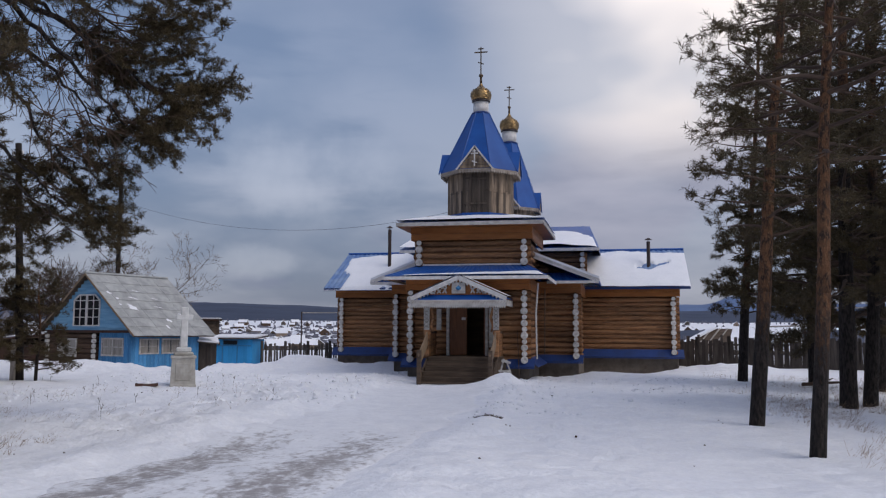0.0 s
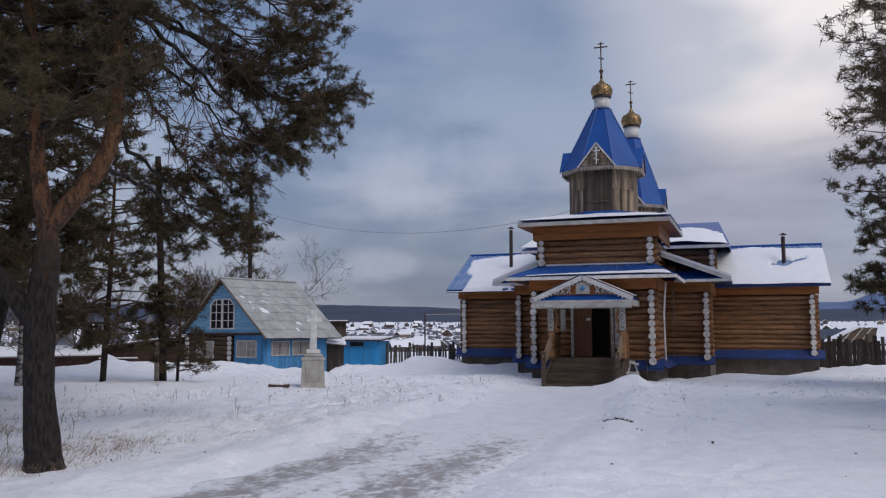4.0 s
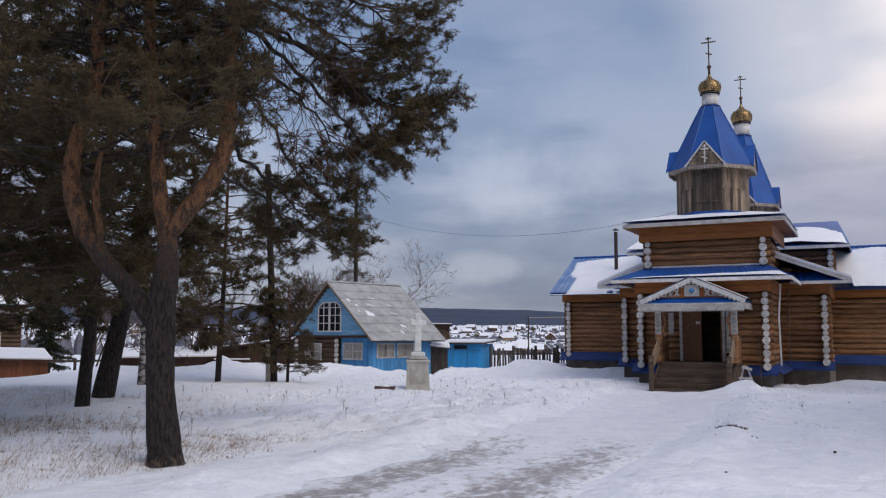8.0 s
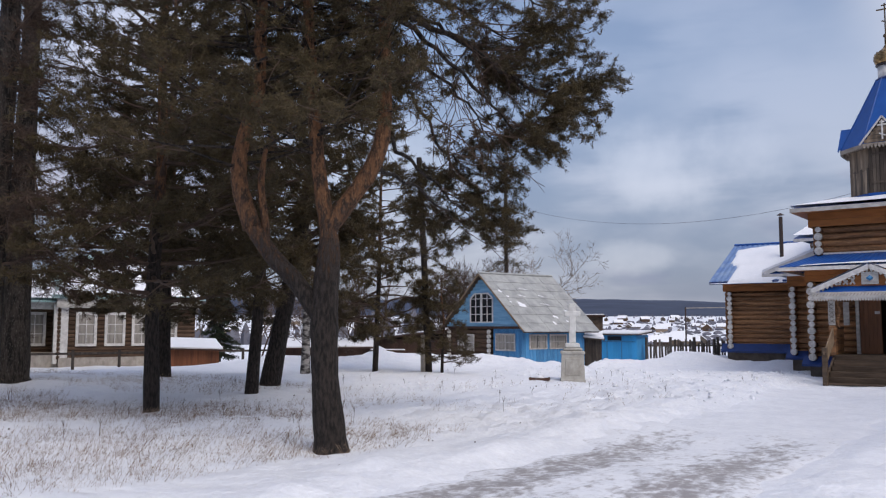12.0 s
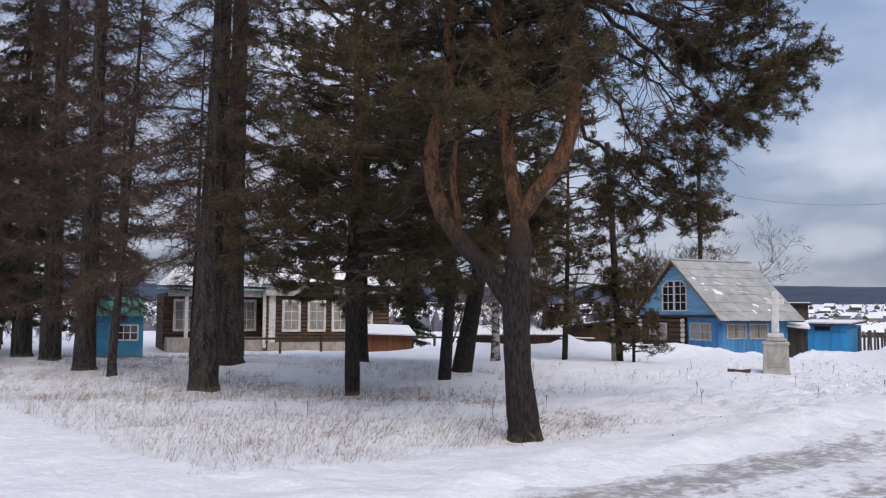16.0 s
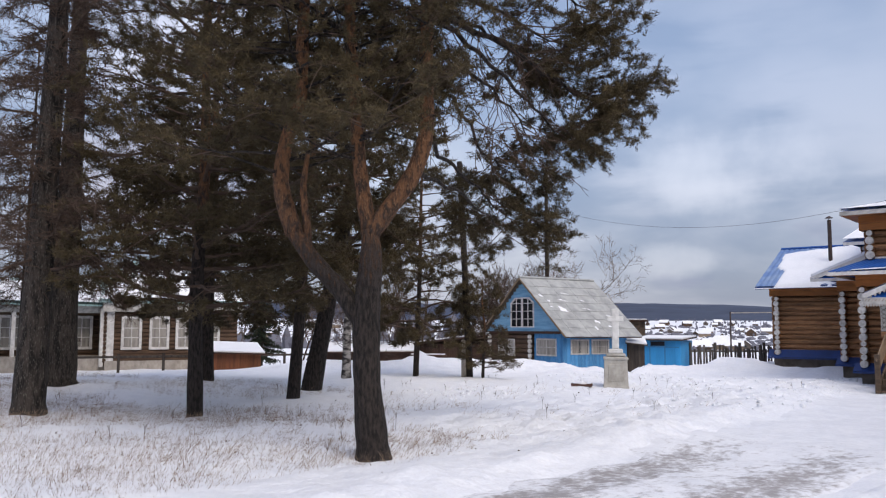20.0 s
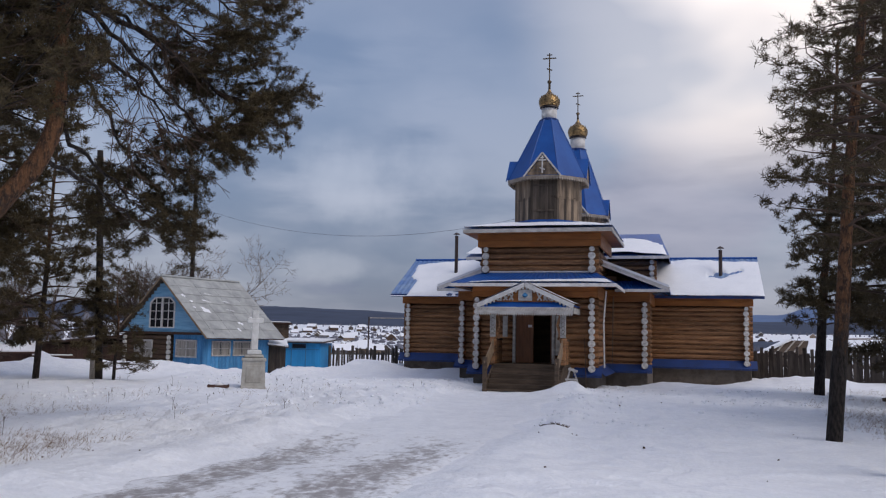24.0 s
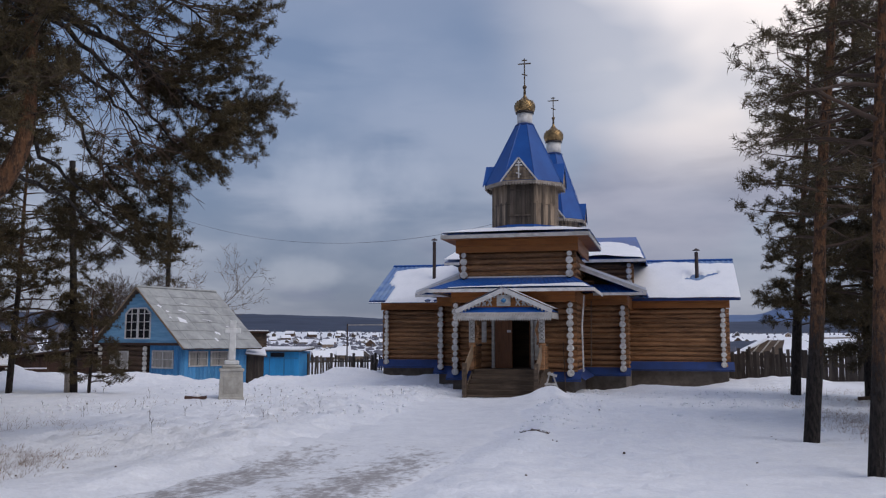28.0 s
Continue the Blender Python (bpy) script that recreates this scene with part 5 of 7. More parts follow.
def window(parent, x0, x1, z0, z1, y, cols=2, rows=1, trim=WHITE, pane_mat=None, deep=0.03, width=0.07, name="window"):
    """A window in the local wall plane y: frame, pane and bars."""
    w = part(name, Geo().box(x0 - width, x1 + width, y - deep, y + 0.02, z0 - width, z0), trim, parent, "painted wooden window frame")
    part("window_head", Geo().box(x0 - width, x1 + width, y - deep, y + 0.02, z1, z1 + width), trim, w)
    for a in (x0 - width, x1):
        part("window_jamb", Geo().box(a, a + width, y - deep + 0.002, y + 0.02, z0, z1), trim, w)
    for i in range(1, cols):
        x = x0 + (x1 - x0) * i / cols
        part("window_bar", Geo().box(x - 0.02, x + 0.02, y - deep * 0.6, y + 0.015, z0, z1), trim, w)
    for i in range(1, rows):
        z = z0 + (z1 - z0) * i / rows
        part("window_bar", Geo().box(x0, x1, y - deep * 0.5, y + 0.012, z - 0.018, z + 0.018), trim, w)
    part("pane", Geo().box(x0, x1, y - 0.004, y + 0.004, z0, z1), GLASS, w)
    if pane_mat:
        for a, b in ((x0 + 0.02, (x0 + x1) / 2 - 0.03), ((x0 + x1) / 2 + 0.03, x1 - 0.02)):
            part("curtain", Geo().box(a, b, y - 0.012, y - 0.007, z0, z1), pane_mat, w)
    return w


def board_wall(parent, x0, x1, z0, z1, y, mat, n, horizontal=False, top=None, name="board"):
    """Boards side by side on the local plane y; top(u) cuts them along a slope."""
    for i in range(n):
        if horizontal:
            a, b = z0 + (z1 - z0) * i / n, z0 + (z1 - z0) * (i + 1) / n
            l, r = (x0, x1) if top is None else top((a + b) / 2)
            part(name, Geo().box(l, r, y - 0.02, y, a, b - 0.008), mat, parent)
        else:
            a, b = x0 + (x1 - x0) * i / n, x0 + (x1 - x0) * (i + 1) / n
            part(name, Geo().box(a, b - 0.008, y - 0.02, y, z0, z1 if top is None else top((a + b) / 2)), mat, parent)


def blue_house():
    along = (HOUSE_B - HOUSE_A); along.z = 0
    deep = along.length
    turn = math.degrees(math.atan2(along.y, along.x)) - 90
    half = 2.95
    base = HOUSE_A.copy(); base.z = 0
    h = thing("summer_house", "small blue summer house with a steep grey slate roof", "house", tuple(base), turn)
    # local: x across the gable (right positive), y along the ridge, ridge at x = 0
    ez, az = 1.50, 4.02
    wall = part("wall", Geo().box(-half + 0.35, half - 0.35, 0.3, deep - 0.2, -1.0, ez + 0.05), OLDLOG, h, "dark log and blue board lower storey")
    for i in range(11):
        z = -0.85 + i * 0.215
        part("log", OLD_LOG_MESH, None, wall, m=place(-half + 0.3, 0.27, z, 3.3, 0.115, 0.115))
    for x in (-half + 0.55, 0.62):
        for i in range(11):
            part("log_end", END_MESH, None, wall, m=place(x, 0.05, -0.85 + i * 0.215, 0.085 + 0.02 * (i % 2), 1, 0.1))
    board_wall(wall, 0.75, half - 0.3, -1.0, ez, 0.25, SKYBLUE, 14)
    # right-hand side wall, boarded blue, faces local +x
    side = part("side_wall", Geo().box(half - 0.36, half - 0.30, 0.25, deep - 0.2, -1.0, ez), SKYBLUE, h)
    for i in range(18):
        y = 0.25 + (deep - 0.45) * i / 18
        part("board", Geo().box(half - 0.30, half - 0.28, y, y + (deep - 0.45) / 18 - 0.008, -1.0, ez - 0.02), SKYBLUE, side)
    for y in (0.75, 2.0):
        x = half - 0.28
        w = part("window", Geo().box(x, x + 0.04, y - 0.07, y + 1.02, 0.53, 0.59), OLD_WHITE, h, "worn white window frame")
        part("window_head", Geo().box(x, x + 0.04, y - 0.07, y + 1.02, 1.14, 1.20), OLD_WHITE, w)
        for a in (y - 0.07, y + 0.95):
            part("window_jamb", Geo().box(x, x + 0.038, a, a + 0.07, 0.59, 1.14), OLD_WHITE, w)
        part("mullion", Geo().box(x + 0.019, x + 0.035, y + 0.46, y + 0.48, 0.59, 1.14), OLD_WHITE, w)
        part("window_bar", Geo().box(x + 0.019, x + 0.03, y, y + 0.95, 0.86, 0.875), OLD_WHITE, w)
        part("pane", Geo().box(x, x + 0.012, y, y + 0.95, 0.59, 1.14), GLASS, w)
        for a in (y, y + 0.5):
            part("curtain", Geo().box(x + 0.013, x + 0.018, a + 0.02, a + 0.42, 0.59, 1.14), CURTAIN, w)
    window(h, -1.70, -0.60, 0.46, 1.12, 0.12, 3, 2, OLD_WHITE, CURTAIN)
    window(h, 1.0, 2.2, 0.52, 1.16, 0.21, 2, 2, OLD_WHITE, CURTAIN)
    # gable
    slope = (az - ez) / half
    gab = Geo()
    gab.v += [(-half + 0.2, 0.18, ez), (half - 0.2, 0.18, ez), (0, 0.18, az - 0.2), (-half + 0.2, 0.26, ez), (half - 0.2, 0.26, ez), (0, 0.26, az - 0.2)]
    gab.f += [(0, 1, 2), (5, 4, 3), (0, 3, 4, 1), (1, 4, 5, 2), (2, 5, 3, 0)]
    gable = part("gable", gab, GABLEBLUE, h, "faded blue boarded gable")
    board_wall(gable, 0, 0, ez, az - 0.3, 0.175, GABLEBLUE, 14, True, lambda z: (-(az - 0.10 - z) / slope + 0.04, (az - 0.15 - z) / slope - 0.1))
    part("gable_belt", Geo().box(-half + 0.1, half - 0.1, 0.10, 0.2, ez - 0.06, ez + 0.05), BROWN, h)
    # arched gable window
    w = part("gable_window", Geo().box(-0.84, 0.84, 0.105, 0.148, 1.72, 1.77), WHITE, h, "white arched lattice window")
    for x0 in (-0.84, 0.79):
        part("window_jamb", Geo().box(x0, x0 + 0.05, 0.10, 0.15, 1.77, 2.86), WHITE, w)
    for q in (-1, 1):
        part("window_arch", Geo().bar((q * 0.82, 0.125, 2.84), (q * 0.50, 0.125, 3.08), 0.06, 0.05), WHITE, w)
    part("window_head", Geo().box(-0.52, 0.52, 0.103, 0.149, 3.05, 3.11), WHITE, w)
    part("mullion", Geo().box(-0.05, 0.05, 0.10, 0.15, 1.77, 3.05), WHITE, w)
    for z in (2.10, 2.46, 2.82):
        part("window_bar", Geo().box(-0.79, 0.79, 0.108, 0.146, z, z + 0.028), WHITE, w)
    for x in (-0.42, 0.42):
        part("window_bar", Geo().box(x - 0.012, x + 0.012, 0.112, 0.144, 1.77, 3.05), WHITE, w)
    pane = Geo()
    pane.v += [(-0.80, 0.152, 1.74), (0.80, 0.152, 1.74), (0.80, 0.152, 2.84), (0.50, 0.152, 3.06), (-0.50, 0.152, 3.06), (-0.80, 0.152, 2.84)]
    pane.f += [(0, 1, 2, 3, 4, 5)]
    part("pane", pane, DARK_GLASS, w)
    # slate roof, course on course
    for s in (-1, 1):
        rows, cols = 7, 9
        L = math.hypot(half, az - ez) + (0.25 if s > 0 else 0.05)
        nx, nz = s * half / math.hypot(half, az - ez), -(az - ez) / math.hypot(half, az - ez)
        slopepart = part("roof_slope", Geo().slab(([(0, 0.0, az - 0.03), (0, deep + 0.3, az - 0.03), (nx * L, deep + 0.3, az - 0.03 + nz * L), (nx * L, 0.0, az - 0.03 + nz * L)])[::(1 if s < 0 else -1)], 0.05), STEP, h)
        for i in range(rows):
            for k in range(cols):
                a, b = L * i / rows, L * (i + 1) / rows + 0.06
                y0 = -0.03 + (deep + 0.35) * k / cols
                y1 = -0.03 + (deep + 0.35) * (k + 1) / cols + 0.03
                lift = 0.012 + 0.012 * (k % 2)
                px, pz = -nz * s, abs(nx)
                q = [(nx * a, y0, az + nz * a + lift * 0.5), (nx * a, y1, az + nz * a + lift * 0.5), (nx * b, y1, az + nz * b + lift + 0.014), (nx * b, y0, az + nz * b + lift + 0.014)]
                part("slate", Geo().slab(q[::(1 if s < 0 else -1)], 0.012), SLATE, slopepart)
        part("barge_board", Geo().bar((0, -0.05, az - 0.03), (nx * L, -0.05, az - 0.03 + nz * L), 0.07, 0.03), VERGE, h)
        if s > 0:
            rnd = random.Random(11)
            for u, v, w_, l_ in ((0.56, 0.24, 0.20, 0.26), (0.76, 0.58, 0.13, 0.17), (0.88, 0.50, 0.11, 0.10), (0.85, 0.72, 0.07, 0.14), (0.40, 0.34, 0.05, 0.26), (0.42, 0.14, 0.07, 0.09), (0.52, 0.12, 0.07, 0.08), (0.33, 0.09, 0.12, 0.10), (0.40, 0.62, 0.025, 0.22), (0.55, 0.60, 0.022, 0.30), (0.28, 0.45, 0.02, 0.30), (0.66, 0.82, 0.03, 0.16)):
                c = Geo()
                a, y = L * u, deep * v
                ring = []
                for k in range(15):
                    t = 2 * math.pi * k / 15
                    rr = rnd.uniform(0.45, 1.25)
                    da, dy = w_ * rr * math.cos(t) + 0.25 * l_ * rr * math.sin(t), l_ * rr * math.sin(t)
                    ring.append((nx * (a + da), y + dy, az + nz * (a + da) + 0.04))
                c.v += ring + [(nx * a, y, az + nz * a + 0.055)]
                c.f += [(k, (k + 1) % 15, 15) for k in range(15)]
                part("snow_patch", c, ROOF_SNOW, h, "thin patch of snow", True)
    part("ridge_cap", Geo().tube([(0, -0.05, az + 0.04), (0, deep + 0.3, az + 0.04)], 0.06, 6), SLATE, h)


blue_house()


def local_frame(p, q):
    """Base and turn for a thing whose front runs from p to q (left to right)."""
    return math.degrees(math.atan2(q[1] - p[1], q[0] - p[0])), math.hypot(q[0] - p[0], q[1] - p[1])


def blue_shed():
    turn, w = local_frame((-20.71, 40.53), (-18.41, 40.63))
    s = thing("shed", "bright blue boarded shed with a flat snowy roof", "shed", (-20.71, 40.53, 0), turn)
    body = part("body", Geo().box(0, w, 0, 1.6, -0.6, 1.12), SHEDBLUE, s)
    board_wall(body, 0, w, -0.6, 1.10, -0.005, SHEDBLUE, 9, name="panel")
    for x in (0.7, 1.5):
        part("batten", Geo().box(x - 0.02, x + 0.02, -0.045, -0.026, -0.5, 0.78), SKYBLUE, s)
    part("batten", Geo().box(0.05, w - 0.05, -0.046, -0.027, 0.76, 0.80), SKYBLUE, s)
    window(s, 0.75, 1.5, 0.84, 1.05, -0.03, 1, 1, SKYBLUE, None, 0.02, 0.04)
    part("roof", Geo().slab([(-0.2, -0.25, 1.17), (w + 0.2, -0.25, 1.17), (w + 0.2, 1.8, 1.3), (-0.2, 1.8, 1.3)], 0.06), FENCE, s, "flat board roof")
    part("roof_snow", Geo().slab([(-0.16, -0.2, 1.23), (w + 0.16, -0.2, 1.23), (w + 0.16, 1.75, 1.37), (-0.16, 1.75, 1.37)], 0.06), ROOF_SNOW, s, "thin layer of snow")


blue_shed()


def lean_to():
    """The boarded lean-to between the summer house and the shed, with a small brick outhouse behind."""
    o = thing("lean_to", "dark board lean-to with a snow-covered sloping roof", "shed", (-19.45, 36.2, 0), 27)
    wall = part("wall", Geo().box(0.0, 1.15, 0.0, 1.2, -0.8, 1.05), BROWN, o)
    board_wall(wall, 0.0, 1.15, -0.8, 1.05, -0.004, FENCE, 9)
    part("roof", Geo().slab([(-0.2, -0.3, 1.1), (1.3, -0.3, 0.95), (1.2, 1.4, 1.25), (-0.3, 1.4, 1.4)], 0.05), FENCE, o)
    part("roof_snow", Geo().slab([(-0.18, -0.28, 1.20), (1.26, -0.28, 1.03), (1.16, 1.3, 1.33), (-0.28, 1.3, 1.5)], 0.09), ROOF_SNOW, o, "thick snow")
    b = thing("outhouse", "small weathered wooden outhouse with a flat roof and snow", "shed", (-23.6, 44.2, 0), 27)
    body = part("body", Geo().box(0, 1.4, 0, 1.4, -0.8, 2.1), OLDLOG, b)
    board_wall(body, 0, 1.4, 1.2, 2.08, -0.004, STEP, 7)
    part("roof", Geo().box(-0.15, 1.55, -0.25, 1.6, 2.1, 2.2), BROWN, b)
    part("roof_snow", Geo().box(-0.1, 1.5, -0.15, 1.5, 2.2, 2.27, 0.03), ROOF_SNOW, b)


lean_to()


def picket_fence(name, p, q, step, height, zbase, label, mat=FENCE, width=0.11, uneven=0.05, seed=1, rails=(0.3, 0.85), post_every=8):
    turn, w = local_frame(p, q)
    f = thing(name, label, "fence", (p[0], p[1], zbase), turn)
    rnd = random.Random(seed)
    kinds = []
    for k in range(4):
        h = height * (1 + uneven * (k - 1.5))
        g = Geo().box(-width / 2, width / 2, -0.012, 0.012, 0, h)
        kinds.append(g.mesh("picket", mat))
    n = int(w / step)
    for i in range(n):
        lean = Matrix.Rotation(radians(rnd.uniform(-2.5, 2.5)), 4, "Y")
        part("picket", rnd.choice(kinds), None, f, m=Matrix.Translation((i * step, -0.04, rnd.uniform(-0.04, 0.04) - 0.3)) @ lean)
    for z in rails:
        part("rail", Geo().box(-0.1, w, -0.02, 0.03, z * height - 0.35, z * height - 0.26), mat, f)
    for i in range(0, n + 1, post_every):
        part("post", Geo().box(i * step - 0.06, i * step + 0.06, 0.03, 0.13, -0.6, height * 0.95, 0.01), mat, f)
    return f


picket_fence("picket_fence", (-18.1, 41.2), (-13.2, 46.6), 0.165, 1.34, -0.25, "weathered grey picket fence standing in the snow", mat=OLD_FENCE, width=0.10, seed=3)
picket_fence("board_fence", (2.7, 43.6), (15.5, 41.0), 0.135, 1.75, -0.2, "dark close-boarded fence of grey planks", width=0.15, seed=5)
picket_fence("board_fence", (15.6, 41.0), (30, 34), 0.2, 1.75, -0.2, "dark close-boarded fence of grey planks", width=0.215, seed=6)
picket_fence("board_fence", (-13.0, 46.8), (2.0, 48.5), 0.2, 1.7, -0.3, "dark close-boarded fence of grey planks", width=0.19, seed=7)


def goal_pipe():
    """Raised gas pipe on thin posts beyond the fence."""
    g = thing("gas_pipe", "thin yellowed gas pipe on slender posts", "pipe")
    for x, y in ((-19.6, 50.5), (-15.0, 51.8)):
        part("post", Geo().tube([(x, y, -0.8), (x, y, 2.75)], 0.05, 6), PIPE, g)
    part("pipe", Geo().tube([(-19.6, 50.5, 2.68), (-15.0, 51.8, 2.72), (-9.0, 53.4, 2.75)], 0.03, 6), CONC_POST, g)
    h = thing("gas_pipe", "yellowed gas pipe bent over a gateway beyond the fence", "pipe")
    part("pipe", Geo().tube([(8.1, 50.0, 1.9), (9.9, 49.6, 1.95), (9.9, 49.6, 2.9), (17.5, 47.5, 2.9)], 0.045, 6), CONC_POST, h, "yellowish pipe")
    for x, y in ((9.9, 49.6), (17.3, 47.55)):
        part("post", Geo().tube([(x, y, -0.5), (x, y, 2.9)], 0.045, 6), PIPE, h)


goal_pipe()


def farm_house():
    h = thing("farm_house", "low grey wooden house with a broken snow-covered roof", "house", (6.6, 68.0, -1.25), -6)
    body = part("wall", Geo().box(-2.2, 6.5, 0, 6, -1.5, 1.35), FENCE, h)
    board_wall(body, -2.2, 6.5, -1.2, 1.33, -0.004, FENCE, 24)
    window(h, 1.0, 1.9, 0.2, 1.05, -0.03, 2, 1, WHITE)
    window(h, -0.8, 0.1, 0.2, 1.05, -0.03, 2, 1, WHITE)
    part("roof", Geo().slab([(-2.9, -0.5, 1.3), (6.9, -0.5, 1.35), (6.9, 3, 3.1), (0.4, 3, 3.1)], 0.1), STEP, h)
    part("roof_snow", Geo().slab([(1.4, -0.2, 1.55), (6.9, -0.5, 1.48), (6.9, 3, 3.22), (1.9, 2.9, 3.2)], 0.12), ROOF_SNOW, h, "patchy snow")
    part("roof_edge", Geo().bar((-3.0, -0.5, 1.36), (0.5, 2.9, 3.2), 0.16, 0.5), ROOF_SNOW, h)
    for x in (0.0, 0.6, 1.2):
        part("rafter", Geo().bar((x - 1.0, -0.4, 1.5), (x + 0.3, 2.8, 3.1), 0.1, 0.06), CONC_POST, h)


farm_house()


def log_house():
    p, q = (-41.05, 17.1), (-37.65, 28.0)
    turn, w = local_frame(p, q)
    h = thing("log_house", "dark log house with white windows and a snowy green roof", "house", (*p, 0.12), turn)
    # local x runs along the front, the wing with the porch first
    m = 4.9
    wall = part("wall", Geo().box(m, w, 0.05, 7, -0.6, 2.55), OLDLOG, h, "dark log wall")
    for i in range(13):
        part("log", OLD_LOG_MESH, None, wall, m=place(m - 0.1, 0.02, -0.1 + i * 0.205, w - m + 0.2, 0.11, 0.11))
    back = part("wall", Geo().box(0.0, m, 1.6, 7, -0.6, 2.4), OLDLOG, h)
    for i in range(12):
        part("log", OLD_LOG_MESH, None, back, m=place(-0.1, 1.57, -0.1 + i * 0.205, m + 0.1, 0.11, 0.11))
    part("plinth", Geo().box(m, w, -0.15, 0.1, -1.0, -0.12), CONC_POST, h, "pale rendered plinth")
    for i, x in enumerate((5.75, 7.1, 8.4, 9.7)):
        window(h, x, x + 0.72, 0.55, 1.95, -0.12, 2, 3, WHITE, CURTAIN, 0.05, 0.13)
    for x in (0.5, 2.3):
        window(h, x, x + 0.75, 0.55, 1.95, 1.42, 2, 3, WHITE, CURTAIN, 0.05, 0.13)
    window(h, m - 0.75 - 0.45, m - 0.45, 0.55, 1.95, 1.42, 2, 3, WHITE, CURTAIN, 0.05, 0.13)
    for x in (0.9, 2.0, 4.75, 5.0):
        part("porch_post", Geo().box(x - 0.09, x + 0.09, -0.05 if x > 3 else 0.3, 0.13 if x > 3 else 0.48, -0.4, 2.45, 0.01), WHITE, h, "white-painted post")
    part("corner_board", Geo().box(m + 0.05, m + 0.38, -0.14, -0.10, -0.4, 2.5), WHITE, h)
    part("porch_floor", Geo().box(0.0, m, 0.2, 1.6, -1.0, 0.12), CONC_POST, h)
    part("porch_beam", Geo().box(0, m, 0.25, 0.5, 2.2, 2.62), OLD_WHITE, h)
    part("cornice", Geo().box(m - 0.2, w + 0.3, -0.35, -0.2, 2.28, 2.8), OLD_WHITE, h, "pale boarded cornice")
    part("roof_slope", Geo().slab([(m - 0.4, -0.5, 2.78), (w + 0.5, -0.5, 2.78), (w - 2.2, 3.4, 5.25), (m + 2.0, 3.4, 5.25)], 0.08), PALEROOF, h, "pale green metal roof")
    part("roof_hip", Geo().slab([(m - 0.4, 7.4, 2.78), (m - 0.4, -0.5, 2.78), (m + 2.0, 3.4, 5.25)], 0.08), PALEROOF, h)
    part("roof_back", Geo().slab([(w + 0.5, 7.4, 2.78), (m - 0.4, 7.4, 2.78), (m + 2.0, 3.4, 5.25), (w - 2.2, 3.4, 5.25)], 0.08), PALEROOF, h)
    snow_on("roof_snow", (m - 0.4, -0.5, 2.78), (w + 0.5, -0.5, 2.78), (w - 2.2, 3.4, 5.25), (m + 2.0, 3.4, 5.25), lambda u, v: min(0.80 + 0.5 * noise.noise((u * 4, v * 2, 8)) - v, 1), h, 0.16, 40, 12)
    part("roof_slope", Geo().slab([(-0.6, -0.1, 2.60), (m, -0.1, 2.60), (m, 3.6, 4.0), (1.0, 3.6, 4.0)], 0.08), PALEROOF, h)
    snow_on("roof_snow", (-0.6, -0.1, 2.60), (m, -0.1, 2.60), (m, 3.6, 4.0), (1.0, 3.6, 4.0), lambda u, v: min(0.95 + 0.2 * noise.noise((u * 4, v, 9)) - v, 1), h, 0.14, 30, 10)
    f = thing("rail_fence", "low dark rail fence before the log house", "fence", (-36.6, 18.6, -0.1), 74)
    for i in range(7):
        part("post", Geo().box(i * 2.0 - 0.05, i * 2.0 + 0.05, -0.05, 0.05, -0.5, 0.55 + 0.4 * (i == 0)), FENCE, f)
    part("rail", Geo().box(-0.2, 12.2, -0.03, 0.03, 0.36, 0.46), FENCE, f)


log_house()


def teal_booth():
    turn, w = local_frame((-34.6, 11.55), (-34.1, 13.2))
    b = thing("booth", "small teal booth with a rounded green roof and white window", "hut", (-34.6, 11.55, 0), turn)
    body = part("body", Geo().box(0, w, 0, 2.0, -0.3, 1.45, 0.02), TEAL, b)
    board_wall(body, 0.02, w - 0.02, -0.28, 1.43, -0.003, TEAL, 8)
    g, rows = Geo(), []
    for j in range(7):
        t = j / 6
        y, z = -0.3 + 1.4 * t, 1.38 + 0.75 * math.sin(t * math.pi / 2)
        rows.append([(-0.18 + 0.35 * t, y, z), (w + 0.18 - 0.35 * t, y, z)])
    for j in range(1, 7):
        t = 1 - j / 6
        rows.append([(-0.18 + 0.35 * t, 2.5 - 1.4 * t, 1.38 + 0.75 * math.sin(t * math.pi / 2)), (w + 0.18 - 0.35 * t, 2.5 - 1.4 * t, 1.38 + 0.75 * math.sin(t * math.pi / 2))])
    g.grid(rows)
    for s in (0, 1):
        n = len(g.v)
        g.v += [r[s] for r in rows]
        g.f.append(tuple(range(n, n + len(rows))) if s else tuple(range(n + len(rows) - 1, n - 1, -1)))
    part("roof", g, GREENROOF, b, "green metal roof")
    window(b, w * 0.42, w * 0.86, 0.45, 0.98, -0.03, 3, 2, WHITE, None, 0.03, 0.06)


teal_booth()


def plank_shed(name, label, p, q, z0, z1, z2, mat, n=16, deep=2.5, snow=True, rise=0.4):
    turn, w = local_frame(p, q)
    s = thing(name, label, "shed", (*p, 0), turn)
    body = part("body", Geo().box(0, w, 0, deep, z0, z1), mat, s)
    board_wall(body, 0, w, z0, z1, -0.003, mat, n)
    part("roof", Geo().slab([(-0.2, -0.3, z1 + 0.03), (w + 0.2, -0.3, z2 + 0.03), (w + 0.2, deep + 0.2, z2 + rise), (-0.2, deep + 0.2, z1 + rise)], 0.06), BROWN, s)
    if snow:
        part("roof_snow", Geo().slab([(-0.15, -0.2, z1 + 0.10), (w + 0.15, -0.2, z2 + 0.10), (w + 0.15, deep + 0.1, z2 + 0.5), (-0.15, deep + 0.1, z1 + 0.5)], 0.07), ROOF_SNOW, s, "snow on the roof")


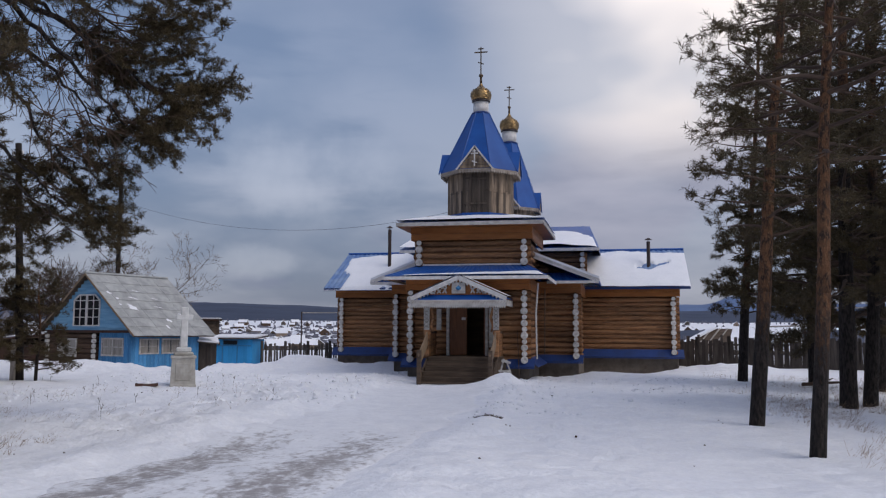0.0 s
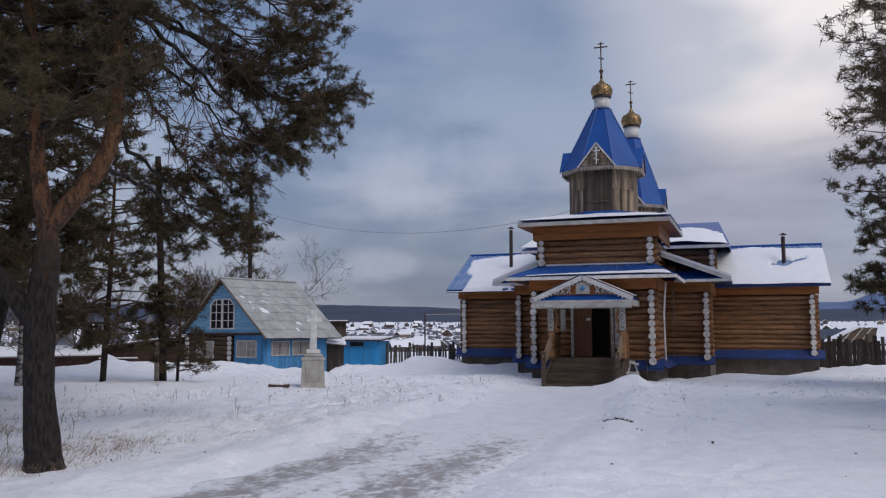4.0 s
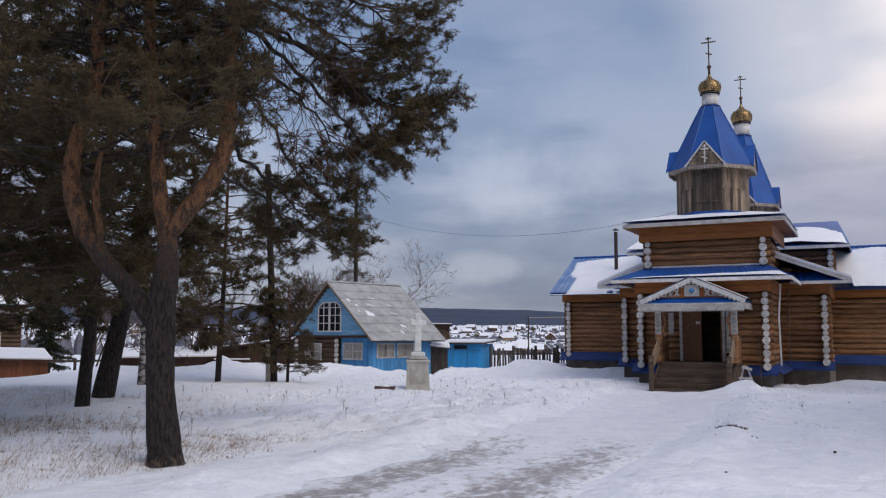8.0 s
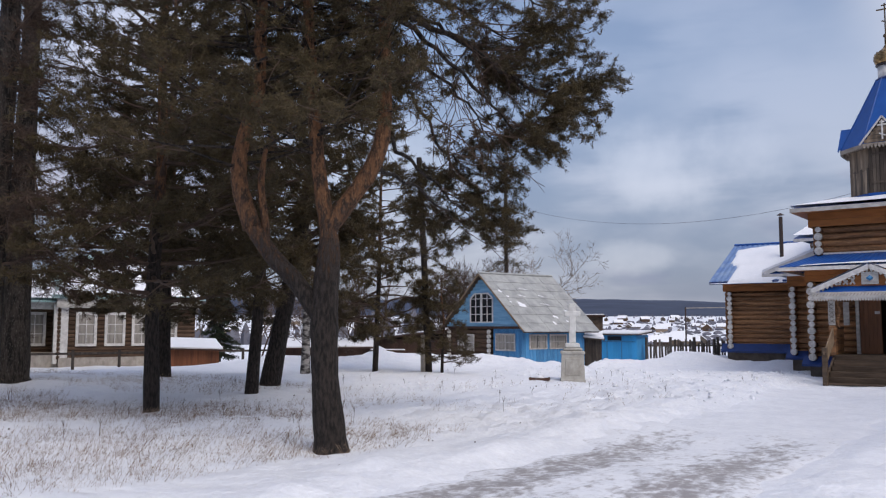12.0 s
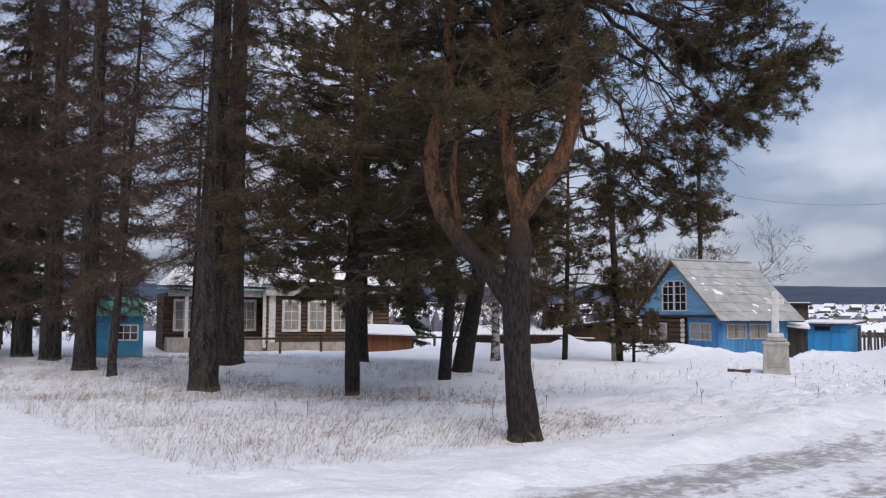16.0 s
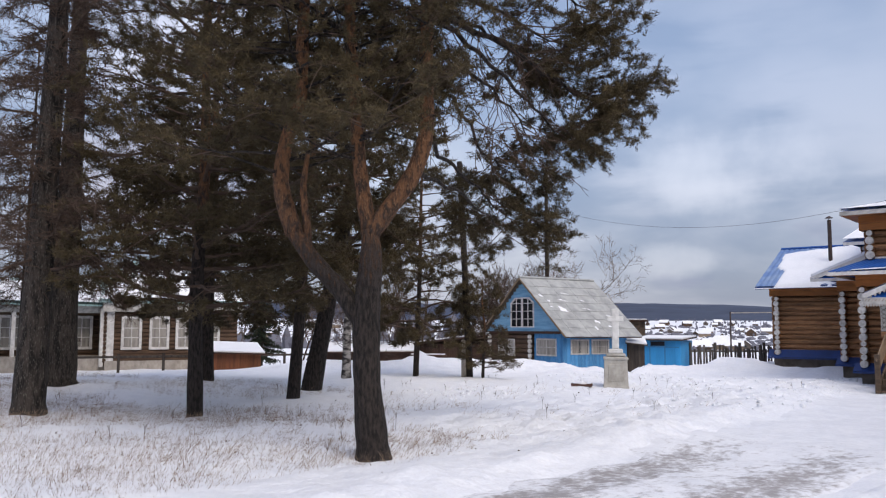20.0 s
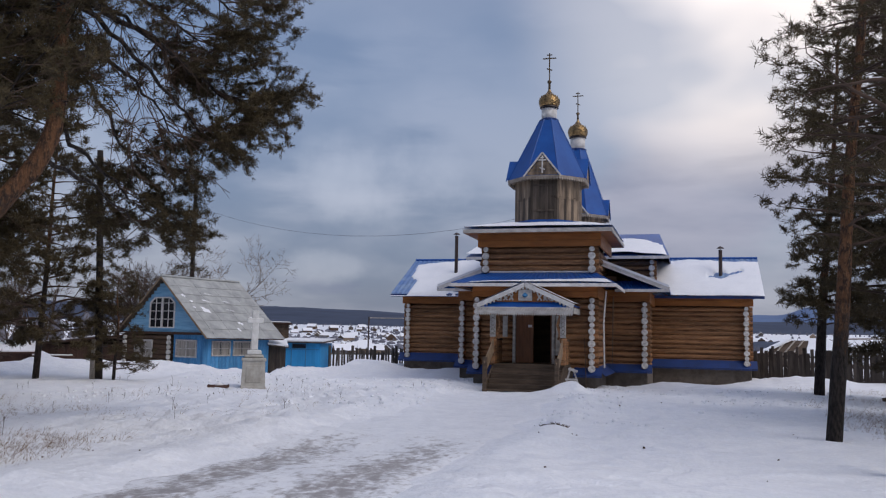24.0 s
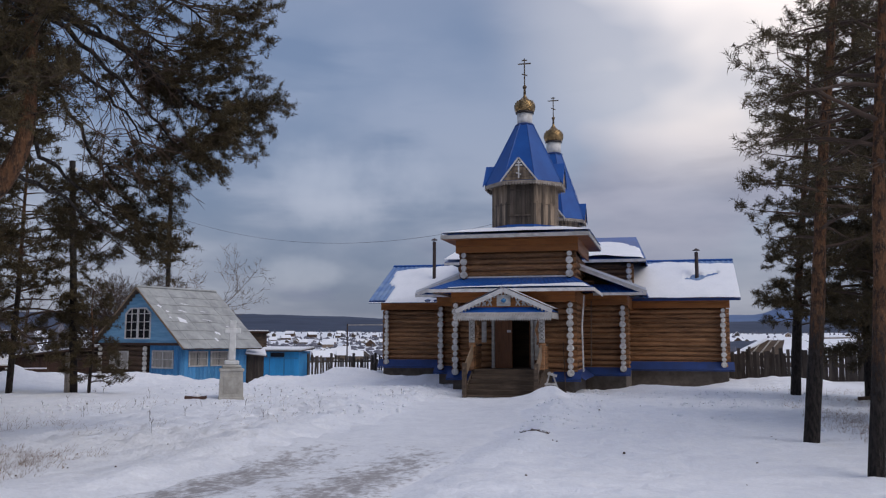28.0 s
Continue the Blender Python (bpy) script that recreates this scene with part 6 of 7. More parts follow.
plank_shed("plank_shed", "low rust-brown plank shed with a snowy roof", (-33.1, 23.2), (-31.9, 25.2), -0.5, 0.52, 0.44, RUST, 12)
plank_shed("barn", "dark brown boarded barn with a sloping roof", (-28.5, 32.3), (-25.2, 34.0), -0.9, 0.90, 1.40, BROWN, 26, 3.0, False, -0.5)
solid("snow_strip", Geo().bar((-28.55, 32.05, 0.98), (-25.15, 33.80, 1.48), 0.04, 0.16), ROOF_SNOW, "thin strip of snow along the barn roof edge", "snow")
plank_shed("plank_shed", "dark low plank shed under thick snow", (-31.5, 28.6), (-28.2, 31.6), -0.6, 0.45, 0.5, BROWN, 16)
plank_shed("plank_shed", "dark low plank shed under thick snow", (-44.0, 7.0), (-43.4, 10.2), -0.3, 0.8, 0.75, OLDLOG, 14)

# ---- trees ----
def tri_mesh(name, V, mat):
    V = np.asarray(V, np.float32).reshape(-1, 3)
    me, n = bpy.data.meshes.new(name), len(V)
    me.vertices.add(n); me.vertices.foreach_set("co", V.ravel())
    me.loops.add(n); me.loops.foreach_set("vertex_index", np.arange(n, dtype=np.int32))
    me.polygons.add(n // 3); me.polygons.foreach_set("loop_start", np.arange(0, n, 3, dtype=np.int32))
    me.materials.append(mat)
    me.update(calc_edges=True)
    return me


def unit(v):
    return v / (np.linalg.norm(v, axis=-1, keepdims=True) + 1e-9)


def needle_tris(tips, ways, rng, count, length, width, spread=0.8):
    """Brushes of needles: each a thin triangle set round the end of its shoot."""
    tips, ways = np.repeat(np.array(tips), count, 0), np.repeat(np.array(ways), count, 0)
    n = len(tips)
    base = tips - ways * rng.uniform(-0.02, 0.26, (n, 1)) + rng.normal(0, 0.014, (n, 3))
    d = unit(ways * rng.uniform(0.3, 1.0, (n, 1)) + spread * unit(rng.normal(0, 1, (n, 3))))
    side = unit(np.cross(d, rng.normal(0, 1, (n, 3)))) * width / 2
    L = length * rng.uniform(0.7, 1.25, (n, 1))
    return np.stack([base - side, base + side, base + d * L], 1)


class Tree:
    def __init__(self, seed):
        self.rng, self.wood, self.twigs, self.tips, self.ways = random.Random(seed), Geo(), Geo(), [], []
        self.np = np.random.default_rng(seed)

    def jig(self, s):
        r = self.rng
        return Vector((r.uniform(-s, s), r.uniform(-s, s), r.uniform(-s, s)))

    def grow(self, p, d, length, r, level, lift=0.04, thick=True, kids=None, tuft=0.085):
        """A branch with its side branches; the last level carries needle shoots."""
        steps = max(3, int(length / 0.3))
        path, d = [p.copy()], d.normalized()
        for _ in range(steps):
            d = (d + self.jig(0.17) + Vector((0, 0, lift))).normalized()
            path.append(path[-1] + d * length / steps)
        self.dress(path, r, level, lift, tuft)

    def dress(self, path, r, level, lift=0.04, tuft=0.085, start=0.25, density=1.0):
        n = len(path)
        radii = [max(0.005, r * (1 - 0.85 * i / (n - 1))) for i in range(n)]
        (self.wood if level >= 2 else self.twigs).tube(path, radii, 6 if level >= 2 else (4 if level else 3), False)
        length = sum((b - a).length for a, b in zip(path, path[1:]))

        def at(u):
            k = min(int(u * (n - 1)), n - 2)
            return path[k].lerp(path[k + 1], u * (n - 1) - k), (path[k + 1] - path[k]).normalized()

        if level == 0:
            m = max(2, int(length / tuft))
            for i in range(m):
                q, w = at(0.3 + 0.7 * (i + 1) / m if m > 1 else 1.0)
                w = (w + self.jig(1.05) + Vector((0, 0, 0.2))).normalized()
                self.tips.append(tuple(q + w * self.rng.uniform(0.03, 0.15))); self.ways.append(tuple(w))
            return
        m = max(2, int(length * (4.3 if level == 1 else 2.9) * density))
        for i in range(m):
            u = start + (1 - start) * (i + self.rng.random()) / m
            q, w = at(min(u, 0.999))
            s = w.cross(Vector((0, 0, 1))).normalized() * self.rng.choice((-1, 1)) * self.rng.uniform(0.5, 1.1)
            way = w * self.rng.uniform(0.5, 1.0) + s + Vector((0, 0, self.rng.uniform(-0.35, 0.35)))
            l = (length * (0.60 if level > 1 else 0.5) * (1.1 - 0.55 * u)) * self.rng.uniform(0.7, 1.2)
            self.grow(q, way, min(max(l, 0.3), 1.25 if level > 1 else 0.6), r * 0.45 * (1 - 0.5 * u), level - 1, lift, tuft=tuft)

    def limb(self, pts, r, level=2, lift=0.03, start=0.3, density=1.0):
        """A main limb along given points."""
        pts, path = [Vector(p) for p in pts], []
        for i in range(len(pts) - 1):
            for k in range(4):
                path.append(pts[i].lerp(pts[i + 1], k / 4) + self.jig(0.05))
        path.append(pts[-1])
        self.dress(path, r, level, lift, start=start, density=density)

    def stem(self, geo, pts, radii, sides=14):
        pts = [Vector(p) for p in pts]
        path, rr = [], []
        for i in range(len(pts) - 1):
            for k in range(4):
                t = k / 4
                a, b = pts[max(i - 1, 0)], pts[min(i + 2, len(pts) - 1)]
                p, q = pts[i], pts[i + 1]
                path.append(0.5 * ((2 * p) + (q - a) * t + (2 * a - 5 * p + 4 * q - b) * t * t + (3 * p - a - 3 * q + b) * t**3))
                rr.append((radii[i] + (radii[i + 1] - radii[i]) * t) * (1 + 0.05 * self.rng.uniform(-1, 1)))
        path.append(pts[-1]); rr.append(radii[-1])
        geo.tube(path, rr, sides)
        return path, rr

    def finish(self, ob, needles=NEEDLE, count=34, length=0.13, width=0.013, bark=BARK, twig=TWIG, spread=0.8, name="crown", top=99.0):
        """Above the height top the shoots stand thinner."""
        if self.wood.v:
            tagged(part("limb_growth", self.wood, bark, ob, "", True), kind="stuff")
        if self.twigs.v:
            tagged(part("twig_growth", self.twigs, twig, ob), kind="stuff")
        if self.tips:
            keep = [i for i, p in enumerate(self.tips) if p[2] < top or self.rng.random() < 0.3]
            self.tips, self.ways = [self.tips[i] for i in keep], [self.ways[i] for i in keep]
            part(name, tri_mesh(name, needle_tris(self.tips, self.ways, self.np, count, length, width, spread), needles), None, ob, "dark green needle clumps")["kind"] = "stuff"


def fork_pine():
    t = Tree(21)
    ob = thing("pine_tree", "old Scots pine with a forked trunk and reddish upper bark", "pine tree", (0, 0, 0))
    low, red = Geo(), Geo()
    t.stem(low, [(-8.70, 8.78, -0.25), (-8.71, 8.76, 0.05), (-8.75, 8.71, 0.66), (-8.77, 8.69, 1.12), (-8.78, 8.69, 1.9), (-8.74, 8.72, 2.60), (-8.76, 8.70, 3.0)], [0.28, 0.225, 0.195, 0.19, 0.195, 0.15, 0.12], 18)
    t.stem(low, [(-8.78, 8.69, 1.62), (-9.12, 8.48, 2.17), (-9.43, 8.29, 2.55), (-9.71, 8.11, 3.02)], [0.14, 0.125, 0.12, 0.11], 14)
    bark = aged_bark(2.9)
    part("trunk", low, bark, ob, "dark fissured lower trunk", True)
    cl = [(-8.76, 8.70, 2.95), (-8.94, 8.69, 3.81), (-9.09, 8.71, 4.82), (-9.23, 8.74, 5.86), (-9.37, 8.77, 7.45), (-9.54, 8.76, 9.3)]
    cr = [(-8.76, 8.70, 2.92), (-8.54, 8.97, 3.41), (-8.37, 9.18, 3.83), (-8.27, 9.33, 4.43), (-8.30, 9.36, 5.36), (-8.32, 9.40, 6.39), (-8.32, 9.46, 7.72), (-8.42, 9.42, 9.6)]
    cs = [(-9.68, 8.13, 2.95), (-9.90, 8.05, 3.65), (-9.94, 8.16, 4.32), (-9.89, 8.37, 5.03), (-9.96, 8.44, 5.91), (-10.03, 8.52, 7.17), (-10.20, 8.47, 9.2)]
    t.stem(red, cl, [0.12, 0.10, 0.09, 0.085, 0.07, 0.04], 12)
    t.stem(red, cr, [0.13, 0.125, 0.12, 0.11, 0.10, 0.09, 0.075, 0.04], 12)
    t.stem(red, cs, [0.13, 0.115, 0.10, 0.095, 0.09, 0.075, 0.04], 12)
    t.stem(red, [(-9.57, 8.28, 2.65), (-9.57, 8.26, 3.05), (-9.62, 8.22, 3.57), (-9.58, 8.26, 4.1)], [0.07, 0.06, 0.05, 0.03], 8)
    part("upper_stem", red, bark, ob, "orange-brown flaking upper stems", True)
    # the long limbs that reach towards the church
    t.limb([(-8.38, 9.46, 6.25), (-8.38, 10.98, 6.37), (-8.27, 12.51, 6.08), (-8.12, 13.3, 5.85), (-8.0, 13.9, 5.85)], 0.058, 2, 0.03, 0.50, 1.6)
    t.limb([(-8.38, 9.46, 6.25), (-8.45, 10.77, 6.04), (-8.32, 12.0, 5.45), (-8.30, 12.9, 5.15), (-8.22, 13.4, 5.2)], 0.045, 2, 0.0, 0.62, 1.3)
    t.limb([(-8.36, 9.48, 7.12), (-8.05, 11.30, 7.36), (-7.9, 12.5, 7.36), (-7.8, 13.2, 7.30)], 0.052, 2, 0.03, 0.42, 1.5)
    t.limb([(-8.36, 9.48, 6.9), (-8.5, 11.2, 6.85), (-8.3, 12.3, 6.7), (-8.15, 13.1, 6.6)], 0.045, 2, 0.03, 0.52, 1.5)
    t.limb([(-8.36, 9.48, 6.5), (-8.6, 11.0, 6.5), (-8.5, 12.2, 6.3), (-8.35, 13.1, 6.15)], 0.045, 2, 0.03, 0.55, 1.5)
    t.limb([(-8.36, 9.48, 7.4), (-8.7, 10.8, 7.7), (-8.5, 11.9, 7.8)], 0.045, 2, 0.03, 0.45, 1.4)
    t.limb([(-8.38, 9.46, 5.14), (-8.89, 10.75, 5.35), (-9.31, 12.08, 4.70), (-9.40, 12.6, 4.6), (-9.45, 13.1, 4.55)], 0.04, 2, -0.01, 0.55, 1.25)
    t.limb([(-8.32, 9.38, 4.44), (-9.05, 10.68, 4.33), (-9.50, 12.19, 4.12), (-9.66, 12.8, 3.9), (-9.66, 13.1, 3.82)], 0.04, 2, -0.01, 0.55, 1.25)
    t.limb([(-8.32, 9.39, 5.37), (-8.56, 10.63, 5.74), (-8.62, 11.98, 5.40), (-8.82, 13.19, 4.84)], 0.045, 2, 0.0, 0.75, 1.0)
    t.limb([(-8.32, 9.12, 3.82), (-8.81, 10.69, 3.84), (-9.28, 12.24, 3.60), (-9.83, 13.71, 3.36)], 0.036, 2, 0.0, 0.62, 1.0)
    # fine bare twigs hanging under the long limbs, close to the stems
    for _ in range(95):
        y = t.rng.uniform(9.6, 12.6)
        p = Vector((-8.4 + t.rng.uniform(-0.45, 0.3), y, t.rng.uniform(4.6, 7.4) - 0.12 * (y - 9.6)))
        d, l, path = Vector((t.rng.uniform(-0.5, 0.5), t.rng.uniform(0.0, 0.8), t.rng.uniform(-0.9, 0.5))), t.rng.uniform(0.5, 1.3), [p]
        for _ in range(6):
            d = (d + t.jig(0.35) + Vector((0, 0, -0.10))).normalized()
            path.append(path[-1] + d * l / 6)
        t.twigs.tube(path, [0.011, 0.010, 0.009, 0.008, 0.007, 0.006, 0.005], 3, False)
        for q in path[2:6]:
            t.twigs.tube([q, q + (d + t.jig(0.9)).normalized() * t.rng.uniform(0.15, 0.4)], [0.006, 0.004], 3, False)
        if t.rng.random() < 0.35:
            t.tips.append(tuple(path[-1])); t.ways.append(tuple(d))
    for line, lo, hi, n in ((cl, 4.0, 9.0, 66), (cr, 6.0, 9.4, 18), (cs, 3.8, 9.0, 78)):
        zs = [p[2] for p in line]
        for i in range(n):
            z = lo + (hi - lo) * (i + t.rng.random()) / n
            p = Vector([float(np.interp(z, zs, [q[k] for q in line])) for k in range(3)])
            a = t.rng.uniform(0, 2 * math.pi)
            t.grow(p, Vector((math.cos(a), math.sin(a), t.rng.uniform(-0.1, 0.35))), t.rng.uniform(1.0, 2.5), 0.026, 2)
    t.finish(ob, count=40, length=0.085, width=0.012, spread=0.85, bark=BARK, top=8.2)


def pine(base, top, r, height, low, reach, n, seed, label, lower=BARK, red_from=0.45, count=26, width=0.018, lean=None, length=0.15, shape=0.9, lift=0.01, tuft=0.075):
    """A straighter pine: bare lower trunk, whorled branches from height low."""
    t = Tree(seed)
    ob = thing("pine_tree", label, "pine tree", (0, 0, 0))
    x, y, z = base
    pts = [Vector((x, y, z - 0.3)), Vector((x, y, z + 0.05))]
    tx, ty = top
    for k in range(1, 6):
        u = k / 5
        pts.append(Vector((x + (tx - x) * u + 0.05 * t.rng.uniform(-1, 1), y + (ty - y) * u + 0.05 * t.rng.uniform(-1, 1), z + height * u)))
    rad = [r * 1.35, r * 1.08] + [r * (1 - 0.86 * k / 5) + 0.01 for k in range(1, 6)]
    g = Geo()
    path, rr = t.stem(g, pts, rad, 14)
    cut = next(i for i, p in enumerate(path) if p.z > z + height * red_from)
    lo, up = Geo(), Geo()
    lo.tube(path[: cut + 1], rr[: cut + 1], 14)
    up.tube(path[cut:], rr[cut:], 12)
    bark = aged_bark(z + height * red_from)
    part("trunk", lo, bark, ob, "", True)
    part("upper_stem", up, bark, ob, "orange-brown upper stem", True)
    zs = [p.z for p in path]
    for i in range(n):
        u = (i + t.rng.random()) / n
        h = z + low + (height - low) * u
        p = Vector([float(np.interp(h, zs, [q[k] for q in path])) for k in range(3)])
        a = i * 2.4 + t.rng.uniform(-0.5, 0.5)
        l = reach * (1 - shape * u**1.5) * t.rng.uniform(0.65, 1.15)
        t.grow(p, Vector((math.cos(a), math.sin(a), t.rng.uniform(-0.2, 0.2) + 0.3 * u)), max(l, 0.5), 0.014 + 0.014 * l, 2, lift, tuft=tuft)
    t.finish(ob, count=int(count * 0.84), length=length * 0.74, width=width * 0.66, spread=0.95, bark=TWIG, top=2.0 + 0.47 * math.hypot(x, y))
    return t


fork_pine()
# the group behind the forked pine
pine((-15.17, 10.33, -0.1), (-15.25, 10.5), 0.15, 12.5, 2.1, 2.6, 108, 31, "straight young pine with low dense branches", shape=0.55, count=29, red_from=0.35, width=0.023)
pine((-23.9, 16.7, -0.1), (-24.1, 16.9), 0.22, 14, 2.2, 2.9, 88, 32, "dark pine with a dense crown", shape=0.6, count=26, width=0.036, length=0.2)
pine((-16.67, 14.15, -0.1), (-16.5, 14.9), 0.15, 13, 2.8, 2.4, 84, 33, "slim pine with reddish upper bark", count=30, width=0.025, length=0.17, red_from=0.3)
pine((-18.15, 16.05, -0.1), (-16.6, 17.6), 0.26, 13, 2.9, 2.6, 84, 34, "leaning dark pine behind the forked pine", count=28, width=0.027, length=0.17)
pine((-21.0, 23.6, -0.2), (-20.9, 23.8), 0.10, 10.0, 1.6, 2.2, 74, 35, "thin pine with drooping dark branches", count=26, width=0.03, length=0.2)
pine((-18.4, 24.2, -0.15), (-18.4, 24.2), 0.05, 3.5, 0.4, 1.15, 44, 36, "small young pine by the pole", count=30, width=0.024, length=0.16)
# the group on the far side of the track
pine((2.34, 16.04, -0.1), (3.4, 16.3), 0.13, 12, 3.4, 1.3, 66, 41, "pine with a leaning dark trunk", count=32, red_from=0.18, width=0.021)
pine((2.58, 12.42, -0.08), (3.3, 12.9), 0.10, 11, 4.0, 1.7, 70, 42, "slim pine with a reddish trunk", count=28, red_from=0.16, width=0.018)
pine((4.05, 30.5, -0.1), (5.0, 30.6), 0.16, 12.3, 2.3, 1.45, 62, 43, "tall ragged pine beside the church", count=26, width=0.03, length=0.2, red_from=0.25, shape=0.6)
pine((5.9, 28.5, -0.1), (6.0, 28.7), 0.15, 13, 2.0, 2.6, 92, 44, "dark pine standing beyond the track", count=26, width=0.03, length=0.2)
pine((4.9, 20.3, -0.1), (5.3, 20.5), 0.18, 14, 2.5, 2.3, 74, 45, "thick dark pine standing in dry grass", count=28, width=0.027, length=0.18, red_from=0.5)
pine((5.5, 20.9, -0.1), (6.2, 21.3), 0.15, 12, 2.0, 2.4, 72, 46, "dark pine standing close to its neighbour", count=28, width=0.027, length=0.18)
pine((7.4, 27.0, -0.1), (7.6, 27.2), 0.24, 13, 1.5, 2.7, 72, 47, "dark pine at the edge of the yard", count=26, width=0.03, length=0.2)
pine((7.9, 16.5, -0.1), (8.1, 16.6), 0.18, 13, 1.9, 2.6, 66, 48, "dark pine at the edge of the yard", count=26, width=0.027, length=0.18)


def larch(base, top, r, height, low, reach, n, seed, label, bark=LARCH_BARK, twig=TWIG, name="larch_tree", category="larch tree", droop=-0.02, density=1.0):
    """A leafless conifer: straight mast, level branches with hanging twigs."""
    t = Tree(seed)
    ob = thing(name, label, category, (0, 0, 0))
    x, y, z = base
    pts, rad = [Vector((x, y, z - 0.3)), Vector((x, y, z + 0.02)), Vector((x, y, z + 0.6))], [r * 1.5, r * 1.22, r * 1.02]
    for k in range(1, 5):
        u = k / 4
        pts.append(Vector((x + (top[0] - x) * u, y + (top[1] - y) * u, z + height * u)))
        rad.append(r * (1 - 0.8 * u))
    g = Geo()
    path, rr = t.stem(g, pts, rad, 18)
    part("trunk", g, bark, ob, "dark furrowed trunk", True)
    zs, fine = [p.z for p in path], []
    for i in range(n):
        u = (i + t.rng.random()) / n
        h = z + low + (height - low) * u
        p = Vector([float(np.interp(h, zs, [q[k] for q in path])) for k in range(3)])
        a = i * 2.4 + t.rng.uniform(-0.6, 0.6)
        l = reach * (1 - 0.5 * u) * t.rng.uniform(0.4, 1.2)
        d = Vector((math.cos(a), math.sin(a), t.rng.uniform(-0.2, 0.35)))
        steps, bp = 8, [p]
        for k in range(steps):
            sag = droop - 0.05 + 0.16 * (k / steps) ** 2
            d = (d + t.jig(0.24) + Vector((0, 0, sag))).normalized()
            bp.append(bp[-1] + d * l / steps)
        t.twigs.tube(bp, [max(0.005, (0.009 + 0.008 * l) * (1 - 0.9 * k / steps)) for k in range(steps + 1)], 4, False)
        for k in range(int(l * 38 * density * (1 if h < z + 2 + 0.5 * math.hypot(x, y) else 0.4))):
            v = t.rng.uniform(0.12, 1.0) * steps
            b0 = min(int(v), steps - 1)
            q, w = bp[b0].lerp(bp[b0 + 1], v % 1), (bp[b0 + 1] - bp[b0]).normalized()
            e = (w * 0.5 + w.cross(Vector((0, 0, 1))).normalized() * t.rng.choice((-1, 1)) * t.rng.uniform(0.3, 1.0) + t.jig(0.6) + Vector((0, 0, -0.1))).normalized()
            L = t.rng.uniform(0.2, 0.9) * min(1, 0.35 + l / 3.5) * (1.15 - 0.6 * v / steps)
            m = q + e * L * 0.5 + t.jig(0.03)
            f = m + (e + Vector((0, 0, -0.12)) + t.jig(0.5)).normalized() * L * 0.5
            sd = (m - q).cross(t.jig(1.0)).normalized()
            fine += [q - sd * 0.008, q + sd * 0.008, m + sd * 0.007, q - sd * 0.008, m + sd * 0.007, m - sd * 0.007, m - sd * 0.007, m + sd * 0.007, f]
            for _ in range(4):
                g0 = q.lerp(m, t.rng.random()) if t.rng.random() < 0.5 else m.lerp(f, t.rng.random())
                g1 = g0 + (e * 0.8 + t.jig(0.9)).normalized() * t.rng.uniform(0.08, 0.28)
                sd = (g1 - g0).cross(t.jig(1.0)).normalized() * 0.0075
                fine += [g0 - sd, g0 + sd, g1]
    part("branch_growth", t.twigs, twig, ob, "bare brown branches")["kind"] = "stuff"
    part("twig_growth", tri_mesh("twig_growth", np.array([tuple(v) for v in fine]), twig), None, ob, "fine bare twigs")["kind"] = "stuff"


larch((-17.72, 8.22, -0.1), (-17.9, 8.8), 0.295, 19, 2.8, 3.2, 120, 51, "large leafless larch with a flared dark trunk")
larch((-25.4, 12.62, -0.1), (-25.6, 12.9), 0.44, 20, 3.0, 3.4, 104, 52, "thick leafless larch behind another")
larch((-25.48, 8.2, -0.1), (-26.0, 8.6), 0.29, 19, 1.9, 3.4, 116, 53, "tall leafless larch in dry grass")
larch((-22.95, 8.1, -0.1), (-23.6, 8.95), 0.11, 12.5, 2.2, 1.9, 70, 54, "thin young larch leaning slightly")
larch((-30.2, 8.6, -0.1), (-30.8, 8.8), 0.33, 19, 1.7, 3.6, 112, 55, "tall leafless larch in the grove")
larch((-34.3, 8.8, -0.1), (-34.6, 9.0), 0.30, 19, 2.4, 3.6, 92, 56, "tall leafless larch at the edge of the grove")
larch((-38.5, 6.6, -0.1), (-37.5, 9.8), 0.16, 15, 1.6, 3.2, 80, 57, "slim leafless larch in the grove")
larch((-30.5, 5.2, -0.1), (-30.7, 5.3), 0.2, 16, 1.6, 3.4, 92, 58, "leafless larch in the grove")
larch((-33.0, 14.8, -0.1), (-33.3, 15.1), 0.12, 13, 2.0, 2.6, 54, 59, "slim leafless larch before the log house")
larch((-35.8, 11.4, -0.1), (-36.2, 11.6), 0.16, 17, 2.2, 3.2, 84, 62, "slim leafless larch in the grove")
for k, (x, y) in enumerate(((-44.5, 14.5), (-49.0, 10.0), (-52.0, 18.5), (-46.0, 4.5), (-56.0, 13.0), (-41.5, 10.8))):
    larch((x, y, -0.4), (x - 0.3, y + 0.2), 0.17 + 0.02 * (k % 3), 15 + k % 3, 1.4, 3.4, 64, 160 + k, "leafless larch in the thicket behind the grove", density=1.15)
larch((-47.5, 21.0, -0.3), (-48.0, 21.0), 0.12, 13, 2.0, 2.4, 34, 60, "white-stemmed bare birch behind the log house", BIRCH, TWIG, "birch_tree", "birch tree", -0.05)
larch((-21.5, 20.6, -0.1), (-21.7, 20.9), 0.15, 9, 3.0, 1.6, 20, 61, "young bare birch with pale spotted bark", BIRCH, TWIG, "birch_tree", "birch tree", -0.05)


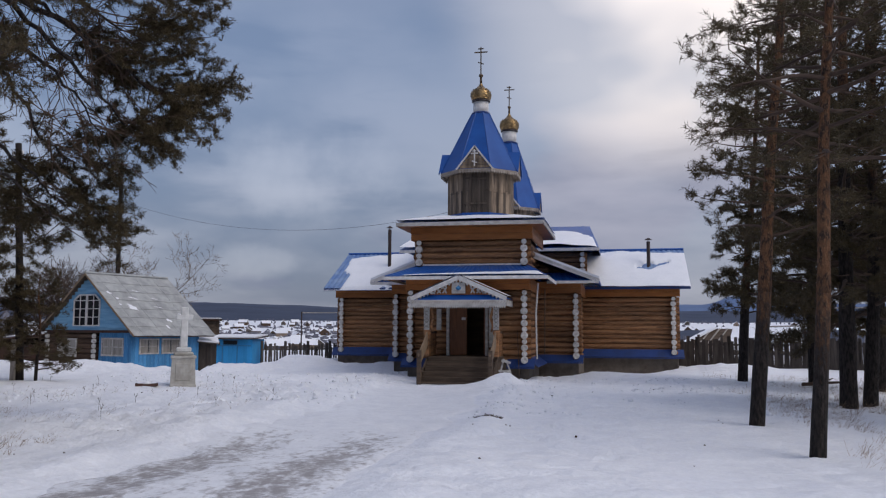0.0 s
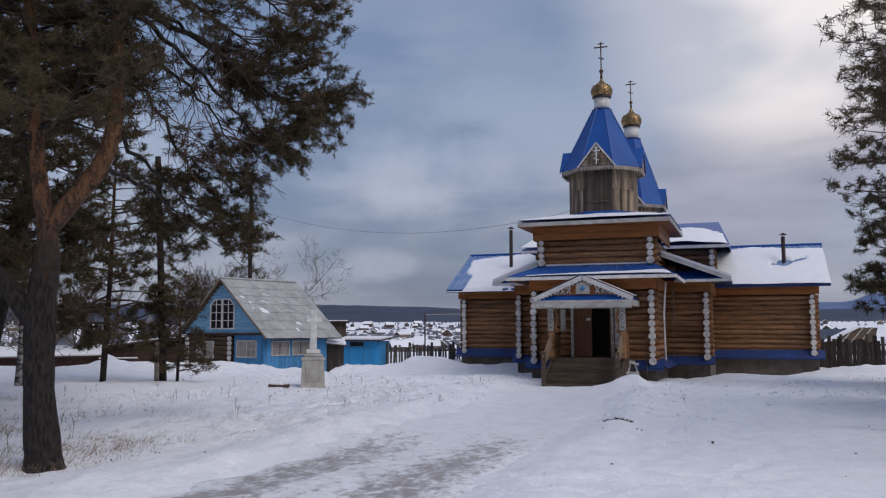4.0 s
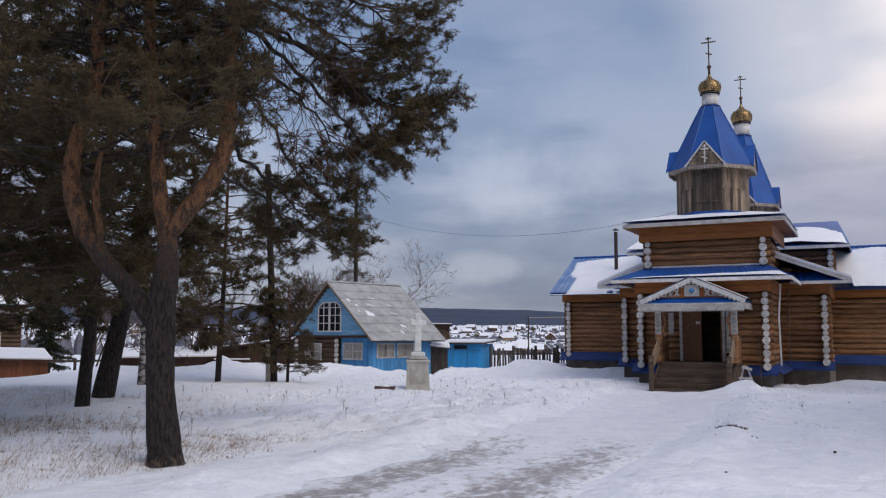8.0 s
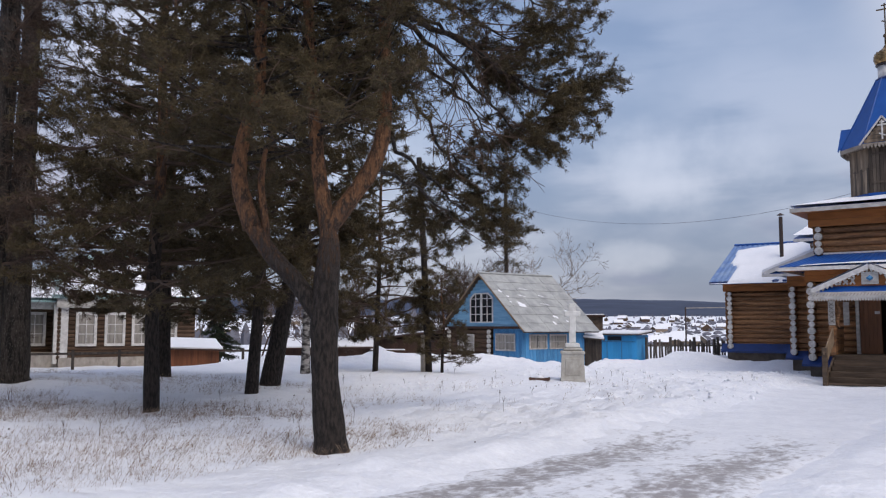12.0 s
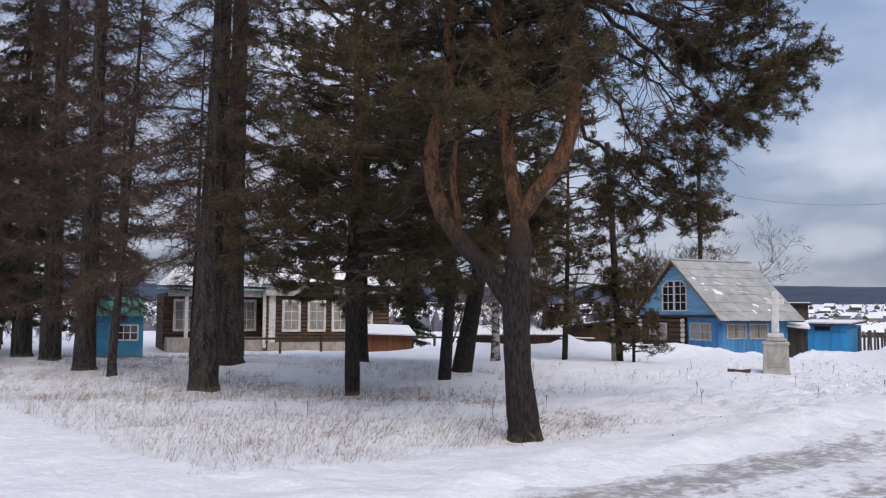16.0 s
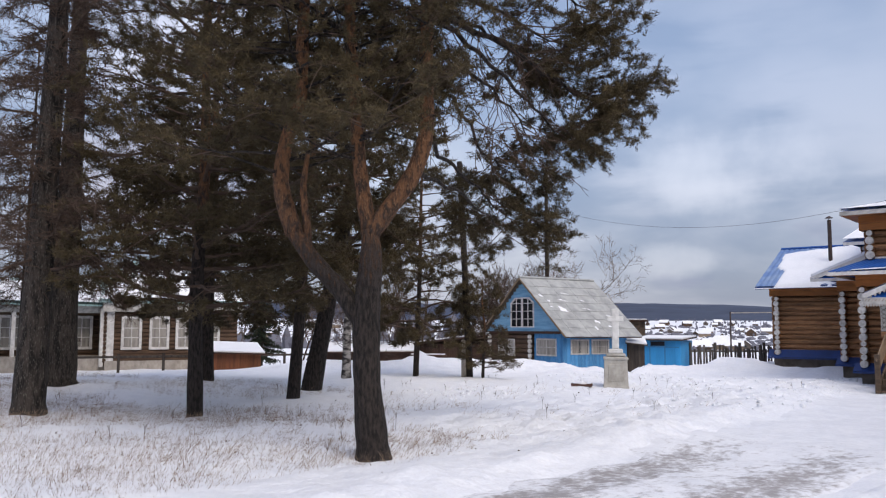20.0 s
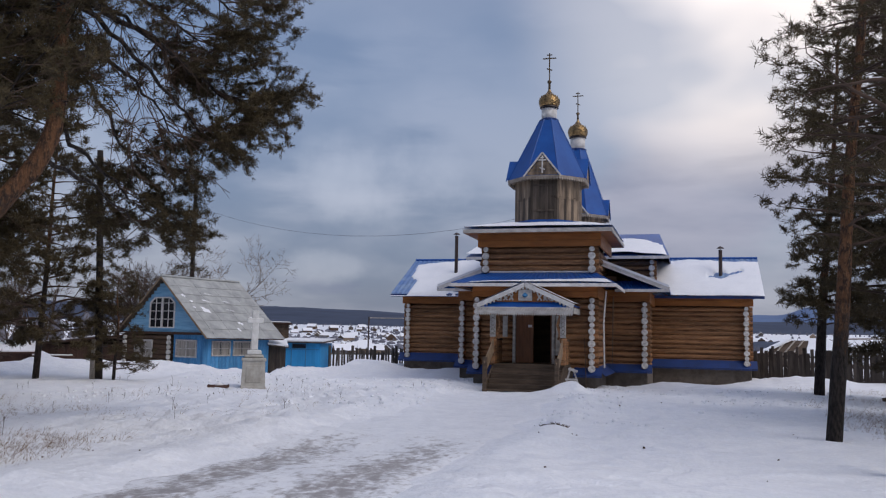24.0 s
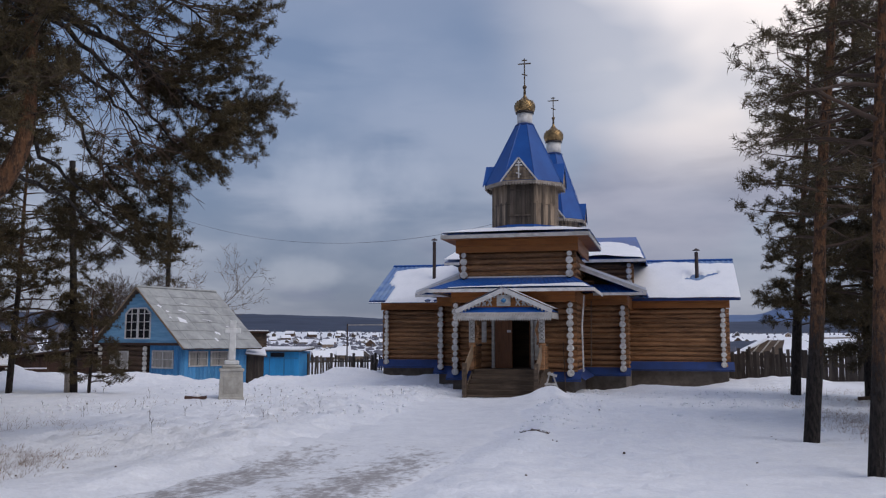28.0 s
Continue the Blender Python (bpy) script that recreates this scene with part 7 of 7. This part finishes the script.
def spruce(base, r, height, reach, seed, label, low=1.9, count=18, tiers=26, needles=SPRUCE):
    t = Tree(seed)
    ob = thing("spruce_tree", label, "spruce tree", (0, 0, 0))
    x, y, z = base
    g = Geo()
    t.stem(g, [(x, y, z - 0.3), (x, y, z + height * 0.4), (x, y, z + height * 0.75), (x, y, z + height)], [r, r * 0.7, r * 0.35, 0.02], 10)
    part("trunk", g, LARCH_BARK, ob, "", True)
    for i in range(tiers):
        u = i / tiers
        h = z + low + (height - low) * u
        for k in range(6):
            a = k * math.pi / 3 + i * 1.1 + t.rng.uniform(-0.3, 0.3)
            l = reach * (1 - 0.8 * u) * t.rng.choice((0.45, 0.8, 1.0)) * t.rng.uniform(0.7, 1.25)
            p, d = Vector((x, y, h)), Vector((math.cos(a), math.sin(a), -0.15))
            path = [p + d * l * s + Vector((0, 0, -0.35 * l * s * (1 - 0.7 * s))) for s in (0, 0.35, 0.7, 1)]
            t.twigs.tube(path, [0.03, 0.022, 0.014, 0.006], 4, False)
            for j in range(int(l * 12) + 2):
                s = t.rng.uniform(0.15, 1.0) * 2.999
                q = path[int(s)].lerp(path[int(s) + 1], s % 1)
                sw = Vector((-d.y, d.x, 0)) * t.rng.choice((-1, 1))
                w = (d * 0.5 + sw * t.rng.uniform(0.3, 1) + Vector((0, 0, -0.35))).normalized()
                e = q + w * t.rng.uniform(0.1, 0.35)
                t.tips.append(tuple(e)); t.ways.append(tuple(w))
    t.finish(ob, needles, count, 0.15, 0.036, spread=1.0)


spruce((-35.6, 8.9, -0.1), 0.20, 17, 2.9, 71, "dark dense spruce among the larches")
spruce((-38.6, 8.6, -0.1), 0.20, 11, 3.6, 72, "dark spruce at the edge of the grove")
spruce((-39.6, 31.3, -0.2), 0.12, 4.6, 1.5, 73, "small spruce dusted with snow", low=0.3, tiers=16)


def bare_tree(base, height, seed, label, r=0.09, twig=PALE_TWIG, name="bare_tree", category="tree", stems=1, wide=0.55, deep=5):
    """A leafless broad tree or shrub, forking again and again."""
    t = Tree(seed)
    ob = thing(name, label, category, (0, 0, 0))
    trunk = Geo()

    def fork(p, d, l, rad, depth):
        path = [p]
        for _ in range(4):
            d = (d + t.jig(0.2) + Vector((0, 0, 0.05))).normalized()
            path.append(path[-1] + d * l / 4)
        (trunk if depth > 3 else t.twigs).tube(path, [rad, rad * 0.92, rad * 0.85, rad * 0.75, rad * 0.65], 6 if depth > 3 else 3, False)
        if depth == 0:
            return
        for k in range(3 if depth > 1 else 4):
            q = path[t.rng.choice((2, 3, 4, 4))]
            fork(q, (d + t.jig(wide * 1.6)).normalized(), l * t.rng.uniform(0.58, 0.8), max(rad * 0.62, 0.008), depth - 1)

    for _ in range(stems):
        fork(Vector(base) + t.jig(0.2) * (stems > 1), (Vector((0, 0, 1)) + t.jig(0.15 if stems == 1 else 0.45)).normalized(), height * 0.34, r, deep)
    part("trunk", trunk, twig, ob, "", True)
    part("twig_growth", t.twigs, twig, ob, "fine bare branches")["kind"] = "stuff"


bare_tree((-25.3, 41.5, -0.3), 9.4, 81, "pale leafless tree behind the summer house", deep=6, r=0.06, wide=0.62)
bare_tree((-26.3, 36.2, -0.3), 6.8, 82, "leafless grey shrub beside the summer house", 0.06, TWIG, "bare_shrub", "shrub", 4, deep=5)
bare_tree((-24.8, 37.2, -0.3), 6.2, 87, "leafless brown shrub close behind the summer house", 0.05, TWIG, "bare_shrub", "shrub", 4, deep=5)
bare_tree((-25.7, 35.8, -0.3), 6.0, 91, "leafless brown shrub close behind the summer house", 0.05, TWIG, "bare_shrub", "shrub", 4)
bare_tree((-29.0, 33.0, -0.3), 6.4, 83, "leafless grey shrub behind the barn", 0.06, TWIG, "bare_shrub", "shrub", 3)
bare_tree((-26.8, 27.0, -0.3), 3.6, 88, "leafless brown shrub by the low sheds", 0.04, TWIG, "bare_shrub", "shrub", 3)
bare_tree((-31.0, 33.5, -0.3), 5.2, 89, "leafless brown shrub behind the low sheds", 0.05, TWIG, "bare_shrub", "shrub", 3)
bare_tree((-34.5, 30.0, -0.3), 5.2, 90, "leafless brown shrub behind the low sheds", 0.05, TWIG, "bare_shrub", "shrub", 3)
bare_tree((-38.5, 33.0, -0.3), 5.0, 84, "leafless shrub rimed with frost", 0.05, PALE_TWIG, "bare_shrub", "shrub", 3)
bare_tree((-44.0, 33.0, -0.3), 5.5, 85, "leafless shrub rimed with frost", 0.05, PALE_TWIG, "bare_shrub", "shrub", 3)
bare_tree((-36.0, 37.0, -0.3), 5.0, 86, "leafless shrub rimed with frost", 0.05, PALE_TWIG, "bare_shrub", "shrub", 3)

# ---- monument, poles, wires and small things ----
def monument():
    x, y = -13.0, 23.75
    m = thing("monument", "grey stone memorial pedestal with a white cross, standing in snow", "monument", (x, y, -0.15), 30)
    part("base", Geo().box(-0.38, 0.38, -0.38, 0.38, -0.2, 0.10, 0.02), STONE, m)
    die = Geo()
    die.v += [(s * 0.36, t * 0.36, 0.10) for s, t in ((-1, -1), (1, -1), (1, 1), (-1, 1))] + [(s * 0.335, t * 0.335, 0.86) for s, t in ((-1, -1), (1, -1), (1, 1), (-1, 1))]
    die.f += [(3, 2, 1, 0), (4, 5, 6, 7)] + [(k, (k + 1) % 4, 4 + (k + 1) % 4, 4 + k) for k in range(4)]
    part("pedestal", die, STONE, m, "tapered stained stone block")
    part("pedestal_panel", Geo().box(-0.23, 0.23, -0.368, -0.345, 0.22, 0.74, 0.01), STONE, m)
    part("cornice", Geo().box(-0.37, 0.37, -0.37, 0.37, 0.86, 0.96, 0.025), STONE, m)
    part("cap", Geo().box(-0.29, 0.29, -0.29, 0.29, 0.96, 1.06, 0.03), STONE, m)
    part("plinth", Geo().box(-0.22, 0.22, -0.22, 0.22, 1.06, 1.20, 0.03), MARBLE, m)
    part("cross_shaft", Geo().box(-0.105, 0.105, -0.085, 0.085, 1.20, 2.42, 0.02), MARBLE, m, "white stone cross")
    part("cross_arm", Geo().box(-0.25, 0.25, -0.09, 0.09, 2.02, 2.19, 0.02), MARBLE, m)
    w = thing("wooden_tray", "small reddish wooden tray lying on the snow by the monument", "tray", (-13.72, 22.95, ground_z(-13.72, 22.95) + 0.03), 25)
    part("tray_floor", Geo().box(-0.26, 0.26, -0.13, 0.13, -0.02, 0.02), TRAY, w)
    for y in (-0.14, 0.14):
        part("tray_side", Geo().slab([(-0.31, y - 0.012, 0.06), (0.31, y - 0.012, 0.06), (0.31, y + 0.012, 0.06), (-0.31, y + 0.012, 0.06)], 0.07), TRAY, w)
    for x in (-0.29, 0.29):
        part("tray_end", Geo().box(x - 0.012, x + 0.012, -0.126, 0.126, 0.0, 0.08), TRAY, w)
    part("lump", Geo().lathe(0.02, 0.0, [(0.12, 0.02), (0.11, 0.09), (0.05, 0.13)], 9), ROOF_SNOW, w, "lump of snow")


monument()


def pole(base, top, r, label, stub=None, bar=False):
    p = thing("utility_pole", label, "pole", base)
    part("mast", Geo().tube([(0, 0, -0.5), (top[0] * 0.5, top[1] * 0.5, top[2] * 0.5), top], [r, r * 0.88, r * 0.75], 10), POLE, p, "tarred wooden mast", True)
    if stub:
        part("stub", Geo().box(stub[0] - 0.09, stub[0] + 0.09, stub[1] - 0.09, stub[1] + 0.09, -0.5, 1.35, 0.02), CONC_POST, p, "pale concrete stub")
        for z in (0.55, 1.1):
            part("wire_band", Geo().box(min(stub[0], 0) - 0.1, max(stub[0], 0) + 0.13, -0.13, 0.13, z, z + 0.04), PIPE, p)
    if bar:
        part("crossarm", Geo().box(-0.25, 0.25, -0.05, 0.05, top[2] - 0.45, top[2] - 0.35), POLE, p)
    for s in (-1, 1):
        part("insulator", Geo().lathe(top[0] + s * 0.16, top[1], [(0.02, top[2] - 0.4), (0.045, top[2] - 0.36), (0.045, top[2] - 0.28), (0.02, top[2] - 0.24)], 8), WHITE, p)
    return p


pole((-19.15, 24.45, -0.1), (-0.25, -0.35, 7.8), 0.13, "tarred wooden utility pole strapped to a concrete stub", (-0.17, -0.12))
pole((-25.6, 39.7, -0.4), (-0.05, 0.0, 10.75), 0.13, "tall dark utility pole behind the summer house")


def wire(name, a, b, sag, r=0.007):
    a, b = Vector(a), Vector(b)
    pts = [a.lerp(b, k / 24) - Vector((0, 0, 4 * sag * (k / 24) * (1 - k / 24))) for k in range(25)]
    solid(name, Geo().tube(pts, r, 4), PIPE, "thin dark overhead wire from pole to church", "wire")


wire("overhead_wire", (-25.6, 39.7, 8.35), (-6.6, 33.6, 6.45), 1.15)


def leaning_boards():
    b = thing("trestle", "white painted boards leaning against the porch steps", "trestle", (-3.72, 27.75, ground_z(-3.72, 27.75)), 8)
    part("board", Geo().bar((-0.22, 0, 0), (-0.02, 0.05, 0.75), 0.055, 0.025, up=(1, 0, 0)), OLD_WHITE, b)
    part("board", Geo().bar((0.30, 0, 0), (0.05, 0.05, 0.72), 0.05, 0.025, up=(1, 0, 0)), OLD_WHITE, b)
    part("board", Geo().bar((-0.2, -0.03, 0.36), (0.2, -0.03, 0.36), 0.06, 0.02), OLD_WHITE, b)
    part("board", Geo().bar((-0.1, -0.02, 0.70), (0.2, 0.0, 0.62), 0.08, 0.03), OLD_WHITE, b)
    s = thing("wooden_stick", "long thin wooden stick leaning on the log wall", "stick", (-3.45, 29.6, 0.1))
    part("handle", Geo().tube([(0, 0, -0.2), (-0.12, 0.45, 1.5)], 0.015, 6), STEP, s)
    part("knob", Geo().lathe(-0.12, 0.45, [(0.012, 1.47), (0.022, 1.50), (0.012, 1.53)], 8), STEP, s)


leaning_boards()


def snow_heap_boards():
    for k, (x, y, l, turn) in enumerate(((-24.6, 28.5, 1.6, 30), (-26.1, 28.0, 1.0, 20))):
        b = thing("board", "dark plank lying on a snow heap", "plank", (x, y, ground_z(x, y) + 0.03), turn)
        part("plank", Geo().box(-l / 2, l / 2, -0.1, 0.1, 0, 0.06, 0.01), BROWN, b)
        part("snow", Geo().box(-l / 2 + 0.05, l / 2 - 0.05, -0.09, 0.09, 0.06, 0.11, 0.02), ROOF_SNOW, b)


snow_heap_boards()


def lump_stones():
    """Scattered clods and bits of bark on the snow."""
    rnd, g = random.Random(9), Geo()
    for _ in range(90):
        x, y = rnd.uniform(-16, 4), rnd.uniform(6, 26)
        s, z = rnd.uniform(0.008, 0.024), ground_z(x, y)
        g.lathe(x, y, [(s, z - 0.01), (s * 0.9, z + s * 0.6), (s * 0.3, z + s)], 5, rnd.uniform(0, 6))
    solid("debris", g, TWIG, "scattered clods and bark bits on the snow", "debris", kind="stuff")
    # a thawed crescent of broken twigs
    c = Geo()
    for k in range(46):
        u = k / 45
        x, y = -2.70 + 0.5 * u + rnd.uniform(-0.03, 0.03), 15.85 - 0.12 * u + rnd.uniform(-0.03, 0.03)
        a, l = rnd.uniform(0, 6.28), rnd.uniform(0.02, 0.06)
        z = ground_z(x, y)
        c.tube([(x, y, z - 0.01), (x + l * math.cos(a), y + l * math.sin(a) * 0.5, z + rnd.uniform(0.01, 0.04))], [0.012, 0.006], 4)
    solid("twig_litter", c, TWIG, "crescent of broken dark twigs on the snow", "twigs", kind="stuff")
    f = thing("fallen_branch", "short dark fallen branch on the snow", "branch", (6.0, 27.9, ground_z(6.0, 27.9) + 0.06), 12)
    part("stick", Geo().tube([(-0.6, 0, 0), (0, 0.05, 0.04), (0.7, 0.0, 0.08)], [0.06, 0.05, 0.03], 7), TWIG, f)
    part("stub", Geo().tube([(0, 0.05, 0.04), (0.3, -0.1, 0.2)], [0.03, 0.015], 5), TWIG, f)


lump_stones()


def snow_clods():
    """Broken crumbs of crusted snow along the banks."""
    rnd, g = random.Random(23), Geo()
    for _ in range(5200):
        x, y = rnd.uniform(-17, 5), rnd.uniform(17, 33)
        a = abs(x - road_x(y))
        if a < 1.5 or (wave(x, y, 0.3, 41) < 0.1 and not 1.7 < a < 3.4) or rnd.random() < 0.35:
            continue
        s, z = rnd.choice((1, 1, 1, 1.6)) * rnd.uniform(0.014, 0.042), ground_z(x, y)
        g.lathe(x, y, [(s, z - s * 0.4), (s * rnd.uniform(0.8, 1.2), z + s * 0.35), (s * rnd.uniform(0.3, 0.7), z + s * rnd.uniform(0.6, 1.0))], 5, rnd.uniform(0, 6))
    solid("snow_clods", g, SNOW, "scattered crumbs of crusted snow", "snow clods", kind="stuff", smooth=True)


snow_clods()


def grass(name, boxes, seed, label):
    rng = np.random.default_rng(seed)
    out = []
    for x0, x1, y0, y1, n, lo, hi, keep in boxes:
        for _ in range(n):
            x, y = rng.uniform(x0, x1), rng.uniform(y0, y1)
            if wave(x, y, 0.33, 21) + 0.5 * wave(x, y, 1.1, 22) < keep or abs(x - road_x(y)) < 2.6:
                continue
            z = ground_z(x, y) - 0.02
            m = rng.integers(2, 5)
            for _ in range(m):
                l = rng.uniform(lo, hi)
                a = rng.normal(0.5, 1.6)
                d = np.array([math.cos(a) * rng.uniform(0.2, 1.5), math.sin(a) * rng.uniform(0.1, 1.0), 1.0])
                d /= np.linalg.norm(d)
                b = np.array([x + rng.normal(0, 0.03), y + rng.normal(0, 0.03), z])
                w = rng.uniform(0.0018, 0.0042)
                s = np.array([w, w * rng.uniform(-1, 1), 0])
                tip = b + d * l
                bend = b + d * l * 0.55 + np.array([0.02, 0, 0.0])
                out += [b - s, b + s, bend, bend - s * 0.8, bend + s * 0.8, tip + np.array([l * 0.15, 0, -l * 0.1])]
    ob = new(name, tri_mesh(name, np.array(out), STRAW))
    tagged(ob, label, "grass", kind="stuff")


grass("dry_grass", [(-34, -8.5, 4.0, 11.8, 17000, 0.05, 0.25, -0.34), (-34, -15.5, 11.8, 17, 4200, 0.06, 0.26, -0.1), (-15.5, -10, 11.8, 16, 450, 0.06, 0.26, -0.2), (-20, -9, 4.8, 12, 4200, 0.05, 0.24, 0.0), (-17, -7.2, 12, 25, 420, 0.08, 0.3, 0.1), (-10.2, -8, 8.0, 10.2, 260, 0.08, 0.28, -0.4)], 5, "dry straw-coloured grass standing through the snow")
grass("dry_grass_patch", [(3.0, 13, 11.5, 25, 5200, 0.08, 0.32, -0.12), (3, 9, 25, 33, 900, 0.1, 0.3, 0.1)], 6, "dry straw-coloured grass under the pines")


def weeds():
    """Dark dead weed stalks."""
    rnd = random.Random(12)
    g = Geo()
    for _ in range(60):
        x, y = rnd.uniform(-20, -8), rnd.uniform(5, 26)
        if abs(x - road_x(y)) < 2.4:
            continue
        z, h = ground_z(x, y), rnd.uniform(0.10, 0.34)
        p = [(x, y, z - 0.05), (x + rnd.uniform(-0.04, 0.06), y, z + h * 0.6), (x + rnd.uniform(-0.08, 0.1), y, z + h)]
        g.tube(p, [0.004, 0.004, 0.003], 3)
        for _ in range(2):
            a = rnd.uniform(0, 6.28)
            g.tube([p[1], (p[1][0] + 0.04 * math.cos(a), p[1][1] + 0.04 * math.sin(a), p[1][2] + 0.1)], [0.004, 0.003], 3)
    solid("dead_weeds", g, TWIG, "dark dead weed stalks in the snow", "weeds", kind="stuff")


weeds()
